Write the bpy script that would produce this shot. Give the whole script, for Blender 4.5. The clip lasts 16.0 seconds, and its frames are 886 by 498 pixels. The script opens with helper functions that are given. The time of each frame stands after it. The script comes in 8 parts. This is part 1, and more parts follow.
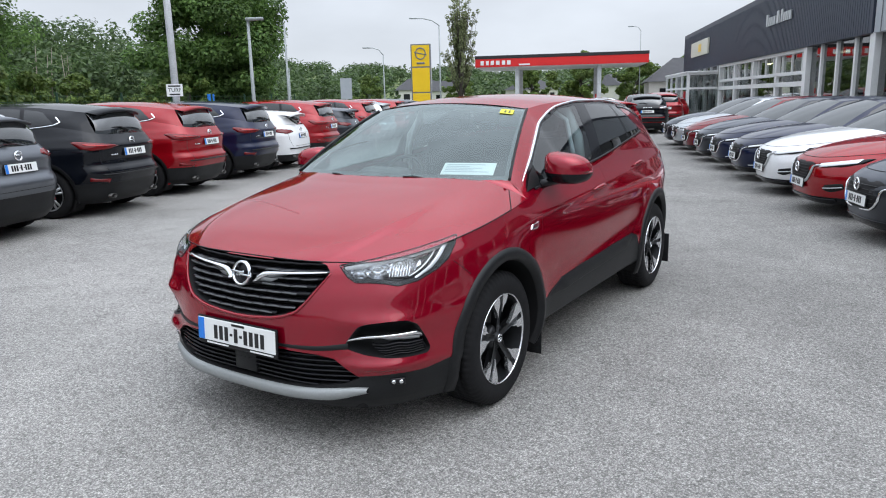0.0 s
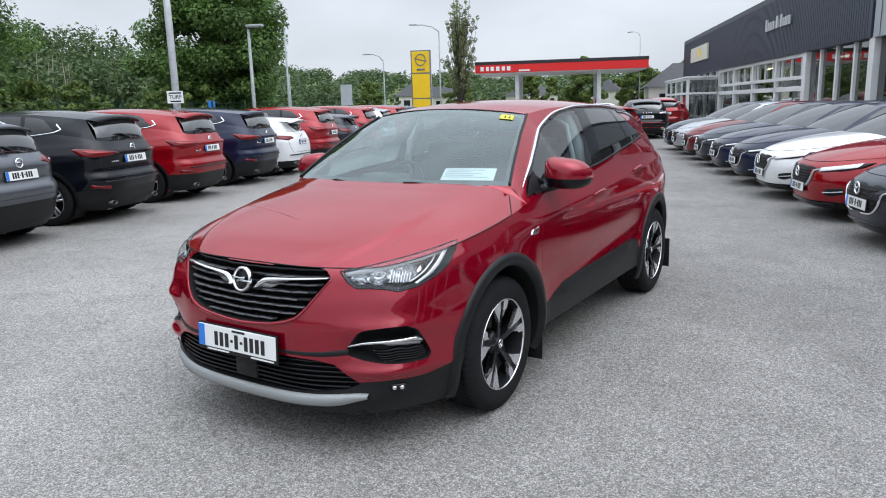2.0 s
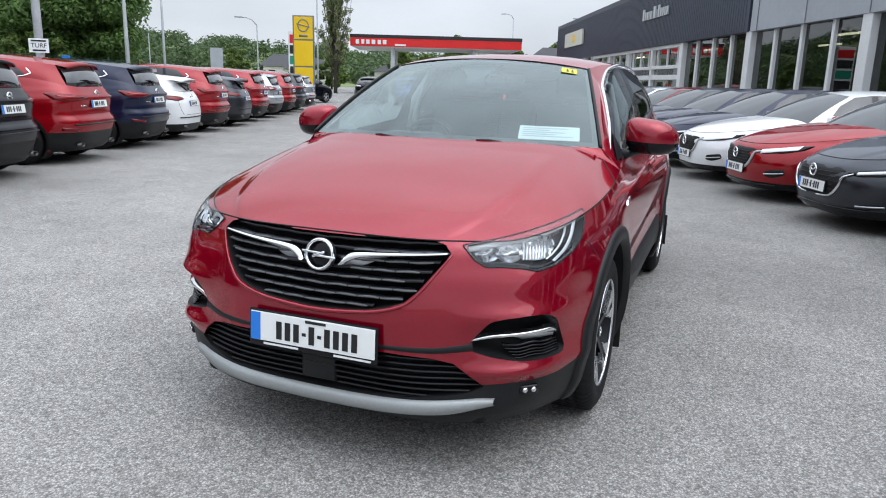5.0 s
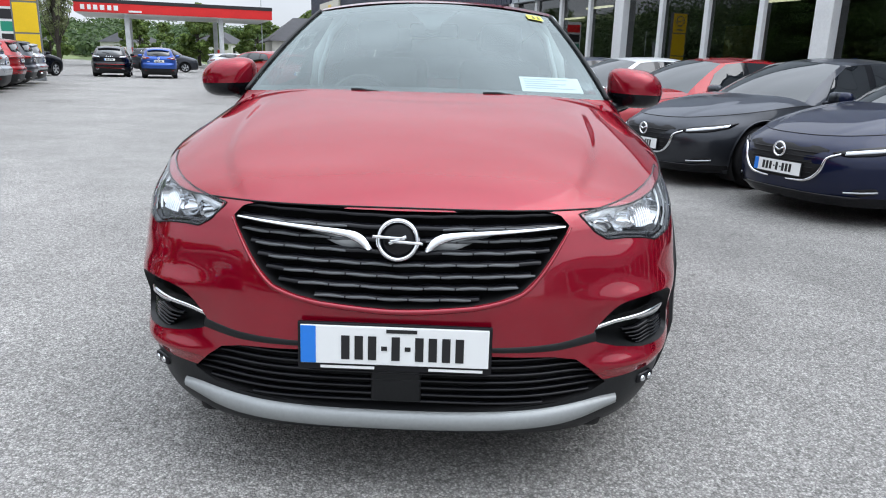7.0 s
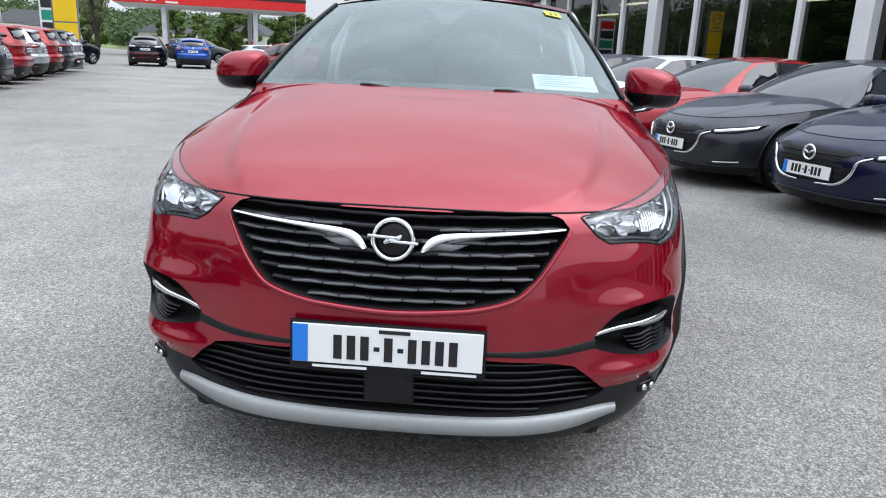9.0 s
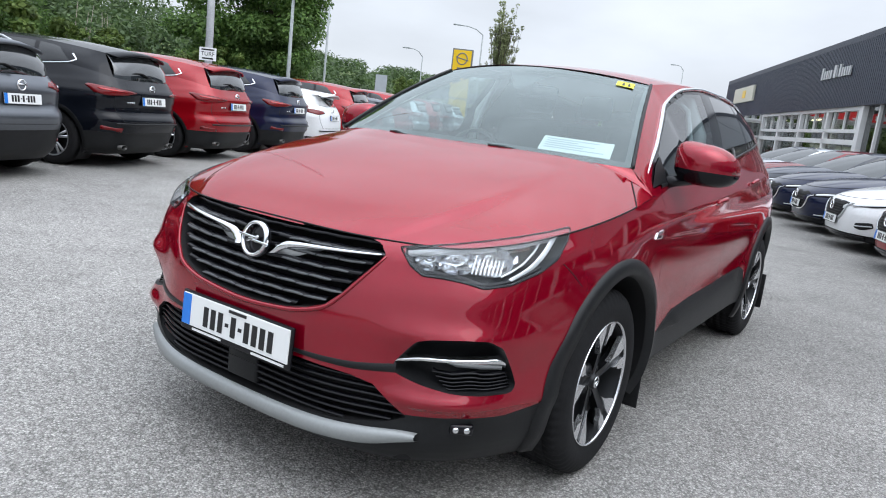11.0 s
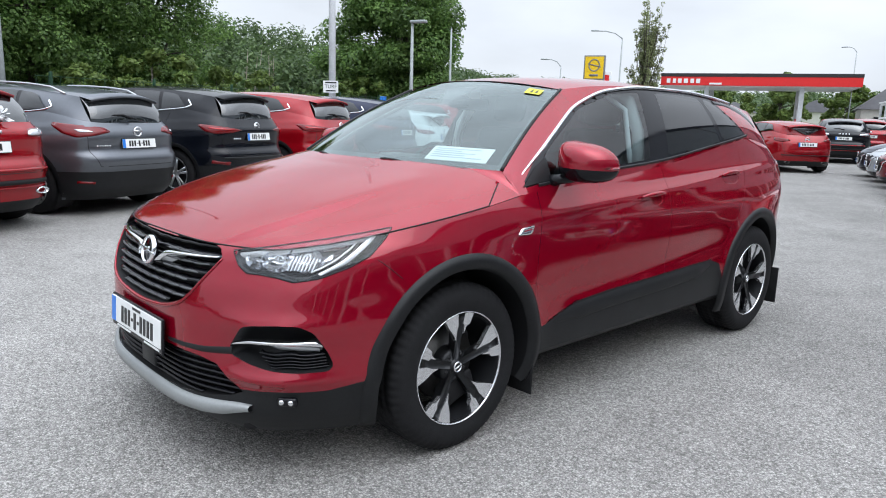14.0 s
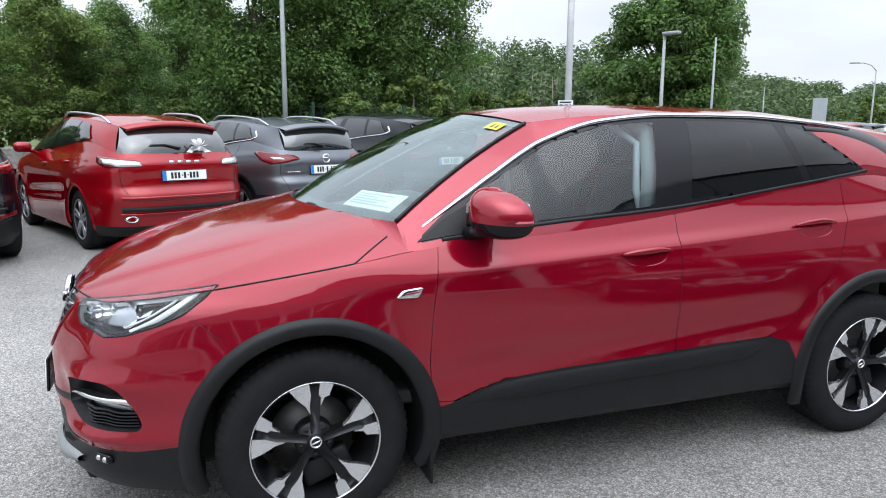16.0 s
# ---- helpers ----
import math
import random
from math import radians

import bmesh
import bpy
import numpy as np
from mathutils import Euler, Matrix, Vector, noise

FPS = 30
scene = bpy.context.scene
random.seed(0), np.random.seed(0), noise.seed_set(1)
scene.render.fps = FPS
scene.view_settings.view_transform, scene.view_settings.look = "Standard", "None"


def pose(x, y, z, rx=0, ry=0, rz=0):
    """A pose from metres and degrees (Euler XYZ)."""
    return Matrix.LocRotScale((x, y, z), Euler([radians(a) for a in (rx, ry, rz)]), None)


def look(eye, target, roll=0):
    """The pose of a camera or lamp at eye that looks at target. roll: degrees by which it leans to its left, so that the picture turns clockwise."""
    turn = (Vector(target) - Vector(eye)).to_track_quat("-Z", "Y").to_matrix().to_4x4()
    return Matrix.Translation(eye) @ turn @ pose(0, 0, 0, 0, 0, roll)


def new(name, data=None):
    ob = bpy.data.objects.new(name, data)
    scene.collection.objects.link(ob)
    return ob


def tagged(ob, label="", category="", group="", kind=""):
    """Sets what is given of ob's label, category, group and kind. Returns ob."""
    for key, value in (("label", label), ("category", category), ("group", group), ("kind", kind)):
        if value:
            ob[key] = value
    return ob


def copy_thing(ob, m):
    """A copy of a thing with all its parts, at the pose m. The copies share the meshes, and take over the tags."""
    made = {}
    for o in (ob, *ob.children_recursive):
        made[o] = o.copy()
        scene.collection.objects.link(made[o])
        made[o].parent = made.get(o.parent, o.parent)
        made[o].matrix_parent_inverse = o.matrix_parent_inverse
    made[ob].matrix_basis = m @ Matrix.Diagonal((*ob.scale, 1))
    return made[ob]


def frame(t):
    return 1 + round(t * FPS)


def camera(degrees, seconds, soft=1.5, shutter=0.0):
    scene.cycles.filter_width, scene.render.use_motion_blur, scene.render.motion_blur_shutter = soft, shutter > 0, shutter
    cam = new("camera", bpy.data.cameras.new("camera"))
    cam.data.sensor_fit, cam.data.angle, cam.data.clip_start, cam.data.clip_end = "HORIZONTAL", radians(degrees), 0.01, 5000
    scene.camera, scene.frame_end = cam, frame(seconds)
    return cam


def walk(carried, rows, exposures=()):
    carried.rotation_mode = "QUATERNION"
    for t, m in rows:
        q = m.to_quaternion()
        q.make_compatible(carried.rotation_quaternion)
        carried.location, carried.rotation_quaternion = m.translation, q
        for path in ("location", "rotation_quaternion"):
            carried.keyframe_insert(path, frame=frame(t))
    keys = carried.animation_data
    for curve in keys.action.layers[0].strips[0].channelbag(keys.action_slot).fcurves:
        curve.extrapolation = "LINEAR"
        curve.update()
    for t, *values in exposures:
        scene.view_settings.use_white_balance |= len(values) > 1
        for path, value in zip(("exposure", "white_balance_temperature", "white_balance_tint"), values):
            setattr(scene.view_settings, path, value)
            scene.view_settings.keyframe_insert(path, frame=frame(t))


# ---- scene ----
# ---- camera and walk ----
cam = camera(64.1, 16.0, soft=1.05)
PATH = [
    (0, (2.555, -3.11, 1.576), (1.496, -1.464, 1.163), -1.4),
    (0.5, (2.552, -3.102, 1.573), (1.498, -1.453, 1.16), -1.4),
    (1, (2.553, -3.099, 1.574), (1.501, -1.448, 1.163), -1.7),
    (1.5, (2.551, -3.099, 1.573), (1.494, -1.451, 1.169), -1.7),
    (2, (2.555, -3.108, 1.574), (1.493, -1.46, 1.177), -1.6),
    (2.5, (2.553, -3.107, 1.572), (1.492, -1.457, 1.181), -1.6),
    (3, (2.57, -3.1, 1.573), (1.506, -1.449, 1.2), -2.0),
    (3.5, (2.563, -3.067, 1.566), (1.499, -1.416, 1.191), -1.0),
    (4, (2.352, -3.083, 1.536), (1.315, -1.423, 1.125), -3.6),
    (4.2, (2.161, -3.133, 1.519), (1.17, -1.446, 1.107), -2.8),
    (6.3, (0.335, -2.823, 1.303), (0.137, -0.897, 0.799), -1.1),
    (6.5, (0.270, -2.808, 1.305), (0.131, -0.878, 0.798), -2.1),
    (7, (0.175, -2.773, 1.277), (0.123, -0.841, 0.765), 1.6),
    (7.5, (0.153, -2.746, 1.273), (0.126, -0.813, 0.758), 1.0),
    (8, (0.150, -2.759, 1.281), (0.131, -0.826, 0.766), 0.9),
    (8.5, (0.163, -2.761, 1.277), (0.145, -0.829, 0.758), 0.7),
    (9, (0.258, -2.725, 1.285), (0.129, -0.800, 0.756), 2.5),
    (9.2, (0.367, -2.672, 1.265), (0.116, -0.753, 0.760), 1.3),
    (11.3, (1.943, -2.397, 1.283), (0.771, -0.82, 0.91), 5.9),
    (11.5, (2.049, -2.35, 1.307), (0.821, -0.825, 0.899), 4.4),
    (12, (2.342, -2.138, 1.295), (1.014, -0.692, 0.916), 5.6),
    (12.5, (2.595, -2.083, 1.357), (1.184, -0.708, 1.018), 1.6),
    (13, (2.767, -2.099, 1.386), (1.339, -0.747, 1.025), -0.3),
    (13.5, (2.815, -2.062, 1.383), (1.388, -0.706, 1.033), 1.8),
    (14, (2.857, -1.946, 1.374), (1.424, -0.602, 0.997), 1.7),
    (14.5, (2.99, -1.683, 1.391), (1.372, -0.569, 1.017), 0.9),
    (15, (3.068, -1.33, 1.395), (1.382, -0.324, 1.014), 4.3),
    (15.5, (3.19, -0.898, 1.458), (1.469, 0.03, 1.039), 1.7),
    (16, (3.329, -0.387, 1.5), (1.476, 0.279, 1.153), 0.3),
]
walk(cam, [(t, look(eye, target, roll)) for t, eye, target, roll in PATH],
     [(0, 0.08), (4.5, 0.08), (6.4, 0.14), (7, 0.23), (9, 0.21), (12, 0.21), (14, 0.29), (15, 0.38), (16, 0.38)])

# ---- world and sun ----
world = bpy.data.worlds.new("sky")
scene.world = world
world.use_nodes = True
wn, wl = world.node_tree.nodes, world.node_tree.links
sky = wn.new("ShaderNodeTexSky")
sky.sky_type = 'NISHITA'
sky.sun_disc = False
SUN_EL, SUN_AZ = radians(52), radians(100)
sky.sun_elevation, sky.sun_rotation = SUN_EL, SUN_AZ
sky.dust_density, sky.air_density = 1.0, 1.0
tame = wn.new("ShaderNodeHueSaturation")
tame.inputs["Saturation"].default_value = 0.28
tame.inputs["Value"].default_value = 1.0
wl.new(sky.outputs[0], tame.inputs["Color"])
# thin high cloud over the whole sky
wco = wn.new("ShaderNodeTexCoord")
wmap = wn.new("ShaderNodeMapping")
wmap.inputs["Scale"].default_value = (1.0, 1.0, 2.6)
wl.new(wco.outputs["Generated"], wmap.inputs["Vector"])
wno = wn.new("ShaderNodeTexNoise")
wno.inputs["Scale"].default_value = 2.2
wno.inputs["Detail"].default_value = 6
wl.new(wmap.outputs[0], wno.inputs["Vector"])
wra = wn.new("ShaderNodeMapRange")
wra.inputs["From Min"].default_value, wra.inputs["From Max"].default_value = 0.3, 0.7
wra.inputs["To Min"].default_value, wra.inputs["To Max"].default_value = 0.92, 1.26
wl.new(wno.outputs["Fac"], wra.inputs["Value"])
wmu = wn.new("ShaderNodeVectorMath")
wmu.operation = 'SCALE'
veil = wn.new("ShaderNodeMix")
veil.data_type = 'RGBA'
veil.inputs[0].default_value = 0.85
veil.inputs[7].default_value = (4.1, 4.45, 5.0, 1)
wl.new(tame.outputs[0], veil.inputs[6])
wl.new(veil.outputs[2], wmu.inputs[0])
# an overcast sky is far brighter overhead than at the horizon
wse = wn.new("ShaderNodeSeparateXYZ")
wl.new(wco.outputs["Generated"], wse.inputs[0])
wsq = wn.new("ShaderNodeMath")
wsq.operation = 'MULTIPLY'
wl.new(wse.outputs["Z"], wsq.inputs[0])
wl.new(wse.outputs["Z"], wsq.inputs[1])
wup = wn.new("ShaderNodeMath")
wup.operation = 'MULTIPLY_ADD'
wup.inputs[1].default_value, wup.inputs[2].default_value = 2.7, 1.05
wl.new(wsq.outputs[0], wup.inputs[0])
wto = wn.new("ShaderNodeMath")
wto.operation = 'MULTIPLY'
wl.new(wra.outputs[0], wto.inputs[0])
wl.new(wup.outputs[0], wto.inputs[1])
# the cloud glows softly round the veiled sun
sun_dir = Vector((math.sin(SUN_AZ) * math.cos(SUN_EL), math.cos(SUN_AZ) * math.cos(SUN_EL), math.sin(SUN_EL)))
wdo = wn.new("ShaderNodeVectorMath")
wdo.operation = 'DOT_PRODUCT'
wdo.inputs[1].default_value = sun_dir
wl.new(wco.outputs["Generated"], wdo.inputs[0])
wcl = wn.new("ShaderNodeMath")
wcl.operation = 'MAXIMUM'
wcl.inputs[1].default_value = 0.0
wl.new(wdo.outputs["Value"], wcl.inputs[0])
wpo = wn.new("ShaderNodeMath")
wpo.operation = 'POWER'
wpo.inputs[1].default_value = 6.0
wl.new(wcl.outputs[0], wpo.inputs[0])
wgl = wn.new("ShaderNodeMath")
wgl.operation = 'MULTIPLY_ADD'
wgl.inputs[1].default_value, wgl.inputs[2].default_value = 0.55, 1.0
wl.new(wpo.outputs[0], wgl.inputs[0])
wall = wn.new("ShaderNodeMath")
wall.operation = 'MULTIPLY'
wl.new(wto.outputs[0], wall.inputs[0])
wl.new(wgl.outputs[0], wall.inputs[1])
wl.new(wall.outputs[0], wmu.inputs["Scale"])
wl.new(wmu.outputs[0], wn["Background"].inputs[0])
wn["Background"].inputs[1].default_value = 0.142
sun_data = bpy.data.lights.new("sun", 'SUN')
sun_data.energy, sun_data.angle, sun_data.color = 0.5, radians(60), (1.0, 0.97, 0.92)
sun = new("sun", sun_data)
sun.matrix_world = look(sun_dir * 50, (0, 0, 0))
# ---- materials ----
def mat(name, color, rough=0.5, metal=0.0, coat=0.0, vary=0.0, scale=5.0, bump=0.0, bscale=60.0, flake=0.0, spec=0.5,
        trans=0.0, emit=None, per_object=0.0, color2=None, detail=5.0, ior=1.45):
    m = bpy.data.materials.new(name)
    m.use_nodes = True
    n, l = m.node_tree.nodes, m.node_tree.links
    b = n["Principled BSDF"]
    b.inputs["Base Color"].default_value = (*color, 1)
    b.inputs["Roughness"].default_value = rough
    b.inputs["Metallic"].default_value = metal
    b.inputs["Coat Weight"].default_value = coat
    b.inputs["Coat Roughness"].default_value = 0.03
    b.inputs["Specular IOR Level"].default_value = spec
    b.inputs["Transmission Weight"].default_value = trans
    b.inputs["IOR"].default_value = ior
    if emit:
        b.inputs["Emission Color"].default_value = (*emit[:3], 1)
        b.inputs["Emission Strength"].default_value = emit[3]
    co = n.new("ShaderNodeTexCoord")
    if vary or color2:
        a = n.new("ShaderNodeTexNoise")
        a.inputs["Scale"].default_value, a.inputs["Detail"].default_value = scale, detail
        l.new(co.outputs["Object"], a.inputs["Vector"])
        f = n.new("ShaderNodeTexNoise")
        f.inputs["Scale"].default_value, f.inputs["Detail"].default_value = scale * 11, 3
        l.new(co.outputs["Object"], f.inputs["Vector"])
        ad = n.new("ShaderNodeMath")
        ad.operation = 'MULTIPLY_ADD'
        ad.inputs[1].default_value = 0.5
        l.new(f.outputs["Fac"], ad.inputs[0])
        hf = n.new("ShaderNodeMath")
        hf.operation = 'MULTIPLY'
        hf.inputs[1].default_value = 0.5
        l.new(a.outputs["Fac"], hf.inputs[0])
        l.new(hf.outputs[0], ad.inputs[2])
        r = n.new("ShaderNodeValToRGB")
        c2 = color2 or tuple(c * (1 + vary) for c in color)
        c1 = color if color2 else tuple(c * (1 - vary) for c in color)
        r.color_ramp.elements[0].position, r.color_ramp.elements[1].position = 0.36, 0.64
        r.color_ramp.elements[0].color, r.color_ramp.elements[1].color = (*c1, 1), (*c2, 1)
        l.new(ad.outputs[0], r.inputs[0])
        out = r.outputs[0]
        if per_object:
            oi = n.new("ShaderNodeObjectInfo")
            hs = n.new("ShaderNodeHueSaturation")
            mr = n.new("ShaderNodeMapRange")
            mr.inputs["To Min"].default_value, mr.inputs["To Max"].default_value = 1 - per_object, 1 + per_object
            l.new(oi.outputs["Random"], mr.inputs["Value"])
            l.new(mr.outputs[0], hs.inputs["Value"])
            l.new(out, hs.inputs["Color"])
            out = hs.outputs[0]
        l.new(out, b.inputs["Base Color"])
    if bump:
        t = n.new("ShaderNodeTexNoise")
        t.inputs["Scale"].default_value, t.inputs["Detail"].default_value = bscale, 4
        l.new(co.outputs["Object"], t.inputs["Vector"])
        bp = n.new("ShaderNodeBump")
        bp.inputs["Strength"].default_value = bump
        bp.inputs["Distance"].default_value = 0.4 / bscale
        l.new(t.outputs["Fac"], bp.inputs["Height"])
        l.new(bp.outputs[0], b.inputs["Normal"])
    if flake:
        v = n.new("ShaderNodeTexVoronoi")
        v.inputs["Scale"].default_value = 900
        l.new(co.outputs["Object"], v.inputs["Vector"])
        nm = n.new("ShaderNodeBump")
        nm.inputs["Strength"].default_value = flake
        nm.inputs["Distance"].default_value = 0.0006
        l.new(v.outputs["Distance"], nm.inputs["Height"])
        l.new(nm.outputs[0], b.inputs["Normal"])
    return m


def paint(name, color, metal=0.55, rough=0.33, spec=0.15, coat_ior=1.45, coat=1.0):
    m = mat(name, color, rough=rough, metal=metal, coat=coat, vary=0.04, scale=3, flake=0.06, spec=spec)
    b = m.node_tree.nodes["Principled BSDF"]
    b.inputs["Coat IOR"].default_value = coat_ior
    b.inputs["Coat Roughness"].default_value = 0.05
    if metal > 0.3:
        top = max(color)
        b.inputs["Specular Tint"].default_value = (*[0.15 + 0.85 * c / top for c in color], 1)
    return m


RED = paint("red_pearl_paint", (0.26, 0.0018, 0.015), 0.45, 0.25, 0.0, 1.60)
RED_B = paint("bright_red_paint", (0.27, 0.002, 0.007), 0.4, 0.40, 0.0, 1.55)
NAVY = paint("navy_paint", (0.005, 0.009, 0.034), 0.2, 0.3, 0.1, coat=0.8)
BLACKP = paint("black_paint", (0.003, 0.004, 0.007), 0.0, 0.3, 0.05, coat=0.75)
GREYP = paint("grey_paint", (0.11, 0.118, 0.132), 0.7, coat=0.8)
DGREYP = paint("dark_grey_paint", (0.035, 0.038, 0.045), 0.6, coat=0.7)
WHITEP = paint("white_paint", (0.75, 0.76, 0.77), 0.0, 0.3)
SILVERP = paint("silver_paint", (0.42, 0.44, 0.46), 0.8)
BLUEP = paint("blue_paint", (0.02, 0.08, 0.35), 0.5)
CLAD = mat("grained_black_plastic", (0.010, 0.0105, 0.0115), rough=0.44, spec=0.32, vary=0.2, scale=9, bump=0.25, bscale=500)
GLOSSB = mat("gloss_black_plastic", (0.006, 0.006, 0.008), rough=0.12, spec=0.35)
DARK = mat("black_void_plastic", (0.004, 0.004, 0.005), rough=0.7)
CHROME = mat("chrome", (0.82, 0.83, 0.85), rough=0.08, metal=1.0)
SATIN = mat("satin_silver_trim", (0.52, 0.54, 0.56), rough=0.33, metal=0.75, vary=0.05, scale=8)
ALLOY = mat("machined_alloy", (0.74, 0.75, 0.77), rough=0.22, metal=0.9, vary=0.06, scale=14)
ALLOYD = mat("dark_alloy_pocket", (0.018, 0.019, 0.021), rough=0.4, metal=0.5)
SILVERW = mat("silver_alloy", (0.45, 0.46, 0.48), rough=0.3, metal=0.8)
RUBBER = mat("tyre_rubber", (0.011, 0.011, 0.012), rough=0.8, spec=0.25, vary=0.25, scale=16, bump=0.2, bscale=180)
DISC = mat("brake_disc_steel", (0.10, 0.098, 0.095), rough=0.5, metal=0.9, vary=0.15, scale=12)
DARKGLASS = mat("tinted_glass", (0.006, 0.008, 0.010), rough=0.03, spec=0.6, coat=0.5)
REARGLASS = mat("sky_lit_rear_glass", (0.016, 0.019, 0.021), rough=0.04, spec=0.8, coat=1.0)
REARGLASS.node_tree.nodes["Principled BSDF"].inputs["Coat IOR"].default_value = 1.8
CABGLASS = mat("shaded_glass", (0.022, 0.028, 0.030), rough=0.03, spec=0.7, coat=0.35)
LAMPRED = mat("red_lamp_lens", (0.14, 0.003, 0.005), rough=0.12, spec=0.3, coat=0.5)
LAMPCLEARRED = mat("bright_red_lamp_strip", (0.42, 0.01, 0.012), rough=0.12, spec=0.4, coat=0.6)
LAMPCLEAR = mat("clear_lamp_lens", (0.62, 0.64, 0.66), rough=0.08, metal=0.6, coat=1.0)
WHITEPLATE = mat("white_plate", (0.78, 0.79, 0.78), rough=0.3)
BLUEBAND = mat("blue_band", (0.02, 0.19, 0.66), rough=0.3)
INK = mat("black_print", (0.012, 0.012, 0.013), rough=0.4)
LAMPSTEEL = mat("weathered_lamp_steel", (0.30, 0.33, 0.33), rough=0.55, metal=0.2, vary=0.15, scale=3)
STEELPOLE = mat("galvanised_steel", (0.56, 0.58, 0.60), rough=0.5, metal=0.2, vary=0.15, scale=3)
YELLOW = mat("yellow_sign_panel", (0.80, 0.52, 0.012), rough=0.3, vary=0.04, scale=2)
SIGNGREY = mat("grey_sign_frame", (0.16, 0.17, 0.18), rough=0.4, vary=0.1)
WHITEPAINT = mat("white_painted_metal", (0.74, 0.75, 0.75), rough=0.45, vary=0.06, scale=2)
CANRED = mat("red_canopy_fascia", (0.62, 0.02, 0.02), rough=0.35, vary=0.05, scale=0.6)
CANBLACK = mat("black_canopy_trim", (0.02, 0.02, 0.022), rough=0.4)
PAPER = mat("white_paper", (0.78, 0.79, 0.80), rough=0.7)
CLOTH = mat("dark_seat_cloth", (0.03, 0.031, 0.034), rough=0.85, vary=0.2, scale=30, bump=0.3, bscale=300)
DASHM = mat("dash_plastic", (0.07, 0.072, 0.074), rough=0.6, bump=0.2, bscale=400)
LINING = mat("pale_headlining", (0.58, 0.58, 0.56), rough=0.9)


def glass_mat(name, tint, rough=0.0, base=0.06, power=4.0, sheen=(1, 1, 1)):
    """Thin sheet glass: clear tinted body with a Fresnel gloss."""
    m = bpy.data.materials.new(name)
    m.use_nodes = True
    n, l = m.node_tree.nodes, m.node_tree.links
    n.remove(n["Principled BSDF"])
    tr = n.new("ShaderNodeBsdfTransparent")
    tr.inputs[0].default_value = (*tint, 1)
    gl = n.new("ShaderNodeBsdfGlossy")
    gl.inputs["Roughness"].default_value = rough
    gl.inputs["Color"].default_value = (*sheen, 1)
    lw = n.new("ShaderNodeLayerWeight")
    lw.inputs["Blend"].default_value = 0.5
    pw = n.new("ShaderNodeMath")
    pw.operation = 'POWER'
    pw.inputs[1].default_value = power
    l.new(lw.outputs["Facing"], pw.inputs[0])
    fr = n.new("ShaderNodeMapRange")
    fr.inputs["To Min"].default_value, fr.inputs["To Max"].default_value = base, 1.0
    l.new(pw.outputs[0], fr.inputs["Value"])
    mx = n.new("ShaderNodeMixShader")
    l.new(fr.outputs[0], mx.inputs[0])
    l.new(tr.outputs[0], mx.inputs[1])
    l.new(gl.outputs[0], mx.inputs[2])
    l.new(mx.outputs[0], n["Material Output"].inputs[0])
    return m


SCREEN = glass_mat("windscreen_glass", (0.66, 0.76, 0.74), base=0.09, power=3.6, sheen=(0.86, 0.97, 0.97))
SIDEGLASS = glass_mat("side_glass", (0.46, 0.55, 0.57), base=0.05)
PRIVACY = glass_mat("privacy_glass", (0.03, 0.035, 0.04), base=0.035)
LENS = glass_mat("clear_lens_cover", (0.94, 0.96, 0.97), base=0.035, power=5.0)


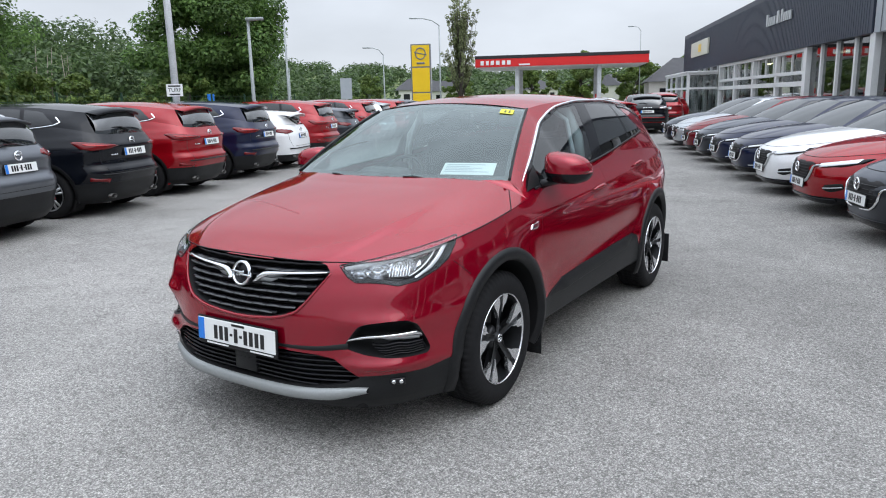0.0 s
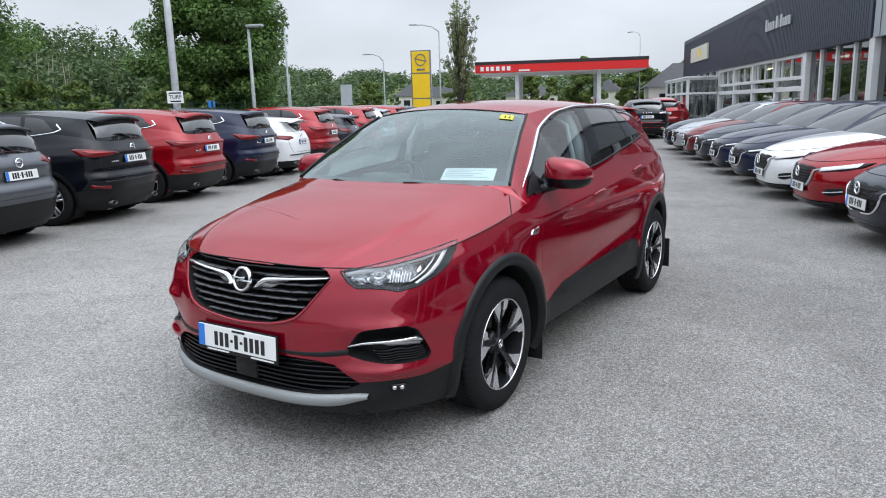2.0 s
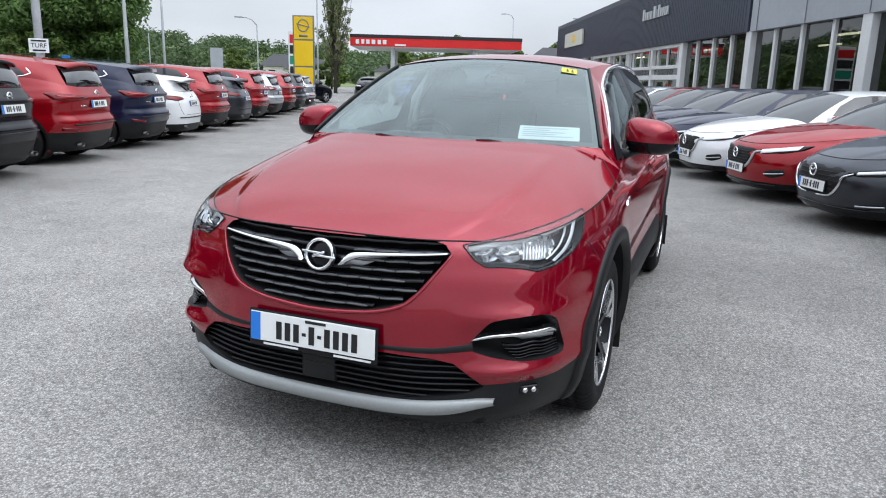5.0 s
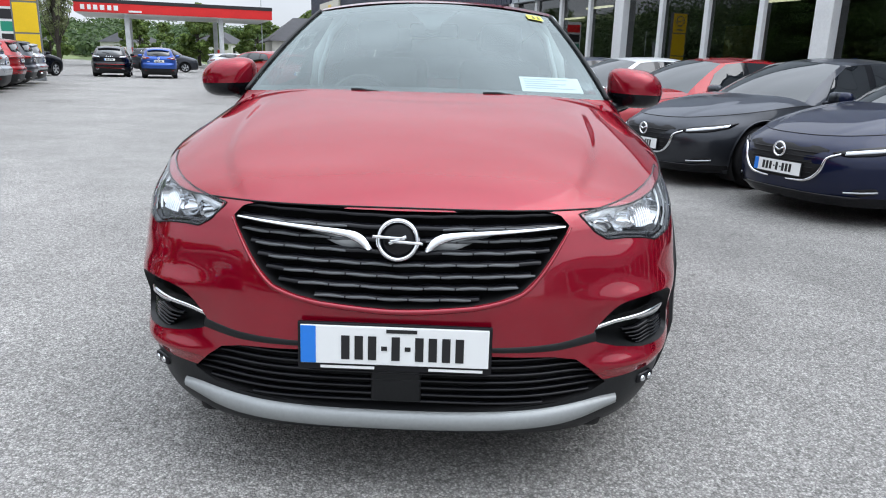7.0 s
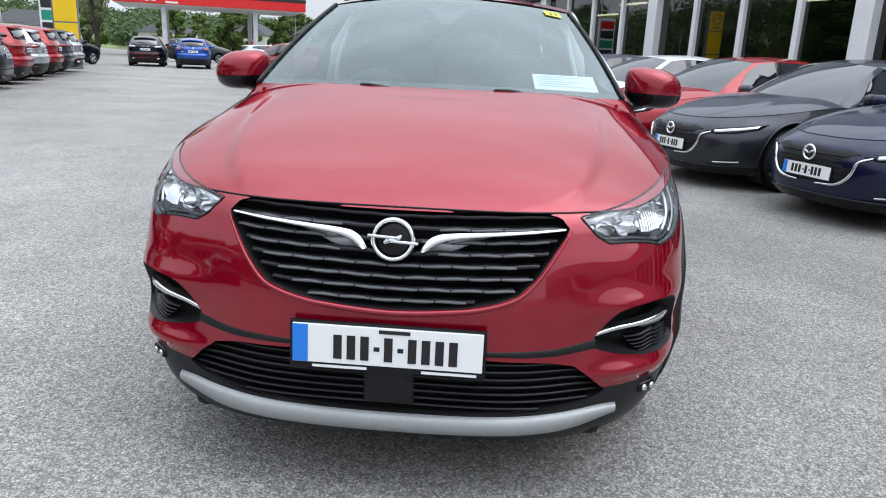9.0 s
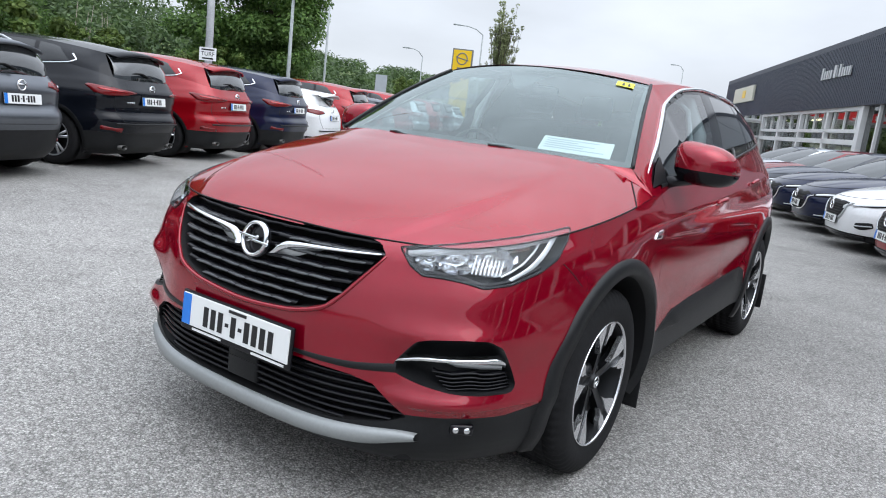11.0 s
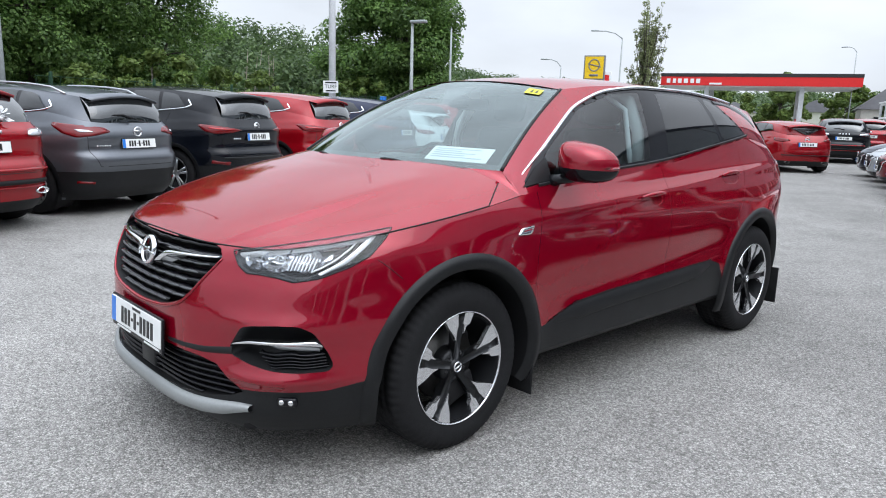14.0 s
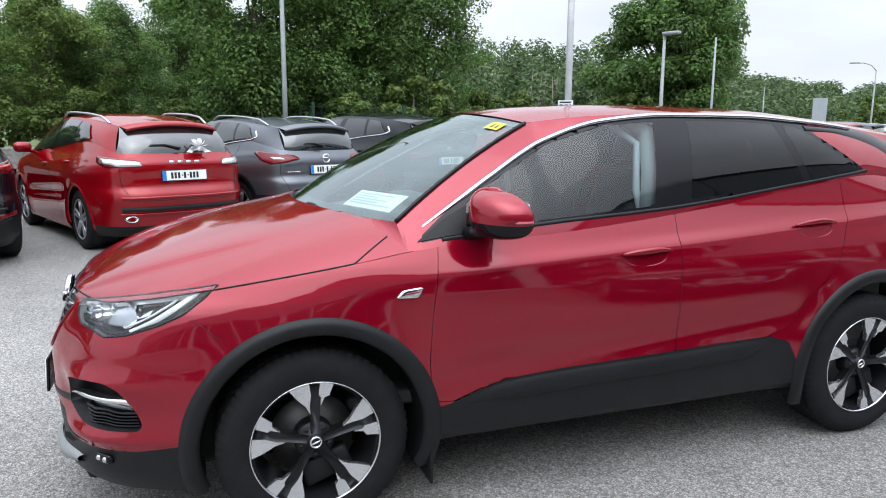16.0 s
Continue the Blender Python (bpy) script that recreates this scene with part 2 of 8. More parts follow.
def asphalt_mat():
    m = bpy.data.materials.new("worn_asphalt")
    m.use_nodes = True
    n, l = m.node_tree.nodes, m.node_tree.links
    b = n["Principled BSDF"]
    b.inputs["Roughness"].default_value = 0.85
    b.inputs["Specular IOR Level"].default_value = 0.3
    co = n.new("ShaderNodeTexCoord")

    def noise_node(scale, detail, rough=0.55):
        t = n.new("ShaderNodeTexNoise")
        t.inputs["Scale"].default_value, t.inputs["Detail"].default_value = scale, detail
        t.inputs["Roughness"].default_value = rough
        l.new(co.outputs["Object"], t.inputs["Vector"])
        return t

    def ramp(src, stops):
        r = n.new("ShaderNodeValToRGB")
        e = r.color_ramp.elements
        e[0].position, e[0].color = stops[0][0], (*[stops[0][1]] * 3, 1)
        e[1].position, e[1].color = stops[-1][0], (*[stops[-1][1]] * 3, 1)
        for pos, val in stops[1:-1]:
            k = e.new(pos)
            k.color = (val, val, val, 1)
        l.new(src, r.inputs[0])
        return r.outputs[0]

    def mul(a, c):
        x = n.new("ShaderNodeMix")
        x.data_type, x.blend_type = 'RGBA', 'MULTIPLY'
        x.inputs[0].default_value = 1.0
        l.new(a, x.inputs[6])
        l.new(c, x.inputs[7])
        return x.outputs[2]
    vo = n.new("ShaderNodeTexVoronoi")
    vo.inputs["Scale"].default_value = 125
    l.new(co.outputs["Object"], vo.inputs["Vector"])
    bw = n.new("ShaderNodeRGBToBW")
    l.new(vo.outputs["Color"], bw.inputs[0])
    stones = ramp(bw.outputs[0], [(0.10, 0.23), (0.5, 0.37), (0.90, 0.55)])
    gaps = ramp(vo.outputs["Distance"], [(0.25, 1.0), (0.70, 0.55)])
    patches = ramp(noise_node(0.55, 5).outputs["Fac"], [(0.33, 0.84), (0.55, 1.0), (0.72, 1.09)])
    stains = ramp(noise_node(3.1, 6, 0.65).outputs["Fac"], [(0.30, 0.84), (0.5, 1.0), (0.75, 1.07)])
    worn = ramp(noise_node(34, 4, 0.7).outputs["Fac"], [(0.34, 0.74), (0.5, 1.0), (0.66, 1.22)])
    grit = ramp(noise_node(330, 2, 0.7).outputs["Fac"], [(0.36, 0.66), (0.5, 1.0), (0.66, 1.36)])
    # brightness gradient put into the colour: palest mid-lane, darkest towards the showroom
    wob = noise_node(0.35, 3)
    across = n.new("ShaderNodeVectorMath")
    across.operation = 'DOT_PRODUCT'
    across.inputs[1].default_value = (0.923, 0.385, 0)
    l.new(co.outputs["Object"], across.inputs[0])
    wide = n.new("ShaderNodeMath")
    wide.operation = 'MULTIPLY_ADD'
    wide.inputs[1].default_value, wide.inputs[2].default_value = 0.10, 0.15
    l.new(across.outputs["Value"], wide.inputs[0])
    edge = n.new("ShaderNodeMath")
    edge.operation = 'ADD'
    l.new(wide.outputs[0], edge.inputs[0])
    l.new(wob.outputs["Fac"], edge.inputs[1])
    lot_grade = ramp(edge.outputs[0], [(0.12, 0.86), (0.38, 1.05), (0.62, 0.97), (0.95, 0.79)])
    c = mul(mul(mul(mul(mul(mul(stones, gaps), patches), stains), worn), grit), lot_grade)
    tint = n.new("ShaderNodeMix")
    tint.data_type, tint.blend_type = 'RGBA', 'MULTIPLY'
    tint.inputs[0].default_value = 1.0
    tint.inputs[7].default_value = (1.0, 0.97, 0.92, 1)
    l.new(c, tint.inputs[6])
    l.new(tint.outputs[2], b.inputs["Base Color"])
    bp = n.new("ShaderNodeBump")
    bp.inputs["Strength"].default_value, bp.inputs["Distance"].default_value = 0.7, 0.006
    bp.invert = True
    l.new(vo.outputs["Distance"], bp.inputs["Height"])
    l.new(bp.outputs[0], b.inputs["Normal"])
    return m


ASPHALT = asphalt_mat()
GRASS = mat("rough_grass", (0.05, 0.085, 0.02), rough=0.9, color2=(0.10, 0.13, 0.04), scale=0.3)
HILLM = mat("hill_pasture", (0.10, 0.15, 0.05), rough=0.95, color2=(0.17, 0.20, 0.08), scale=0.02)
# ---- mesh helpers ----
from mathutils.bvhtree import BVHTree


def mesh_ob(name, bm, material=None, smooth=True, recalc=False):
    if recalc:
        bmesh.ops.recalc_face_normals(bm, faces=bm.faces)
    me = bpy.data.meshes.new(name)
    bm.to_mesh(me)
    bm.free()
    if smooth:
        me.polygons.foreach_set("use_smooth", [True] * len(me.polygons))
    if material:
        me.materials.append(material)
    return new(name, me)


def part(name, bm, material, parent, label="", smooth=True):
    ob = mesh_ob(name, bm, material, smooth)
    ob.parent = parent
    if label:
        ob["label"] = label
    return ob


def thing(name, label, category, group="", m=None, kind=""):
    ob = new(name)
    ob.empty_display_size = 0.2
    tagged(ob, label, category, group, kind)
    if m is not None:
        ob.matrix_world = m
    return ob


def spline(points, t):
    """Smooth monotone-safe curve through (t, value) pairs (Catmull-Rom, clamped ends)."""
    xs = [p[0] for p in points]
    if t <= xs[0]:
        return points[0][1]
    if t >= xs[-1]:
        return points[-1][1]
    i = max(j for j in range(len(xs) - 1) if xs[j] <= t)
    x0, x1 = xs[i], xs[i + 1]
    y0, y1 = points[i][1], points[i + 1][1]
    s = (y1 - y0) / (x1 - x0)

    def slope(j):
        if j == 0 or j == len(xs) - 1:
            a = (points[min(j + 1, len(xs) - 1)][1] - points[max(j - 1, 0)][1]) / (xs[min(j + 1, len(xs) - 1)] - xs[max(j - 1, 0)])
            return a
        a = (points[j][1] - points[j - 1][1]) / (xs[j] - xs[j - 1])
        b = (points[j + 1][1] - points[j][1]) / (xs[j + 1] - xs[j])
        return 0.0 if a * b <= 0 else 2 * a * b / (a + b)
    m0, m1 = slope(i), slope(i + 1)
    h = x1 - x0
    u = (t - x0) / h
    return (y0 * (1 + 2 * u) * (1 - u) ** 2 + m0 * h * u * (1 - u) ** 2 + y1 * u * u * (3 - 2 * u) + m1 * h * u * u * (u - 1))


def box(bm, c, s, bevel=0.0, m=None):
    """A box of size s at c, with rounded edges where bevel is given."""
    r = bmesh.ops.create_cube(bm, size=1.0)["verts"]
    for v in r:
        v.co = Vector((v.co.x * s[0] + c[0], v.co.y * s[1] + c[1], v.co.z * s[2] + c[2]))
    if bevel:
        ed = list({e for v in r for e in v.link_edges})
        g = bmesh.ops.bevel(bm, geom=ed, offset=bevel, segments=2, affect='EDGES', profile=0.5)
        r = list({v for f in g["faces"] for v in f.verts} | {v for v in r if v.is_valid})
    if m is not None:
        for v in r:
            v.co = m @ v.co
    return r


def tube(bm, pts, radius, sides=8, cap=True):
    """A round bar along pts; radius may be one number or one a point."""
    pts = [Vector(p) for p in pts]
    rings = []
    up = Vector((0.13, 0.21, 0.97))
    for i, p in enumerate(pts):
        d = (pts[min(i + 1, len(pts) - 1)] - pts[max(i - 1, 0)]).normalized()
        a = d.cross(up)
        if a.length < 1e-3:
            a = d.cross(Vector((1, 0, 0)))
        a.normalize()
        b = d.cross(a)
        r = radius[i] if isinstance(radius, (list, tuple)) else radius
        rings.append([bm.verts.new(p + (a * math.cos(k * math.tau / sides) + b * math.sin(k * math.tau / sides)) * r) for k in range(sides)])
    for q, w in zip(rings, rings[1:]):
        for k in range(sides):
            bm.faces.new((q[k], q[(k + 1) % sides], w[(k + 1) % sides], w[k]))
    if cap:
        bm.faces.new(rings[0][::-1])
        bm.faces.new(rings[-1])
    return rings


def grid(bm, rows):
    """Faces over a grid of points (rows of equal length)."""
    vs = [[bm.verts.new(p) for p in r] for r in rows]
    for a, b in zip(vs, vs[1:]):
        for k in range(len(a) - 1):
            try:
                bm.faces.new((a[k], a[k + 1], b[k + 1], b[k]))
            except ValueError:
                pass
    return vs


def spin(bm, profile, axis_m, steps=48):
    """Turn a profile of (radius, along) about the local x axis of axis_m."""
    rings = []
    for r, x in profile:
        rings.append([bm.verts.new(axis_m @ Vector((x, r * math.cos(k * math.tau / steps), r * math.sin(k * math.tau / steps)))) for k in range(steps)])
    for q, w in zip(rings, rings[1:]):
        for k in range(steps):
            bm.faces.new((q[k], q[(k + 1) % steps], w[(k + 1) % steps], w[k]))
    return rings


def inside(poly, x, y):
    c = False
    j = len(poly) - 1
    for i in range(len(poly)):
        (xi, yi), (xj, yj) = poly[i], poly[j]
        if (yi > y) != (yj > y) and x < (xj - xi) * (y - yi) / (yj - yi) + xi:
            c = not c
        j = i
    return c


def nearest_on(poly, x, y):
    best, place = 1e9, (x, y)
    for i in range(len(poly)):
        ax, ay = poly[i - 1]
        bx, by = poly[i]
        dx, dy = bx - ax, by - ay
        q = dx * dx + dy * dy
        t = 0 if q == 0 else max(0, min(1, ((x - ax) * dx + (y - ay) * dy) / q))
        px, py = ax + t * dx, ay + t * dy
        d = (px - x) ** 2 + (py - y) ** 2
        if d < best:
            best, place = d, (px, py)
    return place


def rounded(poly, n=5, amount=0.25):
    """Rounds the corners of a closed outline."""
    out = []
    k = len(poly)
    for i in range(k):
        p, a, b = Vector(poly[i]), Vector(poly[i - 1]), Vector(poly[(i + 1) % k])
        s, e = p.lerp(a, amount), p.lerp(b, amount)
        for j in range(n + 1):
            t = j / n
            q = s * (1 - t) ** 2 + p * 2 * t * (1 - t) + e * t * t
            out.append((q.x, q.y))
    return out
# ---- car bodies: lofted shells from a few profile curves ----
# Car space: front axle on the ground at the origin, nose towards -y, left flank at +x.
def plan_curve(c, z):
    """Half outline of the body at height z, from the nose round the left side to the tail."""
    hw, n, nr = spline(c["half"], z), spline(c["nose_n"], z), spline(c["tail_n"], z)
    yf, yr, ya, yb = spline(c["nose"], z), spline(c["tail"], z), c["ya"], c["yb"]
    pts = []
    for i in range(91):
        a = radians(i)
        pts.append((hw * math.sin(a) ** (2 / n), ya - (ya - yf) * max(math.cos(a), 0) ** (2 / n)))
    for i in range(1, 30):
        pts.append((hw, ya + (yb - ya) * i / 30))
    for i in range(90, -1, -1):
        a = radians(i)
        pts.append((hw * math.sin(a) ** (2 / nr), yb + (yr - yb) * max(math.cos(a), 0) ** (2 / nr)))
    return np.array(pts)


def resample(pts, n):
    d = np.concatenate([[0], np.cumsum(np.hypot(*np.diff(pts, axis=0).T))])
    u = np.linspace(0, d[-1], n + 1)
    return np.stack([np.interp(u, d, pts[:, 0]), np.interp(u, d, pts[:, 1])], 1)


def side_relief(c, y, z):
    """Creases and hollows of the flank, metres outwards."""
    wb = c["wheelbase"]
    w = max(0.0, min(1.0, (y - 0.35) / 0.35)) * max(0.0, min(1.0, (wb - 0.30 - y) / 0.35))
    zc = c["hollow"][0] + c["hollow"][1] * y
    d = -0.022 * c.get("relief", 1.0) * w * math.exp(-((z - zc) / 0.085) ** 2)
    for yw in (0.0, wb):
        r = math.hypot(y - yw, z - 0.36)
        d += 0.016 * math.exp(-((r - 0.40) / 0.10) ** 2)
    zs = c["shoulder"][0] + c["shoulder"][1] * y
    d += 0.010 * c.get("relief", 1.0) * math.exp(-((z - zs) / 0.03) ** 2) * max(0.0, min(1.0, (y - 0.2) / 0.5))
    return d


def lower_rows(c, nu, nv):
    """Grid of points of the body below hood edge and belt line; rows from bottom to top, left half."""
    ref = resample(plan_curve(c, 0.85), nu)
    tops = [spline(c["top"], p[1]) for p in ref]
    zs = np.linspace(c["z0"], max(tops), 40)
    curves = [resample(plan_curve(c, z), nu) for z in zs]
    rows = []
    for j in range(nv + 1):
        row = []
        for i in range(nu + 1):
            z = c["z0"] + (tops[i] - c["z0"]) * j / nv
            f = (z - zs[0]) / (zs[1] - zs[0])
            k = min(int(f), 38)
            x, y = curves[k][i] * (1 - (f - k)) + curves[k + 1][i] * (f - k)
            if x > 0.55 * c["wide"]:
                x += side_relief(c, y, z) * min(1.0, (x - 0.55 * c["wide"]) / (0.3 * c["wide"]))
            if c.get("moulded"):
                x, y = front_mould(x, y, z)
            row.append(Vector((x, y, z)))
        rows.append(row)
    return rows


def front_mould(x, y, z):
    """The SUV's bumper: swept back beside the grille, with a brow over each pocket and a ledge under it."""
    k = max(0.0, min(1.0, (-0.25 - y) / 0.2))
    sweep = spline([(0.22, 0.0), (0.28, 0.012), (0.38, 0.048), (0.55, 0.055), (0.78, 0.052), (0.87, 0.036), (0.95, 0.02)], z)
    y += k * sweep * math.exp(-((x - 0.60) / 0.19) ** 2)
    side = max(0.0, min(1.0, (x - 0.50) / 0.14)) * k
    d = 0.016 * math.exp(-((z - 0.622) / 0.038) ** 2) + 0.020 * math.exp(-((z - 0.424) / 0.026) ** 2) - 0.012 * math.exp(-((z - 0.52) / 0.035) ** 2)
    d *= 1.0 - 0.65 * max(0.0, min(1.0, (x - 0.76) / 0.12))
    return x + 0.55 * d * side, y - 0.84 * d * side


def full(rows):
    """Left-half rows made whole by mirroring."""
    return [[Vector((-p.x, p.y, p.z)) for p in r[:0:-1]] + list(r) for r in rows]


def at_y(line, y):
    """Point of a polyline (growing in y) at y."""
    for a, b in zip(line, line[1:]):
        if a.y <= y <= b.y and b.y > a.y:
            return a.lerp(b, (y - a.y) / (b.y - a.y))
    return line[-1].copy() if y > line[-1].y else line[0].copy()


def shell(c, fine=1.0):
    """All surfaces of a car body as point grids."""
    nu, nv = int(c["nu"] * fine), int(c["nv"] * fine)
    low = lower_rows(c, nu, nv)
    top = low[-1]
    s = {"low": full(low)}
    # bonnet: a four-sided patch with crown and creases
    k = min(range(len(top)), key=lambda i: abs(top[i].x - c["bonnet_x"]) if top[i].y < 0.2 else 9)
    front = top[:k + 1]
    side = [p for p in top[k:] if p.y <= c["cowl_y"] + 0.02]
    na, nb = int(56 * fine), int(36 * fine)

    def along(line, u):
        d = [0.0]
        for a, b in zip(line, line[1:]):
            d.append(d[-1] + (b - a).length)
        t = u * d[-1]
        for i in range(len(line) - 1):
            if d[i + 1] >= t:
                return line[i].lerp(line[i + 1], (t - d[i]) / max(d[i + 1] - d[i], 1e-9))
        return line[-1].copy()
    rows = []
    xe = side[-1].x
    for j in range(nb + 1):
        b = j / nb
        sr = along(side, b)
        row = []
        for i in range(-na, na + 1):
            a = i / na
            f = along(front, abs(a))
            rear = Vector((xe * abs(a), c["cowl_y"] - c["cowl_sweep"] * (1 - a * a), side[-1].z + c["cowl_crown"] * (1 - abs(a) ** 6)))
            cf, cr = front[-1], side[-1]
            p = f.lerp(rear, b)
            edge_fix = sr - cf.lerp(cr, b)
            p = p + Vector((edge_fix.x * abs(a), edge_fix.y * a * a, edge_fix.z * a * a))
            p.z += c["bonnet_bulge"] * (1 - a * a) * 4 * b * (1 - b) + c.get("bonnet_nose", 0.012) * (1 - abs(a) ** 4) * math.sin(min(b * 5, 1) * math.pi / 2)
            for pos, hgt, wid in c["bonnet_creases"]:
                q = (abs(a) - pos) / wid
                p.z += hgt * (1 / (1 + math.exp(q * 6))) * math.sin(math.pi * min(1.0, b * 1.15) ** 0.7)
            p.x = math.copysign(p.x, a) if i else 0.0
            row.append(p)
        rows.append(row)
    s["bonnet"] = rows
    # windscreen
    sb, st = c["screen_base"], c["screen_top"]

    def edge(e, a):
        return Vector((e[0] * a, e[1] + e[2] * a * a, e[3] + e[4] * a * a))
    ns = int(24 * fine)
    s["screen"] = []
    for j in range(ns + 1):
        b = j / ns
        row = []
        for i in range(-ns, ns + 1):
            a = i / ns
            p = edge(sb, a).lerp(edge(st, a), b)
            p += Vector((0, -0.5, 0.85)) * (0.035 * 4 * b * (1 - b) * (1 - 0.4 * a * a))
            row.append(p)
        s["screen"].append(row)
    # roof
    re = c["roof_end"]
    nr = int(40 * fine)
    s["roof"] = []
    zc = c["roof_line"]
    for j in range(nr + 1):
        b = j / nr
        row = []
        for i in range(-ns, ns + 1):
            a = i / ns
            y = edge(st, a).y * (1 - b) + (re[0] - re[1] * a * a) * b
            w = spline(c["roof_half"], b)
            ymid = st[1] * (1 - b) + re[0] * b
            z = spline(zc, ymid) + spline(c["roof_drop"], b) * abs(a) ** 2.3
            row.append(Vector((w * a, y, z)))
        s["roof"].append(row)
    # flanks above the belt
    upper = [r[-1] for r in s["screen"]] + [r[-1] for r in s["roof"]][1:]
    belt = [p for p in top if c["belt_from"] <= p.y <= c["belt_to"]]
    start = s["screen"][0][-1]
    belt = [start] + [p for p in belt if p.y > start.y + 0.02]
    nf, nw = len(upper), int(14 * fine)
    ys, ye = belt[0].y, belt[-1].y
    us, ue = upper[0].y, upper[-1].y
    rows = []
    for p in upper:
        f = (p.y - us) / (ue - us)
        q = at_y(belt, ys + (ye - ys) * f ** 1.0)
        row = []
        for k2 in range(nw + 1):
            w = k2 / nw
            v = q.lerp(p, w)
            v.x += 0.028 * 4 * w * (1 - w) * min(1.0, f * 5) * min(1.0, (1 - f) * 6 + 0.3)
            row.append(v)
        rows.append(row)
    s["flank"] = rows
    # rear window
    tail = [p for p in top if p.y >= belt[-1].y - 1e-6]
    nt = ns
    tl = [along(tail, 1 - i / nt) for i in range(nt + 1)]
    lowline = [Vector((-p.x, p.y, p.z)) for p in tl[:0:-1]] + tl
    s["rear"] = []
    for j in range(int(16 * fine) + 1):
        b = j / int(16 * fine)
        row = []
        for i, p in enumerate(s["roof"][-1]):
            v = lowline[i].lerp(p, b)
            v.y += 0.05 * 4 * b * (1 - b)
            row.append(v)
        s["rear"].append(row)
    return s


def shell_bvh(s):
    vs, fs = [], []
    for key in ("low", "bonnet", "flank", "rear", "roof"):
        sets = [s[key]]
        if key == "flank":
            sets.append([[Vector((-p.x, p.y, p.z)) for p in r] for r in s[key]])
        for rows in sets:
            o, w = len(vs), len(rows[0])
            for r in rows:
                vs += r
            for j in range(len(rows) - 1):
                for i in range(w - 1):
                    a = o + j * w + i
                    fs.append((a, a + 1, a + w + 1, a + w))
    return BVHTree.FromPolygons(vs, fs)


FRONT = dict(o=lambda u, v: Vector((u, -4, v)), d=Vector((0, 1, 0)), p=lambda q: (q.x, q.z))
BACK = dict(o=lambda u, v: Vector((u, 8, v)), d=Vector((0, -1, 0)), p=lambda q: (q.x, q.z))
LEFT = dict(o=lambda u, v: Vector((3, u, v)), d=Vector((-1, 0, 0)), p=lambda q: (q.y, q.z))
RIGHT = dict(o=lambda u, v: Vector((-3, u, v)), d=Vector((1, 0, 0)), p=lambda q: (q.y, q.z))


def onto(bvh, view, u, v, off=0.0):
    if "f" in view:
        return view["f"](u, v, off)
    hit, nor, _, _ = bvh.ray_cast(view["o"](u, v), view["d"])
    if hit is None:
        q = view["o"](u, v)
        hit, nor, _, _ = bvh.find_nearest(q)
        hit = q + view["d"] * (hit - q).dot(view["d"])
    if nor.dot(view["d"]) > 0:
        nor = -nor
    return hit + nor * off


def cut(bm, poly, view, bvh, gap=0.0, limit=None):
    """Cuts an outline, seen along view, out of bm, and returns the piece that came out, its rim drawn in by gap."""
    p = view["p"]
    us, vs = [q[0] for q in poly], [q[1] for q in poly]
    lo, hi = (min(us), min(vs)), (max(us), max(vs))
    gone = []
    for f in bm.faces:
        c = f.calc_center_median()
        u, v = p(c)
        if u < lo[0] or u > hi[0] or v < lo[1] or v > hi[1]:
            continue
        if view["d"].x and c.x * view["d"].x > 0:
            continue
        if view["d"].y and (c.y - 1.3) * view["d"].y > 0:
            continue
        if inside(poly, u, v):
            gone.append(f)
    ids = set(gone)
    rim = {v for f in gone for v in f.verts if any(g not in ids for g in v.link_faces)}
    for v in rim:
        u, w = nearest_on(poly, *p(v.co))
        if "f" in view or bvh.ray_cast(view["o"](u, w), view["d"])[0] is not None:
            v.co = onto(bvh, view, u, w)
    return lift(bm, gone, rim, gap)


def cut_below(bm, z, test):
    """Takes off the part of the body lower than z where test(y) holds."""
    gone = [f for f in bm.faces if f.calc_center_median().z < z and test(f.calc_center_median().y)]
    ids = set(gone)
    rim = {v for f in gone for v in f.verts if any(g not in ids for g in v.link_faces)}
    for v in rim:
        if abs(v.co.z - z) < 0.03:
            v.co.z = z
    return lift(bm, gone, rim, 0.0)


def lift(bm, gone, rim, gap):
    ids = set(gone)
    out = bmesh.new()
    vm = {}
    for f in gone:
        for v in f.verts:
            if v not in vm:
                q = v.co.copy()
                if gap and v in rim:
                    ce = sum((g.calc_center_median() for g in v.link_faces if g in ids), Vector()) / sum(1 for g in v.link_faces if g in ids)
                    q += (ce - q).normalized() * gap
                vm[v] = out.verts.new(q)
        out.faces.new([vm[v] for v in f.verts])
    bmesh.ops.delete(bm, geom=gone, context='FACES')
    return out


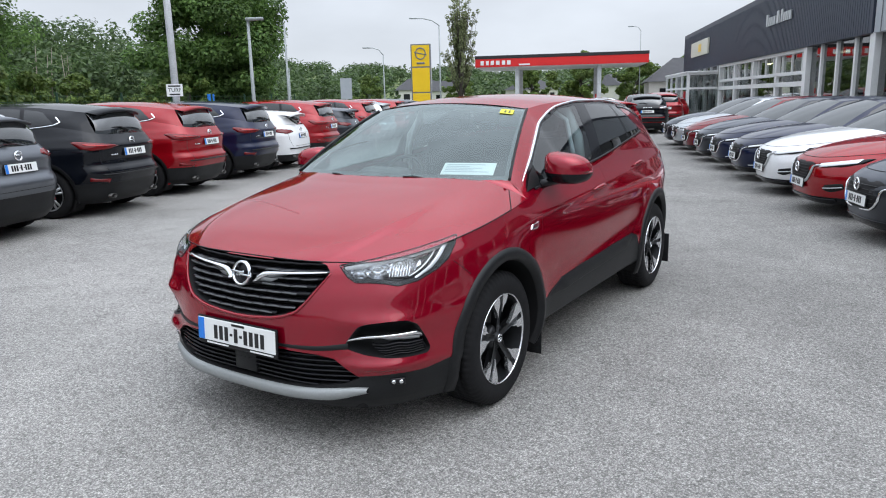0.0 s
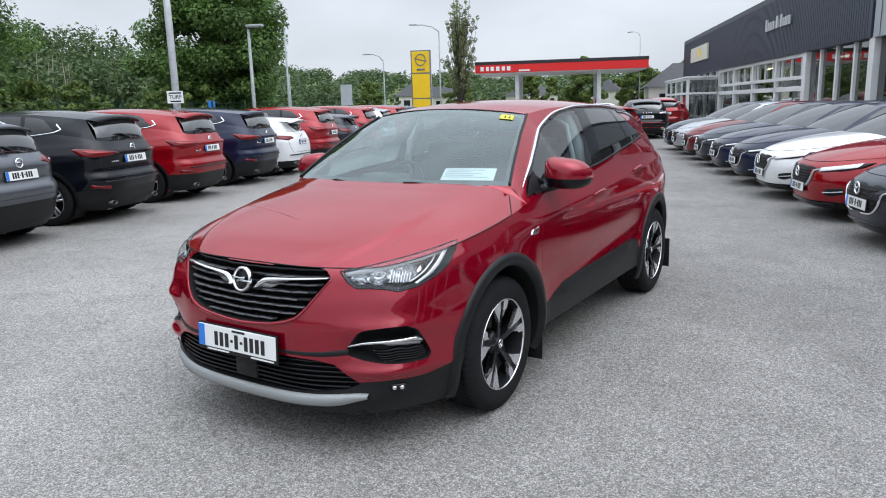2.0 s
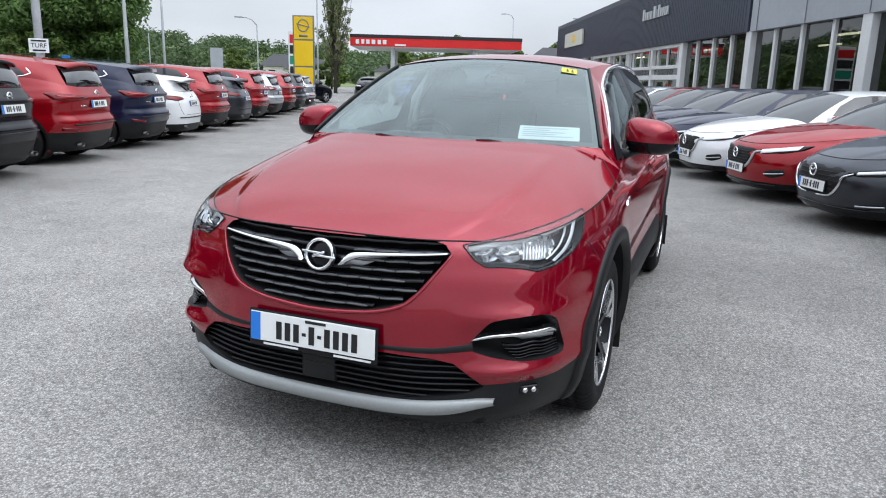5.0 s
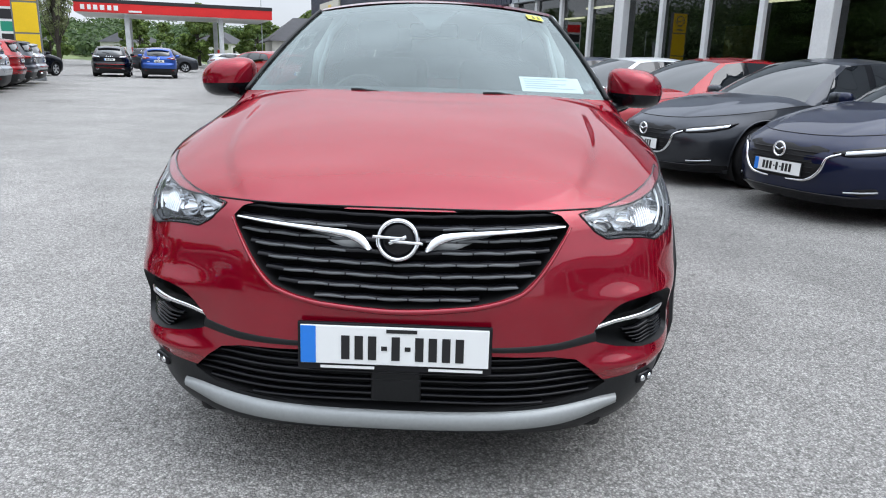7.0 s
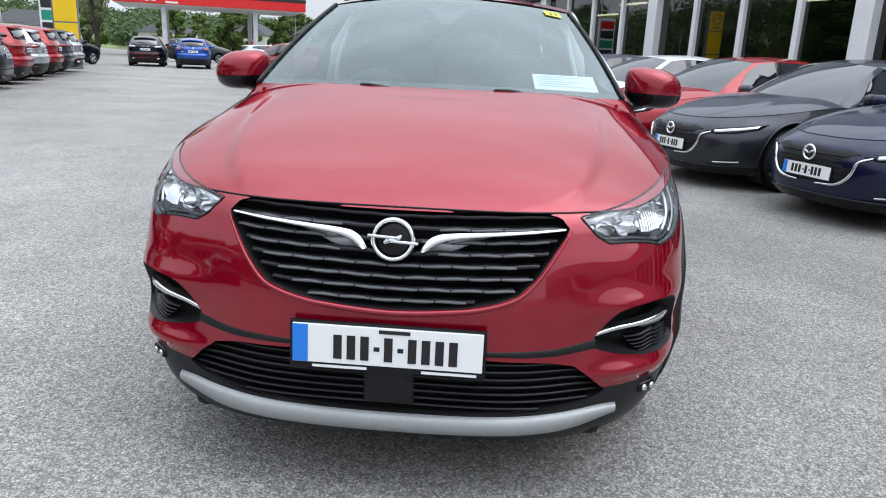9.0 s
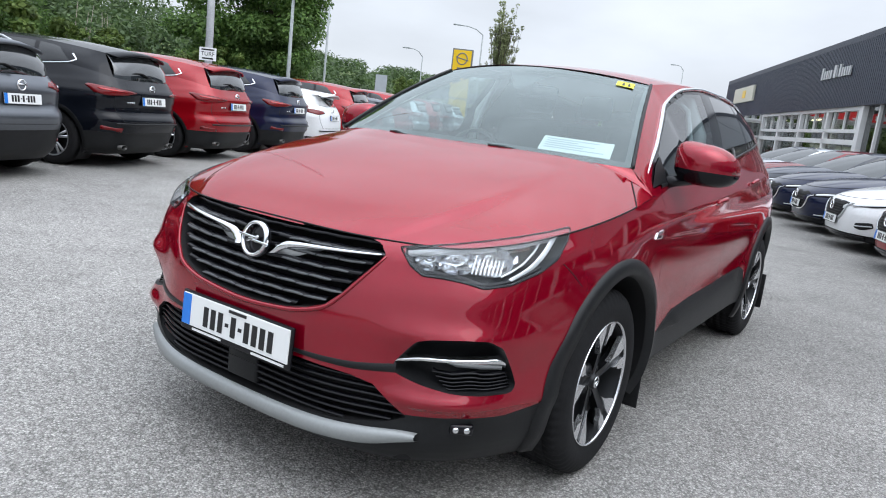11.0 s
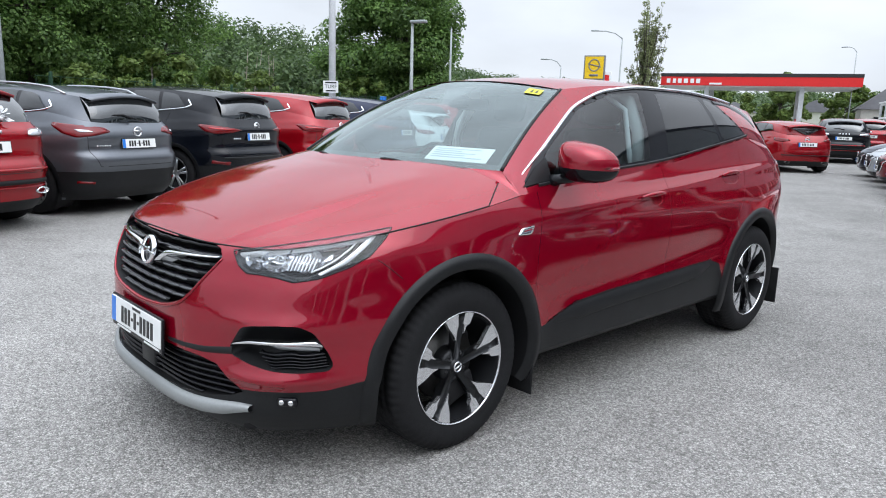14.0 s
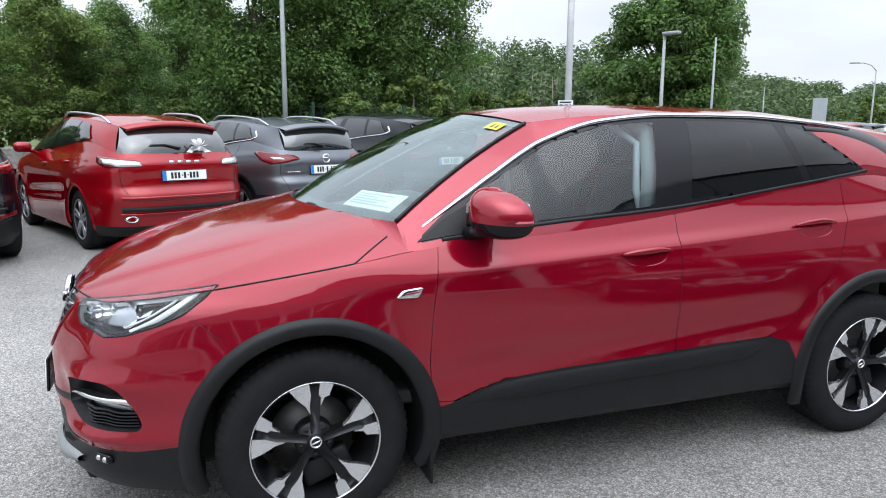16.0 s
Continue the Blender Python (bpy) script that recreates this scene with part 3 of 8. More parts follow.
def patch(poly, view, bvh, off=0.0, rings=5, dish=0.0, thick=0.0):
    """A sheet over an outline, laid onto the body."""
    bm = bmesh.new()
    cu = sum(q[0] for q in poly) / len(poly)
    cv = sum(q[1] for q in poly) / len(poly)
    rows = []
    for k in range(rings):
        s = 1 - k / rings
        rows.append([bm.verts.new(onto(bvh, view, cu + (u - cu) * s, cv + (v - cv) * s, off + dish * (1 - s * s))) for u, v in poly])
    mid = bm.verts.new(onto(bvh, view, cu, cv, off + dish))
    n = len(poly)
    for a, b in zip(rows, rows[1:]):
        for i in range(n):
            bm.faces.new((a[i], a[(i + 1) % n], b[(i + 1) % n], b[i]))
    for i in range(n):
        bm.faces.new((rows[-1][i], rows[-1][(i + 1) % n], mid))
    if thick:
        back = [bm.verts.new(onto(bvh, view, u, v, off - thick)) for u, v in poly]
        for i in range(n):
            bm.faces.new((back[i], back[(i + 1) % n], rows[0][(i + 1) % n], rows[0][i]))
    bmesh.ops.recalc_face_normals(bm, faces=bm.faces)
    return bm


def wall_in(poly, view, bvh, depth, off=0.0, back=True, shrink=1.0):
    """A recess behind an outline: side walls and a back sheet."""
    bm = bmesh.new()
    cu = sum(q[0] for q in poly) / len(poly)
    cv = sum(q[1] for q in poly) / len(poly)
    a = [bm.verts.new(onto(bvh, view, u, v, off)) for u, v in poly]
    b = []
    for u, v in poly:
        q = onto(bvh, view, cu + (u - cu) * shrink, cv + (v - cv) * shrink)
        b.append(bm.verts.new(q + view["d"] * depth))
    n = len(poly)
    for i in range(n):
        bm.faces.new((a[i], a[(i + 1) % n], b[(i + 1) % n], b[i]))
    if back:
        m = bm.verts.new(sum((v.co for v in b), Vector()) / n)
        for i in range(n):
            bm.faces.new((b[i], b[(i + 1) % n], m))
    return bm


def strip(bm, pts, view, bvh, wide, off, thick=0.004):
    """A flat bar laid along a line on the body; wide may be a list."""
    ring = []
    n = len(pts)
    for i, (u, v) in enumerate(pts):
        (a0, a1), (b0, b1) = pts[max(i - 1, 0)], pts[min(i + 1, n - 1)]
        du, dv = b0 - a0, b1 - a1
        ln = math.hypot(du, dv) or 1
        w = (wide[i] if isinstance(wide, (list, tuple)) else wide) / 2
        nu_, nv_ = -dv / ln * w, du / ln * w
        ring.append([bm.verts.new(onto(bvh, view, u + nu_ * s, v + nv_ * s, o)) for s, o in ((1, off - thick), (0.7, off), (-0.7, off), (-1, off - thick))])
    for a, b in zip(ring, ring[1:]):
        for k in range(3):
            bm.faces.new((a[k], a[k + 1], b[k + 1], b[k]))
    return ring


def densify(pts, n=24, closed=False):
    """n points evenly along a smooth line through pts."""
    P = [Vector((*p, 0)) if len(p) == 2 else Vector(p) for p in pts]
    if closed:
        P = P + [P[0]]
    d = [0.0]
    for a, b in zip(P, P[1:]):
        d.append(d[-1] + (b - a).length)
    out = []
    for i in range(n):
        t = d[-1] * i / (n if closed else n - 1)
        out.append(tuple(spline([(d[k], P[k][q]) for k in range(len(P))], t) for q in range(len(pts[0]))))
    return out
# ---- the red SUV ----
HERO = dict(
    wide=0.925, wheelbase=2.675, ya=0.6, yb=1.9, z0=0.20, nu=200, nv=44, moulded=True, relief=0.75,
    half=[(0.18, 0.87), (0.30, 0.912), (0.45, 0.928), (0.62, 0.932), (0.78, 0.930), (0.88, 0.926), (0.97, 0.905), (1.05, 0.866), (1.16, 0.814), (1.30, 0.768)],
    nose_n=[(0.2, 3.8), (0.32, 4.2), (0.45, 4.4), (0.60, 4.4), (0.72, 4.3), (0.82, 4.1), (0.92, 3.6), (1.05, 3.0)],
    tail_n=[(0.2, 4.2), (0.7, 4.2), (0.95, 4.6), (1.15, 4.8), (1.3, 3.6)],
    nose=[(0.18, -0.84), (0.26, -0.905), (0.45, -0.935), (0.60, -0.935), (0.72, -0.915), (0.80, -0.885), (0.86, -0.85), (0.92, -0.78)],
    tail=[(0.18, 3.38), (0.35, 3.50), (0.60, 3.54), (0.85, 3.535), (1.0, 3.54), (1.10, 3.53), (1.18, 3.48), (1.3, 3.37)],
    top=[(-0.90, 0.877), (-0.79, 0.876), (-0.66, 0.896), (-0.494, 0.925), (-0.378, 0.943), (-0.27, 0.959), (0.03, 1.001), (0.34, 1.045), (0.9, 1.075), (1.8, 1.155), (2.5, 1.235), (2.9, 1.265), (3.2, 1.225), (3.5, 1.14)],
    hollow=(0.53, 0.055), shoulder=(0.915, 0.058),
    bonnet_x=0.60, cowl_y=0.36, cowl_sweep=0.29, cowl_crown=0.11, bonnet_bulge=0.022,
    bonnet_creases=[(0.70, 0.017, 0.075)],
    screen_base=(0.775, 0.075, 0.265, 1.152, -0.017), screen_top=(0.575, 0.87, 0.10, 1.550, -0.045),
    roof_end=(3.27, 0.10), roof_line=[(0.8, 1.545), (1.2, 1.588), (1.7, 1.605), (2.3, 1.592), (2.8, 1.555), (3.28, 1.505)],
    roof_half=[(0, 0.575), (0.3, 0.63), (0.6, 0.625), (1.0, 0.55)], roof_drop=[(0, -0.045), (0.3, -0.052), (1.0, -0.06)],
    belt_from=0.36, belt_to=3.36)


def split_body(bm, y_mid):
    """Front and rear sheet metal, where doors and sills lie between them."""
    gone = [f for f in bm.faces if f.calc_center_median().y > y_mid]
    return lift(bm, gone, set(), 0.0)


def bm_of(rows, flip=False):
    bm = bmesh.new()
    grid(bm, rows)
    if flip:
        bmesh.ops.reverse_faces(bm, faces=bm.faces)
    return bm


def mirror_rows(rows):
    return [[Vector((-p.x, p.y, p.z)) for p in r] for r in rows]
def corner_view(a, sx):
    ca, sa = math.cos(radians(a)), math.sin(radians(a))
    d = Vector((-sa * sx, ca, 0))
    ax = Vector((ca * sx, sa, 0))
    return dict(o=lambda u, v: ax * u - d * 3 + Vector((0, 0, v)), d=d, p=lambda q: (q.dot(ax), q.z))


CORNER, CORNER_R = corner_view(40, 1), corner_view(40, -1)


def sym(half):
    """A closed outline from its right half."""
    return [(x, z) for x, z in half] + [(-x, z) for x, z in half[::-1] if abs(x) > 1e-6]


def mirrored(bm):
    b = bm.copy()
    for v in b.verts:
        v.co.x = -v.co.x
    bmesh.ops.reverse_faces(b, faces=b.faces)
    return b


def both(name, bm, material, parent, label=""):
    """The same part on both flanks."""
    m = mirrored(bm)
    return part(name, bm, material, parent, label), part(name, m, material, parent, label)


def arc(cy, cz, r, a0, a1, n):
    return [(cy + r * math.cos(radians(a0 + (a1 - a0) * i / n)), cz + r * math.sin(radians(a0 + (a1 - a0) * i / n))) for i in range(n + 1)]


def tyre(bm, m, r=0.352, wide=0.225, rim=0.235, blocks=64):
    """A tyre about the local x axis; outer face at x = 0."""
    w = wide
    prof = [(rim - 0.012, -0.012), (rim + 0.004, -0.004), (rim + 0.03, 0.004), (rim + 0.07, 0.007), (r - 0.03, 0.0), (r - 0.012, -0.012), (r - 0.004, -0.024)]
    for k in range(4):
        x0 = -0.03 - k * (w - 0.06) / 4
        prof += [(r, x0), (r, x0 - (w - 0.06) / 4 + 0.009), (r - 0.008, x0 - (w - 0.06) / 4 + 0.007), (r - 0.008, x0 - (w - 0.06) / 4 + 0.002)]
    prof += [(r, -w + 0.03), (r - 0.012, -w + 0.012), (r - 0.03, -w), (rim + 0.02, -w), (rim - 0.012, -w + 0.01)]
    n = blocks * 4
    rings = []
    for r0, x in prof:
        ring = []
        for k in range(n):
            slit = 0.006 if k % 4 == 0 and r0 > r - 0.013 and r0 > r - 0.0079 else (0.003 if k % 4 == 0 and r0 > r - 0.031 and x > -0.2 * w else 0.0)
            a = (k + (x + 0.5 * w) * 18) * math.tau / n
            ring.append(bm.verts.new(m @ Vector((x, (r0 - slit) * math.cos(a), (r0 - slit) * math.sin(a)))))
        rings.append(ring)
    for q, p in zip(rings, rings[1:]):
        for k in range(n):
            bm.faces.new((q[k], q[(k + 1) % n], p[(k + 1) % n], p[k]))


def hero_wheel(parent, m, phase):
    """Eighteen-inch wheel: twin wedge spokes with machined faces over dark pockets."""
    bm = bmesh.new()
    tyre(bm, m)
    w = part("wheel", bm, RUBBER, parent, "black road tyre with a two-tone alloy rim")
    R = 0.2365
    bm = bmesh.new()
    spin(bm, [(R + 0.002, -0.004), (R + 0.002, 0.001), (R, 0.0015), (R - 0.003, -0.001), (R - 0.004, -0.008)], m, 72)
    part("rim_flange", bm, ALLOY, w, "machined bright rim edge")
    bm = bmesh.new()
    spin(bm, [(R - 0.010, -0.006), (R - 0.022, -0.06), (R - 0.03, -0.20)], m, 72)
    part("rim_barrel", bm, ALLOYD, w)
    bm = bmesh.new()
    spin(bm, [(0.001, -0.10), (0.155, -0.10), (0.155, -0.125)], m, 48)
    part("brake_disc", bm, DISC, w)
    bm = bmesh.new()
    box(bm, (0, 0, 0), (0.06, 0.10, 0.19), 0.015, m @ Matrix.Rotation(radians(-70), 4, 'X') @ Matrix.Translation((-0.085, 0.125, 0)))
    part("brake_caliper", bm, DARK, w)

    def spoke_face(bm, pts, x_of, thick):
        top = [bm.verts.new(m @ Vector((x_of(r), r * math.sin(a), r * math.cos(a)))) for r, a in pts]
        bot = [bm.verts.new(m @ Vector((x_of(r) - thick, r * math.sin(a), r * math.cos(a)))) for r, a in pts]
        n = len(pts)
        bm.faces.new(top)
        for i in range(n):
            bm.faces.new((top[i], top[(i + 1) % n], bot[(i + 1) % n], bot[i]))

    def xo(r):
        return -0.004 - 0.030 * (1 - (r / R)) ** 1.3
    for k in range(5):
        a0 = phase + k * math.tau / 5
        # dark core of the spoke
        core = [(0.03, a0 - 0.55), (0.10, a0 - 0.17), (0.17, a0 - 0.14), (R - 0.006, a0 - 0.34), (R - 0.006, a0 + 0.26), (0.17, a0 + 0.12), (0.10, a0 + 0.17), (0.03, a0 + 0.55)]
        dim = bmesh.new()
        spoke_face(dim, core, lambda r: xo(r) - 0.007, 0.035)
        part("spoke_core", dim, ALLOYD, w)
        # machined wedges, wide at the rim and pointed towards the hub
        for s0, s1, tip, rt in ((-0.40, -0.085, -0.15, 0.112), (0.085, 0.30, 0.14, 0.142)):
            wedge = [(rt, a0 + tip), (rt + 0.035, a0 + tip + (s0 - tip) * 0.30), (R - 0.05, a0 + s0 * 0.86), (R - 0.005, a0 + s0), (R - 0.004, a0 + (s0 + s1) / 2),
                     (R - 0.005, a0 + s1), (R - 0.05, a0 + s1 + (0.012 if s1 < 0 else -0.02)), (rt + 0.035, a0 + tip + (s1 - tip) * 0.35)]
            bright = bmesh.new()
            spoke_face(bright, wedge, xo, 0.02)
            part("spoke_face", bright, ALLOY, w, "machined silver spoke face", smooth=False)
    bm = bmesh.new()
    spin(bm, [(0.001, -0.020), (0.024, -0.020), (0.028, -0.024), (0.030, -0.036), (0.062, -0.038), (0.075, -0.05), (0.075, -0.1)], m, 40)
    part("hub", bm, ALLOYD, w)
    bm = bmesh.new()
    spin(bm, [(0.016, -0.019), (0.018, -0.016), (0.021, -0.016), (0.023, -0.019)], m, 32)
    box(bm, (0, 0, 0), (0.004, 0.036, 0.006), 0, m @ Matrix.Translation((-0.0175, 0, 0)) @ Matrix.Rotation(0.35, 4, 'X'))
    part("hub_emblem", bm, CHROME, w)
    for k in range(5):
        bm = bmesh.new()
        a = phase + (k + 0.5) * math.tau / 5
        spin(bm, [(0.001, -0.034), (0.008, -0.034), (0.010, -0.045)], m @ Matrix.Translation((0, 0.054 * math.sin(a), 0.054 * math.cos(a))), 6)
        part("wheel_bolt", bm, DARK, w)
    return w


def plate(parent, m, chars=8, wide=0.52, high=0.11):
    """Registration plate: white sheet in a black holder, blue band, dark bars for the characters. Faces local -y."""
    bm = bmesh.new()
    box(bm, (0, 0.006, -0.006), (wide + 0.018, 0.012, high + 0.028), 0.004, m)
    p = part("number_plate", bm, GLOSSB, parent, "white number plate in a black holder", smooth=False)
    bm = bmesh.new()
    box(bm, (0, -0.002, 0), (wide, 0.006, high), 0.002, m)
    part("sheet", bm, WHITEPLATE, p, smooth=False)
    bm = bmesh.new()
    box(bm, (-wide / 2 + 0.022, -0.0055, 0), (0.042, 0.003, high - 0.004), 0, m)
    part("band", bm, BLUEBAND, p, smooth=False)
    bm = bmesh.new()
    x = -wide / 2 + 0.115
    for k in range(chars + 2):
        if k in (3, 5):
            box(bm, (x + 0.006, -0.0055, -0.006), (0.016, 0.003, 0.012), 0, m)
            x += 0.028
        else:
            box(bm, (x + 0.010, -0.0055, -0.006), (0.023, 0.003, 0.068), 0, m)
            x += 0.037
    box(bm, (0.02, -0.0055, high / 2 - 0.011), (0.085, 0.003, 0.010), 0, m)
    part("marking", bm, INK, p, smooth=False)
    for xx in (-0.13, 0.17):
        bm = bmesh.new()
        box(bm, (xx, -0.0015, -high / 2 - 0.010), (0.15, 0.003, 0.007), 0, m)
        part("holder_marking", bm, WHITEPLATE, p, smooth=False)
    return p


def fork_bars(bm, outline, zs, view, bvh, depth, high, wave=0.0, proud=0.02):
    """Grille bars inside an outline, set back by depth."""
    for n, z in enumerate(zs):
        xs = []
        for i in range(len(outline)):
            (x0, z0), (x1, z1) = outline[i - 1], outline[i]
            if (z0 > z) != (z1 > z):
                xs.append(x0 + (x1 - x0) * (z - z0) / (z1 - z0))
        if len(xs) < 2:
            continue
        a, b = min(xs) + 0.004, max(xs) - 0.004
        ring = []
        k = 40
        for i in range(k + 1):
            x = a + (b - a) * i / k
            zz = z + wave * abs(x) * 0.10 + 0.0010 * math.sin(x * 58 + n * 1.7) * (1 if wave else 0)
            q = onto(bvh, view, x, zz) + view["d"] * depth
            ring.append([bm.verts.new(q + Vector((0, -proud * f, dz))) for f, dz in ((0, -high / 2), (0.8, -high * 0.35), (1, 0), (0.5, high / 2), (0, high / 2))])
        for p, q in zip(ring, ring[1:]):
            for j in range(4):
                bm.faces.new((p[j], p[j + 1], q[j + 1], q[j]))


def hero_car():
    car = thing("suv", "pearl red compact SUV with black lower trim, parked on asphalt", "car")
    s = shell(HERO, 1.6)
    bvh = shell_bvh(s)
    low, flank = bm_of(s["low"]), bm_of(s["flank"])
    flank_r = bm_of(mirror_rows(s["flank"]))

    # wheel openings
    for yw in (0.0, 2.675):
        for view in (LEFT, RIGHT):
            hole = arc(yw, 0.36, 0.415, -30, 210, 60) + [(yw - 0.36, 0.12), (yw + 0.36, 0.12)]
            cut(low, hole, view, bvh).free()
            ring = bmesh.new()
            rows = [[], [], [], []]
            for u, v in arc(yw, 0.36, 1, -22, 202, 72):
                dy, dz = u - yw, v - 0.36
                for row, (r, off) in zip(rows, ((0.474, -0.002), (0.468, 0.010), (0.418, 0.014), (0.405, -0.02))):
                    row.append(onto(bvh, view, yw + dy * r, max(0.36 + dz * r, 0.205), off))
            grid(ring, rows)
            if view is RIGHT:
                bmesh.ops.reverse_faces(ring, faces=ring.faces)
            part("arch_trim", ring, CLAD, car, "grained black wheel arch trim")
        for sx in (1, -1):
            well = bmesh.new()
            rows = []
            for u, v in arc(yw, 0.36, 0.412, -21, 201, 40):
                rows.append([Vector((sx * 0.93, u, v)), Vector((sx * 0.62, u, v))])
            for r in rows:
                q = onto(bvh, LEFT if sx > 0 else RIGHT, r[0].y, max(r[0].z, 0.21))
                r[0].x = q.x - sx * 0.012
            grid(well, rows)
            mid = [Vector((sx * 0.62, yw, 0.36))] * len(rows)
            grid(well, [[r[1] for r in rows], mid])
            part("wheel_well", well, DARK, car)

    # grille, intake and fog openings
    grille = sym([(0, 0.870), (0.14, 0.871), (0.30, 0.875), (0.41, 0.875), (0.452, 0.866), (0.478, 0.838), (0.466, 0.815), (0.432, 0.767), (0.39, 0.71), (0.345, 0.668), (0.28, 0.644), (0.20, 0.627), (0.11, 0.617), (0, 0.612)])
    cut(low, grille, FRONT, bvh).free()
    part("grille_back", wall_in(grille, FRONT, bvh, 0.075), DARK, car)
    bm = bmesh.new()
    zs = [0.634 + 0.0312 * i for i in range(8)]
    fork_bars(bm, grille, zs, FRONT, bvh, 0.045, 0.017, wave=0.28, proud=0.034)
    grille_ob = part("grille", bm, GLOSSB, car, "black grille with wavy horizontal bars")
    bm = bmesh.new()
    for n, z in enumerate(zs[:-1]):
        for i in range(-5, 6):
            x0 = i * 0.088 + (0.03 if n % 2 else -0.012)
            if inside(grille, x0 + 0.034, z) and inside(grille, x0 - 0.034, z) and not (abs(x0) < 0.10 and z > 0.73):
                pts = [(x0 + t, z + 0.028 * abs(x0 + t) + 0.0010 * math.sin((x0 + t) * 58 + n * 1.7)) for t in (-0.042, -0.022, 0.0, 0.022, 0.042)]
                rg = []
                for (u, v), sw in zip(pts, (0.62, 0.90, 1.0, 0.92, 0.66)):
                    q = onto(bvh, FRONT, u, v) + Vector((0, 0.0108, -0.001))
                    rg.append([bm.verts.new(q + Vector((0, o, dz * sw))) for o, dz in ((0.001, -0.002), (-0.0012, 0.0015), (0.005, 0.0055))])
                for a, b in zip(rg, rg[1:]):
                    for j in range(2):
                        bm.faces.new((a[j], a[j + 1], b[j + 1], b[j]))
    part("grille_highlight", bm, GREYSATIN, grille_ob, "satin grey facets on the bars")
    for sx in (1, -1):
        bm = bmesh.new()
        upper = densify([(0.073, 0.772), (0.094, 0.800), (0.125, 0.815), (0.25, 0.826), (0.466, 0.8385)], 26)
        lower = densify([(0.090, 0.770), (0.120, 0.788), (0.160, 0.800), (0.27, 0.815), (0.466, 0.8325)], 26)
        rows = [[], [], []]
        for (u0, v0), (u1, v1) in zip(upper, lower):
            rows[0].append(onto(bvh, FRONT, u0 * sx, v0) + Vector((0, 0.006, 0)))
            rows[1].append(onto(bvh, FRONT, (u0 + u1) / 2 * sx, (v0 + v1) / 2) + Vector((0, -0.010, 0)))
            rows[2].append(onto(bvh, FRONT, u1 * sx, v1) + Vector((0, 0.010, 0)))
        grid(bm, rows)
        bm.normal_update()
        part("chrome_wing", bm, CHROME, grille_ob, "chrome wing bar")
        bm = bmesh.new()
        rows = [[], []]
        for (u0, v0), (u1, v1) in zip(lower[:14], densify([(0.094, 0.766), (0.16, 0.772), (0.20, 0.787), (0.265, 0.812)], 14)):
            rows[0].append(onto(bvh, FRONT, u0 * sx, v0) + Vector((0, 0.012, 0)))
            rows[1].append(onto(bvh, FRONT, u1 * sx, v1) + Vector((0, 0.028, 0)))
        grid(bm, rows)
        part("wing_lower", bm, SATIN, grille_ob)
    bm = bmesh.new()
    lip = densify([(-0.482, 0.832), (-0.438, 0.764), (-0.395, 0.706), (-0.349, 0.662), (-0.283, 0.637), (-0.20, 0.620), (0, 0.605), (0.20, 0.620), (0.283, 0.637), (0.349, 0.662), (0.395, 0.706), (0.438, 0.764), (0.482, 0.832)], 60)
    tube(bm, [onto(bvh, FRONT, u, v, 0.002) for u, v in lip], [0.003 + 0.006 * math.sin(math.pi * i / 59) for i in range(60)], 8)
    part("grille_lip", bm, RED, car, "rounded red lip under the grille")
    # round emblem: ring and slanted bar
    em = Matrix.Translation(onto(bvh, FRONT, 0, 0.80) + Vector((0, -0.010, 0))) @ pose(0, 0, 0, -12, 0, 0) @ pose(0, 0, 0, 0, 0, -90)
    bm = bmesh.new()
    spin(bm, [(0.047, 0.002), (0.049, 0.010), (0.054, 0.012), (0.059, 0.008), (0.060, -0.004)], em, 56)
    for c0, sz, rot in (((0.008, -0.024, 0.006), (0.010, 0.090, 0.008), -0.05), ((0.008, 0.0, 0.0), (0.010, 0.052, 0.009), 0.40), ((0.008, 0.024, -0.006), (0.010, 0.090, 0.008), -0.05)):
        box(bm, (0, 0, 0), sz, 0.002, em @ Matrix.Translation(c0) @ Matrix.Rotation(rot, 4, 'X'))
    part("emblem", bm, CHROME, grille_ob, "round chrome emblem")
    bm = bmesh.new()
    spin(bm, [(0.001, -0.006), (0.050, -0.006), (0.060, -0.012)], em, 40)
    part("emblem_back", bm, GLOSSB, grille_ob)

    intake = sym([(0, 0.460), (0.27, 0.482), (0.40, 0.476), (0.45, 0.471), (0.517, 0.455), (0.563, 0.421), (0.617, 0.366), (0.56, 0.340), (0.478, 0.326), (0.313, 0.312), (0.15, 0.300), (0, 0.296)])
    cut(low, intake, FRONT, bvh).free()
    part("intake_back", wall_in(intake, FRONT, bvh, 0.07), DARK, car)
    bm = bmesh.new()
    fork_bars(bm, intake, [0.322 + 0.0235 * i for i in range(7)], FRONT, bvh, 0.03, 0.009, proud=0.02)
    part("intake_grille", bm, GLOSSB, car, "black slatted lower intake")
    bm = bmesh.new()
    box(bm, (0, -0.905, 0.378), (0.145, 0.03, 0.11), 0.01)
    part("radar_cover", bm, CLAD, car, "flat black sensor cover")

    fog = rounded([(-0.105, 0.528), (-0.045, 0.614), (0.0, 0.626), (0.092, 0.635), (0.17, 0.632), (0.216, 0.608), (0.252, 0.542), (0.278, 0.482), (0.263, 0.459), (0.165, 0.458), (0.07, 0.463), (-0.028, 0.478), (-0.10, 0.500)], 3, 0.22)
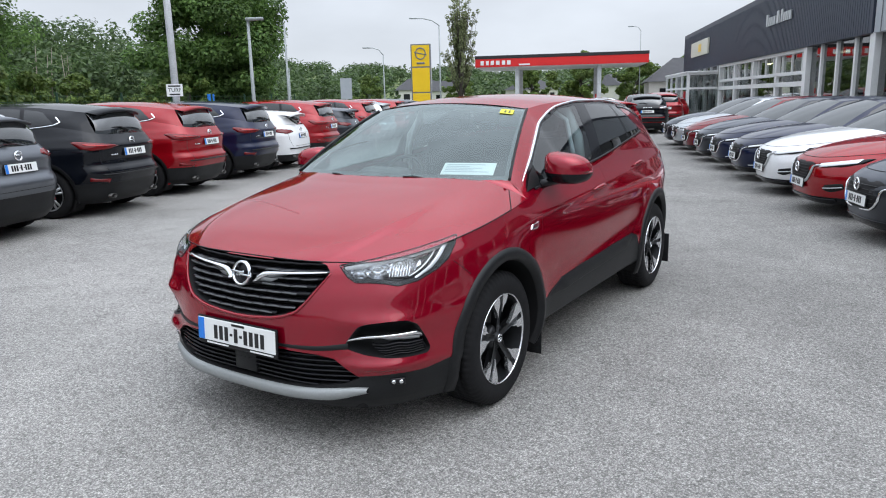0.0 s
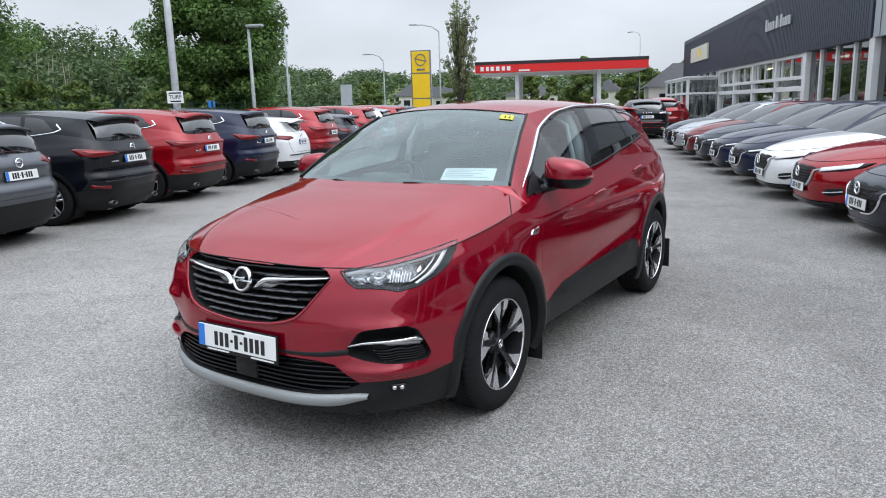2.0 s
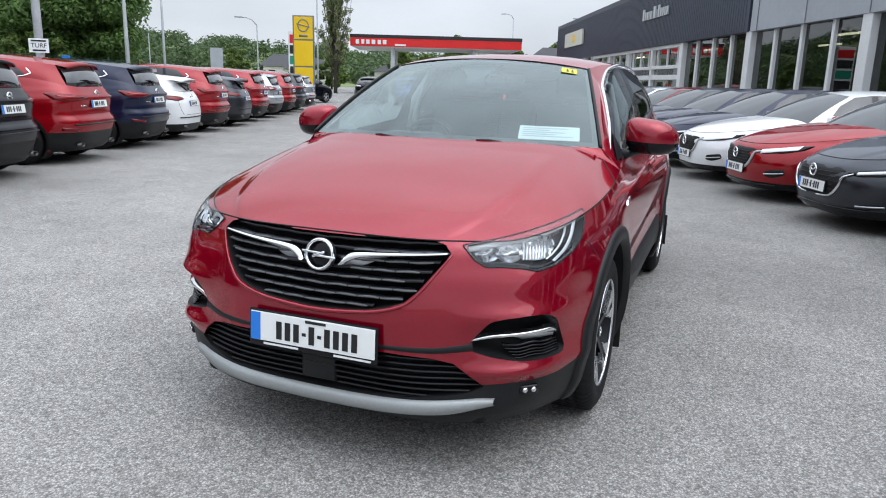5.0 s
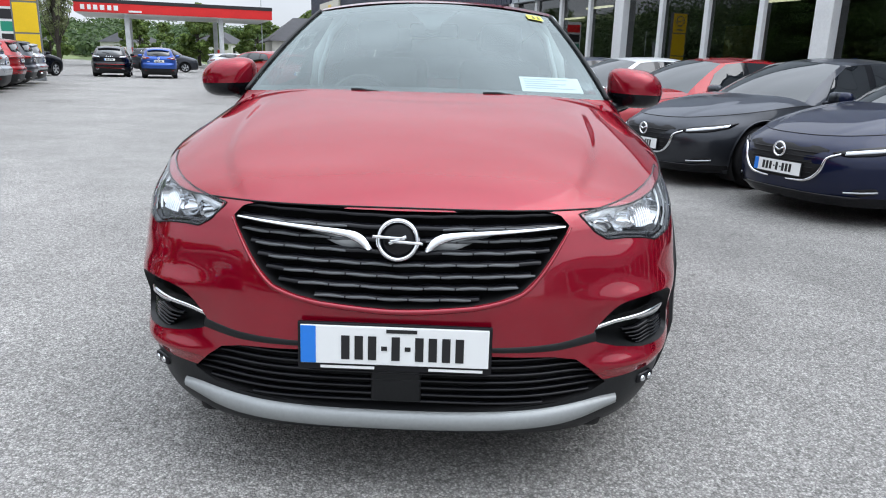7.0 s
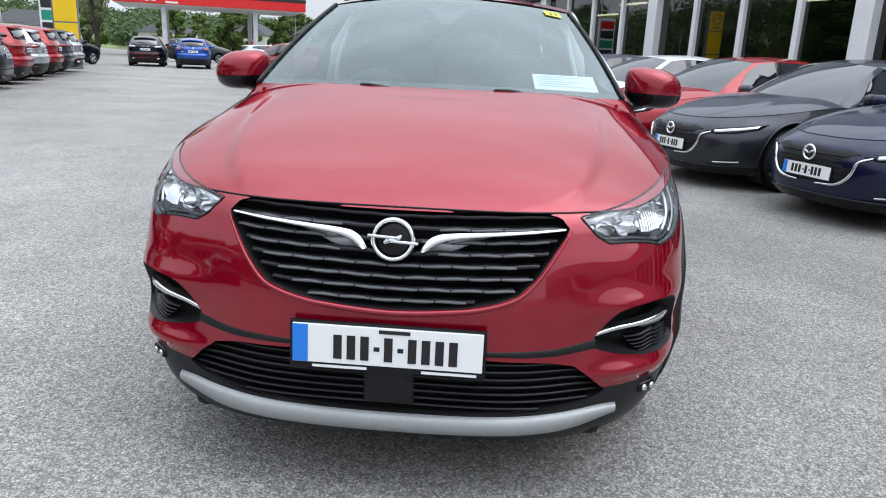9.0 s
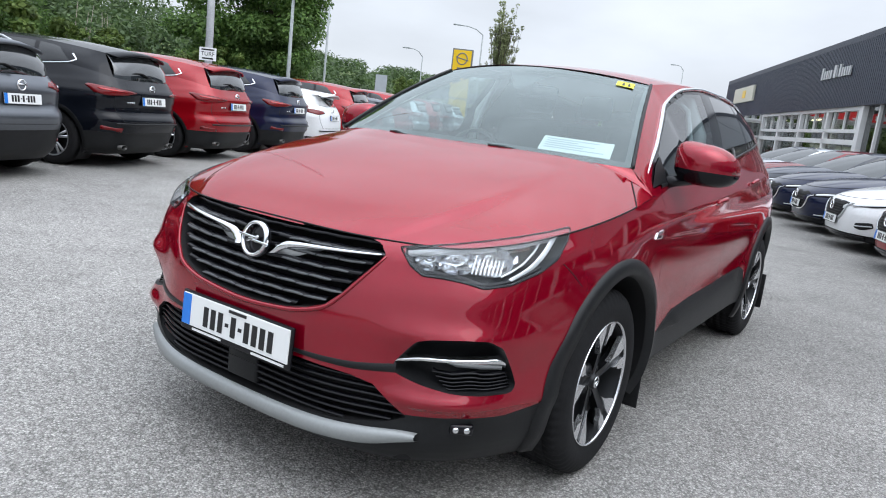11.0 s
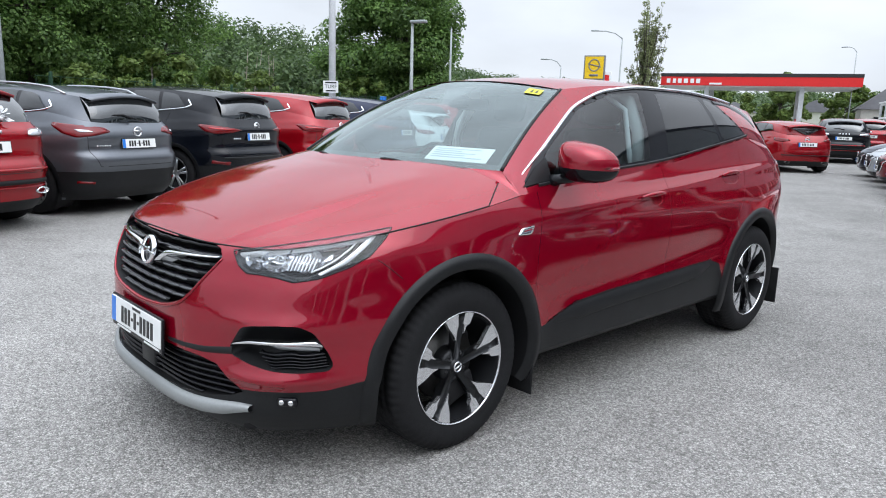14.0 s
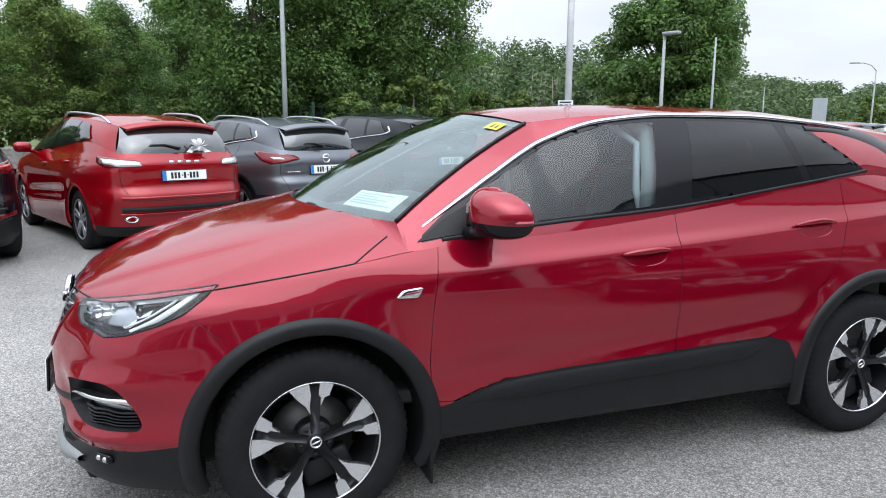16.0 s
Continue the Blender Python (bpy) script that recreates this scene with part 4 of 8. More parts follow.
    for view, sx in ((CORNER, 1), (CORNER_R, -1)):
        cut(low, fog, view, bvh).free()
        pocket = part("fog_recess", wall_in(fog, view, bvh, 0.07, shrink=0.80), CLAD, car, "black sculpted bumper pocket")
        # chrome blade: a thin edge that swells into a block at its outer end
        bm = bmesh.new()
        top = densify([(-0.100, 0.543), (-0.007, 0.561), (0.09, 0.566), (0.17, 0.568), (0.222, 0.570), (0.240, 0.556)], 26)
        low_e = densify([(-0.097, 0.536), (-0.003, 0.551), (0.09, 0.555), (0.17, 0.552), (0.222, 0.545), (0.236, 0.536)], 26)
        rows = [[], [], [], []]
        for k, ((u0, v0), (u1, v1)) in enumerate(zip(top, low_e)):
            a, b = onto(bvh, view, u0, v0), onto(bvh, view, u1, v1)
            back = view["d"]
            dep = 0.006 + 0.010 * k / 25
            rows[0].append(a + back * (dep + 0.035))
            rows[1].append(a + back * (dep + 0.002))
            rows[2].append(b + back * (dep - 0.004))
            rows[3].append(b + back * (dep + 0.03))
        grid(bm, rows)
        part("chrome_blade", bm, CHROME, pocket, "chrome blade")
        bm = bmesh.new()
        strip(bm, densify([(0.040, 0.546), (0.09, 0.541), (0.18, 0.538), (0.236, 0.534)], 14), view, bvh, [0.004 + 0.020 * min(1, i / 3) for i in range(14)], -0.020, 0.02)
        part("blade_lower", bm, SATIN, pocket)
        # scalloped mesh under the blade
        for k in range(5):
            bm = bmesh.new()
            z = 0.518 - 0.0105 * k
            strip(bm, densify([(0.01 + 0.012 * k, z), (0.07, z - 0.003), (0.13, z + 0.002), (0.19, z - 0.003), (0.250 + 0.004 * k, z)], 22), view, bvh, 0.0055, -0.014, 0.02)
            part("pocket_rib", bm, GLOSSB, pocket)

    lamp_outline = [(-0.113, 0.865), (-0.03, 0.877), (0.05, 0.890), (0.144, 0.905), (0.238, 0.919), (0.351, 0.937), (0.438, 0.952), (0.422, 0.915), (0.381, 0.861), (0.320, 0.827), (0.223, 0.792), (0.138, 0.779), (0.082, 0.791), (0.015, 0.796), (-0.044, 0.795), (-0.080, 0.818)]
    for view in (CORNER, CORNER_R):
        cut(low, rounded(lamp_outline, 3, 0.15), view, bvh).free()

    # red lower cheek ends in a black bumper skirt
    for view in (CORNER, CORNER_R):
        skirt = cut(low, [(-0.30, 0.10), (-0.14, 0.372), (-0.055, 0.374), (0.09, 0.384), (0.254, 0.384), (0.368, 0.404), (0.8, 0.43), (0.8, 0.10)], view, bvh, 0.0)
        part("bumper_skirt", skirt, CLAD, car, "black lower bumper skirt")
    mid = cut(low, [(-0.66, 0.1), (-0.66, 0.34), (-0.3, 0.32), (0.3, 0.32), (0.66, 0.34), (0.66, 0.1)], FRONT, bvh)
    part("bumper_skirt", mid, CLAD, car)
    bm = bmesh.new()
    rows = [[], [], [], [], []]
    for i in range(61):
        x = -0.655 + 1.31 * i / 60
        t = abs(x) / 0.655
        zt = 0.296 + 0.034 * t ** 2 - 0.30 * max(0, t - 0.90) ** 1.6
        h = 0.068 * (1 - 0.55 * max(0, (t - 0.70) / 0.30) ** 2)
        q = onto(bvh, FRONT, x, max(zt, 0.21))
        for row, (o, f) in zip(rows, ((0.004, 0.0), (-0.014, 0.06), (-0.022, 0.35), (-0.018, 0.75), (0.02, 1.0))):
            row.append(Vector((x, q.y + o, zt - h * f)))
    grid(bm, rows)
    part("skid_lip", bm, LIPGREY, car, "satin silver front skid lip")
    for sx, view in ((1, CORNER), (-1, CORNER_R)):
        bm = bmesh.new()
        c0 = onto(bvh, view, 0.118, 0.346)
        box(bm, (0, 0, 0), (0.075, 0.03, 0.036), 0.010, Matrix.Translation(c0 + Vector((0, 0.002, 0))) @ pose(0, 0, 0, 0, 0, 40 * sx))
        fl = part("fog_lamp", bm, GLOSSB, car, "small clear fog lamp")
        bm = bmesh.new()
        for o in (-0.017, 0.017):
            spin(bm, [(0.001, 0.0), (0.007, 0.001), (0.010, -0.004)], Matrix.Translation(c0) @ pose(0, 0, 0, 0, 0, 40 * sx) @ Matrix.Translation((o, -0.0175, 0)) @ pose(0, 0, 0, 0, 0, -90), 14)
        part("reflector", bm, CHROME, fl)
        # dark crease between plate and pocket
    for sx in (1, -1):
        bm = bmesh.new()
        strip(bm, densify([(0.25 * sx, 0.500), (0.445 * sx, 0.501), (0.514 * sx, 0.507), (0.575 * sx, 0.514)], 18), FRONT, bvh, [0.018 + 0.016 * i / 17 for i in range(18)], 0.002, 0.006)
        part("crease_trim", bm, CLAD, car)

    # sills and doors
    sill = [(0.40, 0.10), (0.435, 0.44), (0.515, 0.450), (0.635, 0.488), (0.758, 0.518), (1.0, 0.533), (1.47, 0.546), (1.857, 0.560), (2.05, 0.563), (2.16, 0.53), (2.25, 0.36), (2.27, 0.10)]
    fdoor = [(0.485, 1.3), (0.478, 1.06), (0.440, 0.82), (0.424, 0.64), (0.432, 0.47), (0.515, 0.454), (0.635, 0.492), (0.758, 0.522), (1.0, 0.537), (1.546, 0.552), (1.549, 0.8), (1.556, 1.02), (1.585, 1.3)]
    rdoor = [(1.585, 1.3), (1.556, 1.02), (1.549, 0.8), (1.546, 0.552), (1.857, 0.564), (2.05, 0.567), (2.17, 0.60), (2.24, 0.72), (2.36, 0.80), (2.44, 0.92), (2.53, 1.08), (2.55, 1.3)]
    for view in (LEFT, RIGHT):
        sgn = 1 if view is LEFT else -1
        if view is LEFT:
            cut_below(low, 0.325, lambda y: 0.43 < y < 2.24).free()
        part("sill_trim", cut(low, sill, view, bvh, 0.001), CLAD, car, "black plastic sill trim")
        bm = bmesh.new()
        edge = [onto(bvh, view, 0.43 + 1.81 * i / 24, 0.328, -0.002) for i in range(25)]
        grid(bm, [[p + Vector((-sgn * dx, 0, dz)) for p in edge] for dx, dz in ((0.0, 0.0), (0.012, -0.020), (0.05, -0.048), (0.14, -0.085), (0.30, -0.11))])
        part("sill_underside", bm, CLAD, car)
        # upper facet of the sill, leaning out under the doors
        bm = bmesh.new()
        line = densify([(0.56, 0.458), (0.635, 0.480), (0.758, 0.509), (1.0, 0.524), (1.47, 0.537), (1.857, 0.551), (2.06, 0.553)], 40)
        rows = [[], [], []]
        for i, (u, z) in enumerate(line):
            k = min(1.0, i / 6, (39 - i) / 4)
            for row, dz, off in zip(rows, (0.0, -0.058, -0.085), (-0.001, 0.026, -0.002)):
                row.append(onto(bvh, view, u, z + dz * (0.3 + 0.7 * k), off * k - 0.001))
        grid(bm, rows)
        part("sill_ledge", bm, CLAD, car)
        for nm, outline, hy, hz in (("front_door", fdoor, 1.375, 0.975), ("rear_door", rdoor, 2.31, 1.047)):
            d = part(nm, cut(low, outline, view, bvh, 0.0028), RED, car)
            # pull handle over a shallow cup
            bm = bmesh.new()
            cup = [(hy + 0.105 * math.cos(a), hz - 0.012 + 0.036 * math.sin(a)) for a in [k * math.tau / 24 for k in range(24)]]
            part("handle_cup", patch(cup, view, bvh, 0.0012, 5, -0.012), RED, d)
            pts = densify([(hy - 0.118, hz + 0.004), (hy - 0.06, hz + 0.010), (hy + 0.06, hz + 0.014), (hy + 0.118, hz + 0.010)], 14)
            tube(bm, [onto(bvh, view, u, v, 0.012 + 0.012 * math.sin(math.pi * i / 13)) for i, (u, v) in enumerate(pts)], [0.006 + 0.008 * math.sin(math.pi * i / 13) for i in range(14)], 10)
            part("door_handle", bm, RED, d, "body-coloured pull handle")
        bm = bmesh.new()
        strip(bm, densify([(-0.405, 0.848), (-0.36, 0.812), (-0.312, 0.769)], 8), view, bvh, 0.003, 0.0010, 0.002)
        part("bumper_gap", bm, DARK, car)
        # side badge
        bm = patch(rounded([(0.296, 0.876), (0.384, 0.874), (0.404, 0.912), (0.322, 0.904)], 3, 0.2), view, bvh, 0.005, 3, 0.001, 0.008)
        part("side_badge", bm, CHROME, car, "small chrome wing badge")
        bm = bmesh.new()
        strip(bm, densify([(0.33, 0.890), (0.385, 0.896)], 4), view, bvh, 0.006, 0.0075, 0.002)
        part("badge_inlay", bm, RED, car)
        # the tail lamp wraps on to the flank
        lamp = rounded([(3.18, 1.09), (3.34, 1.11), (3.41, 1.06), (3.40, 0.98), (3.28, 1.00)], 3, 0.25)
        part("tail_lamp", patch(lamp, view, bvh, 0.006, 4, 0.004, 0.01), LAMPRED, car, "red tail lamp")
    rear_clad = cut_below(low, 0.50, lambda y: y > 3.10)
    part("rear_skirt", rear_clad, CLAD, car)
    part("rear_body", split_body(low, 1.3), RED, car, "pearl red rear body")
    part("body", low, RED, car, "pearl red bumper and front wings")
    part("roof", bm_of(s["roof"]), RED, car)
    part("bonnet", bm_of(s["bonnet"]), RED, car, "pearl red bonnet with two raised creases")
    for sx in (1, -1):
        def along_row(row, a):
            f = (1 + a * sx) / 2 * (len(row) - 1)
            i = min(int(f), len(row) - 2)
            return row[i].lerp(row[i + 1], f - i)
        bm = bmesh.new()
        low_e = [along_row(s["bonnet"][-1], 0.62 + 0.38 * i / 14) for i in range(15)]
        top_e = [along_row(s["screen"][0], 0.62 + 0.38 * i / 14) for i in range(15)]
        grid(bm, [low_e, [a.lerp(b, 0.5) + Vector((0, 0.01, 0.004)) for a, b in zip(low_e, top_e)], top_e])
        fk = s["flank"][6]
        ends = [Vector((p.x * sx, p.y, p.z)) for p in (fk[0], fk[len(fk) // 2], fk[-1])]
        grid(bm, [[low_e[-1], ends[0]], [low_e[-1].lerp(top_e[-1], 0.5), ends[1]], [top_e[-1], ends[2]]])
        part("pillar_foot", bm, RED, car)
    for sx in (1, -1):
        side_line = [Vector((abs(r[-1].x) * sx, r[-1].y, r[-1].z + 0.001)) for r in s["bonnet"] if r[-1].y < 0.17]
        r0 = s["bonnet"][0]
        half = r0[len(r0) // 2:]
        side_line = [Vector((abs(p.x) * sx, p.y, p.z + 0.001)) for p in half[:-1]] + side_line
        a, b = side_line[-1], Vector((0.775 * sx, 0.335, 0))
        for i in range(1, 11):
            q = a.lerp(b, i / 10)
            hit = bvh.ray_cast(Vector((q.x, q.y, 3)), Vector((0, 0, -1)))[0]
            if hit is not None and hit.z < 1.16:
                side_line.append(hit + Vector((0, 0, 0.001)))
        bm = bmesh.new()
        tube(bm, side_line, 0.0028, 6)
        part("bonnet_gap", bm, DARK, car)
    part("rear_window", bm_of(s["rear"]), PRIVACY, car)

    # glass house
    dlo = [(0.385, 1.060), (0.505, 1.076), (0.9, 1.114), (1.57, 1.158), (2.32, 1.244), (2.73, 1.290), (2.455, 1.470), (2.46, 1.508), (2.3, 1.526), (2.05, 1.541), (1.65, 1.543), (1.312, 1.516), (1.02, 1.434), (0.739, 1.291), (0.531, 1.168)]
    panes = (("front_door_glass", [(0.60, 1.092), (0.9, 1.124), (1.47, 1.165), (1.555, 1.518), (1.312, 1.500), (1.025, 1.418), (0.745, 1.274), (0.62, 1.198)], SIDEGLASS),
             ("rear_door_glass", [(1.66, 1.181), (2.31, 1.250), (2.225, 1.508), (2.05, 1.520), (1.735, 1.524)], PRIVACY),
             ("quarter_glass", [(2.352, 1.257), (2.69, 1.297), (2.43, 1.462), (2.36, 1.496), (2.275, 1.505)], PRIVACY))
    for view, fl in ((LEFT, flank), (RIGHT, flank_r)):
        fr = cut(fl, dlo, view, bvh, 0.0)
        for nm, outline, mt in panes:
            g = part(nm, cut(fr, outline, view, bvh, 0.001), mt, car, "tinted side glass")
            g.visible_shadow = False
        part("window_frame", fr, GLOSSB, car)
        part("cabin_side", fl, RED, car)
        bm = bmesh.new()
        line = densify([(0.43, 1.100), (0.46, 1.122), (0.531, 1.168), (0.739, 1.291), (1.022, 1.434), (1.312, 1.516), (1.65, 1.543), (2.05, 1.541), (2.45, 1.516), (2.62, 1.502), (2.76, 1.486)], 60)
        foot = Vector((0.836 if view is LEFT else -0.836, 0.318, 1.048))
        tube(bm, [foot, foot.lerp(onto(bvh, view, *line[6], 0.004), 0.5)] + [onto(bvh, view, u, v, 0.004) for u, v in line[6:]], [0.004, 0.007] + [0.0105] * (len(line) - 6), 8)
        part("chrome_strip", bm, CHROME, car, "chrome strip over the side windows")
        bm = bmesh.new()
        strip(bm, densify([(0.50, 1.072), (0.9, 1.110), (1.57, 1.155), (2.32, 1.240), (2.74, 1.288)], 40), view, bvh, 0.014, 0.006, 0.006)
        part("belt_seal", bm, CLAD, car)
        bm = bmesh.new()
        strip(bm, densify([(2.42, 1.490), (2.60, 1.482), (2.78, 1.461), (2.92, 1.425), (3.02, 1.37)], 26), view, bvh, [0.030 + 0.075 * max(0, (i - 8) / 17) for i in range(26)], 0.004, 0.006)
        part("pillar_trim", bm, GLOSSB, car, "gloss black strip behind the quarter glass")
    sc = part("windscreen", bm_of(s["screen"]), SCREEN, car, "clear windscreen reflecting pale sky")
    sc.visible_shadow = False
    # black ceramic border of the screen
    bm = bmesh.new()
    rim = []
    for j, r in enumerate(s["screen"]):
        rim.append((r[0], r[0].lerp(r[len(r) // 2], 0.04)))
    grid(bm, [[a + Vector((0, 0.004, -0.004)) for a, b in rim], [b + Vector((0, 0.004, -0.004)) for a, b in rim]])
    rim = [(r[-1], r[-1].lerp(r[len(r) // 2], 0.04)) for r in s["screen"]]
    grid(bm, [[a + Vector((0, 0.004, -0.004)) for a, b in rim], [b + Vector((0, 0.004, -0.004)) for a, b in rim]])
    grid(bm, [[p + Vector((0, 0.004, -0.004)) for p in r] for r in s["screen"][-3:]])
    grid(bm, [[p + Vector((0, 0.004, -0.004)) for p in r] for r in s["screen"][:3]])
    part("screen_border", bm, GLOSSB, car)
    for sx in (-1, 1):
        bm = bmesh.new()
        pts = [r[0 if sx < 0 else -1] + Vector((sx * 0.004, -0.002, 0.003)) for r in s["screen"]]
        tube(bm, pts, 0.008, 6)
        part("screen_seal", bm, CLAD, car)
    # sticker high in the screen corner
    bm = bmesh.new()
    a, b = s["screen"][-6], s["screen"][-3]
    i0, i1 = len(a) - 10, len(a) - 5
    o = Vector((0, -0.004, 0.004))
    grid(bm, [[a[i] + o for i in range(i0, i1 + 1)], [b[i] + o for i in range(i0, i1 + 1)]])
    st = part("screen_sticker", bm, YELLOW_ST, car, "small yellow sticker in the screen corner")
    bm = bmesh.new()
    o = Vector((0, -0.0055, 0.0055))
    for f in (0.30, 0.62):
        q = a[i0].lerp(a[i1], f)
        w = b[i0].lerp(b[i1], f + 0.08)
        q2 = a[i0].lerp(a[i1], f + 0.22)
        grid(bm, [[q.lerp(w, 0.2) + o, q2.lerp(w, 0.2) + o], [q.lerp(w, 0.85) + o, w.lerp(q2, 0.25) + o]])
    part("sticker_mark", bm, INK, st)

    # headlights
    for view, sx in ((CORNER, 1), (CORNER_R, -1)):
        h = part("headlight", wall_in(lamp_outline, view, bvh, 0.075, 0.002, shrink=0.86), LAMPBACK, car, "clear headlight with bright light blade")
        cover = patch(rounded(lamp_outline, 3, 0.15), view, bvh, 0.004, 5, 0.004)
        cv = part("lens_cover", cover, LENS, h, "clear lens cover")
        cv.visible_shadow = False
        bm = bmesh.new()
        ro = rounded(lamp_outline, 3, 0.15)
        tube(bm, [onto(bvh, view, u, v, 0.001) for u, v in ro + ro[:1]], 0.003, 6)
        part("lamp_seal", bm, GLOSSB, h, "black rubber seal")
        # light blade along the top and outer edge
        bm = bmesh.new()
        top = densify([(-0.090, 0.856), (0.0, 0.871), (0.12, 0.890), (0.25, 0.911), (0.372, 0.932)], 26)
        rg = []
        for i, (u, v) in enumerate(top):
            q = onto(bvh, view, u, v) + view["d"] * 0.016
            q2 = onto(bvh, view, u + 0.004, v - 0.020 - 0.004 * i / 25) + view["d"] * 0.034
            rg.append([q, q.lerp(q2, 0.5) - view["d"] * 0.004, q2])
        grid(bm, [[r[k] for r in rg] for k in range(3)])
        part("light_blade", bm, LAMPWHITE, h, "white daytime light blade")
        bm = bmesh.new()
        side = densify([(0.372, 0.932), (0.335, 0.888), (0.282, 0.842), (0.215, 0.806)], 16)
        rg = []
        for u, v in side:
            q = onto(bvh, view, u, v) + view["d"] * 0.014
            q2 = onto(bvh, view, u + 0.016, v - 0.010) + view["d"] * 0.02
            rg.append([q, q.lerp(q2, 0.5) - view["d"] * 0.006, q2])
        grid(bm, [[r[k] for r in rg] for k in range(3)])
        part("light_blade", bm, LAMPWHITE, h)
        bm = bmesh.new()
        strip(bm, [(u - 0.020, v + 0.010) for u, v in side], view, bvh, 0.007, -0.016, 0.006)
        part("light_blade", bm, LAMPWHITE, h)
        # black lower shelf and fluted lens columns
        bm = bmesh.new()
        strip(bm, densify([(0.330, 0.842), (0.228, 0.803), (0.138, 0.790), (0.082, 0.802), (0.015, 0.807), (-0.044, 0.806), (-0.072, 0.824)], 30), view, bvh, 0.018, -0.012, 0.012)
        part("lamp_shelf", bm, GLOSSB, h, "gloss black lower shelf")
        for k in range(8):
            bm = bmesh.new()
            u = 0.108 + 0.0135 * k
            strip(bm, densify([(u - 0.006, 0.822), (u, 0.848), (u + 0.008, 0.876 + 0.0015 * k)], 6), view, bvh, 0.0075, -0.026, 0.008)
            part("flute", bm, LAMPFACET, h)
        # reflector bowls and facets
        for u, v, r in ((-0.020, 0.832, 0.036), (0.058, 0.837, 0.046), (0.160, 0.848, 0.058)):
            q = onto(bvh, view, u, v) + view["d"] * 0.030
            bm = bmesh.new()
            rg = [(r, 0.0), (r * 0.85, -0.022), (r * 0.55, -0.040), (0.012, -0.048), (0.001, -0.030)]
            fm = Matrix.Translation(q) @ (-view["d"]).to_track_quat('X', 'Z').to_matrix().to_4x4() @ Matrix.Diagonal((1, 1.2, 0.82, 1))
            spin(bm, rg, fm, 28)
            part("reflector", bm, CHROME, h, "chrome reflector bowl")
        for (u0, v0), (u1, v1), dep in (((0.215, 0.872), (0.290, 0.900), 0.030), ((0.215, 0.836), (0.250, 0.866), 0.034), ((-0.065, 0.826), (-0.030, 0.856), 0.03), ((0.03, 0.812), (0.13, 0.822), 0.03), ((0.10, 0.868), (0.20, 0.884), 0.04)):
            bm = bmesh.new()
            c4 = [onto(bvh, view, uu, vv) + view["d"] * (dep + k * 0.006) for k, (uu, vv) in enumerate(((u0, v0), (u1, v0 + 0.012), (u1, v1), (u0, v1 - 0.012)))]
            grid(bm, [[c4[0], c4[1]], [c4[3], c4[2]]])
            part("facet", bm, LAMPFACET, h, smooth=False)
    # plate
    plate(car, Matrix.Translation((0, -0.962, 0.515)) @ pose(0, 0, 0, -3, 0, 0))

    # door mirrors
    for sx in (1, -1):
        cen = Vector((0.972 * sx, 0.675, 1.176))
        cap, foot = bmesh.new(), bmesh.new()
        nth, nph = 28, 18

        def mir(th, ph):
            x = math.cos(ph) * math.cos(th)
            y = math.cos(ph) * math.sin(th)
            z = math.sin(ph)
            f = lambda t, e: math.copysign(abs(t) ** e, t)
            px = f(x, 0.72) * 0.132 * sx
            py = f(y, 0.75) * (0.105 if y < 0 else 0.062)
            pz = f(z, 0.72) * 0.088
            py += 0.20 * abs(f(x, 1)) * 0.12 + (0.035 if x * 1 > 0 else -0.0) * x
            pz += 0.030 * (-x) * (1 if z > 0 else 0.2)
            return cen + Vector((px, py, pz))
        up = [[mir(t * math.tau / nth, -0.16 + p * (math.pi / 2 + 0.16) / nph) for t in range(nth + 1)] for p in range(nph + 1)]
        dn = [[mir(t * math.tau / nth, -math.pi / 2 + p * (math.pi / 2 - 0.16) / nph) for t in range(nth + 1)] for p in range(nph + 1)]
        grid(cap, up)
        grid(foot, dn)
        for b2 in (cap, foot):
            if sx < 0:
                bmesh.ops.reverse_faces(b2, faces=b2.faces)
            bmesh.ops.remove_doubles(b2, verts=b2.verts, dist=0.0005)
        tube(foot, [(0.835 * sx, 0.60, 1.085), (0.87 * sx, 0.635, 1.095), (0.93 * sx, 0.675, 1.115)], [0.030, 0.024, 0.03], 10)
        mo = part("door_mirror", cap, RED, car, "red door mirror with black underside")
        part("mirror_foot", foot, GLOSSB, mo)
        bm = bmesh.new()
        box(bm, (0, 0, 0), (0.15, 0.006, 0.095), 0.02, Matrix.Translation(cen + Vector((0.004 * sx, 0.064, 0))) @ pose(0, 0, 0, 0, 0, 8 * sx))
        part("mirror_glass", bm, CHROME, mo)
        bm = bmesh.new()
        tri = [(0.40, 1.066), (0.50, 1.080), (0.60, 1.09), (0.62, 1.19), (0.53, 1.150)]
        part("mirror_sail", patch(tri, LEFT if sx > 0 else RIGHT, bvh, 0.004, 3), CLAD, mo)

    # wipers and washer grille at the cowl
    for x0, x1 in ((-0.52, -0.05), (-0.02, 0.50)):
        bm = bmesh.new()
        def base(x, k=0.010):
            t = x / 0.775
            return Vector((x, 0.075 + 0.265 * t * t - 0.004, 1.152 - 0.017 * t * t - 0.010 + k))
        tube(bm, [base(x0 + (x1 - x0) * i / 8) for i in range(9)], 0.006, 6)
        tube(bm, [base(x1, 0.0) + Vector((0.02, -0.03, -0.005)), base(x1 - 0.2, 0.02), base((x0 + x1) / 2, 0.018)], 0.007, 6)
        part("wiper", bm, CLAD, car, "black wiper arm")
    bm = bmesh.new()
    rows = [[], []]
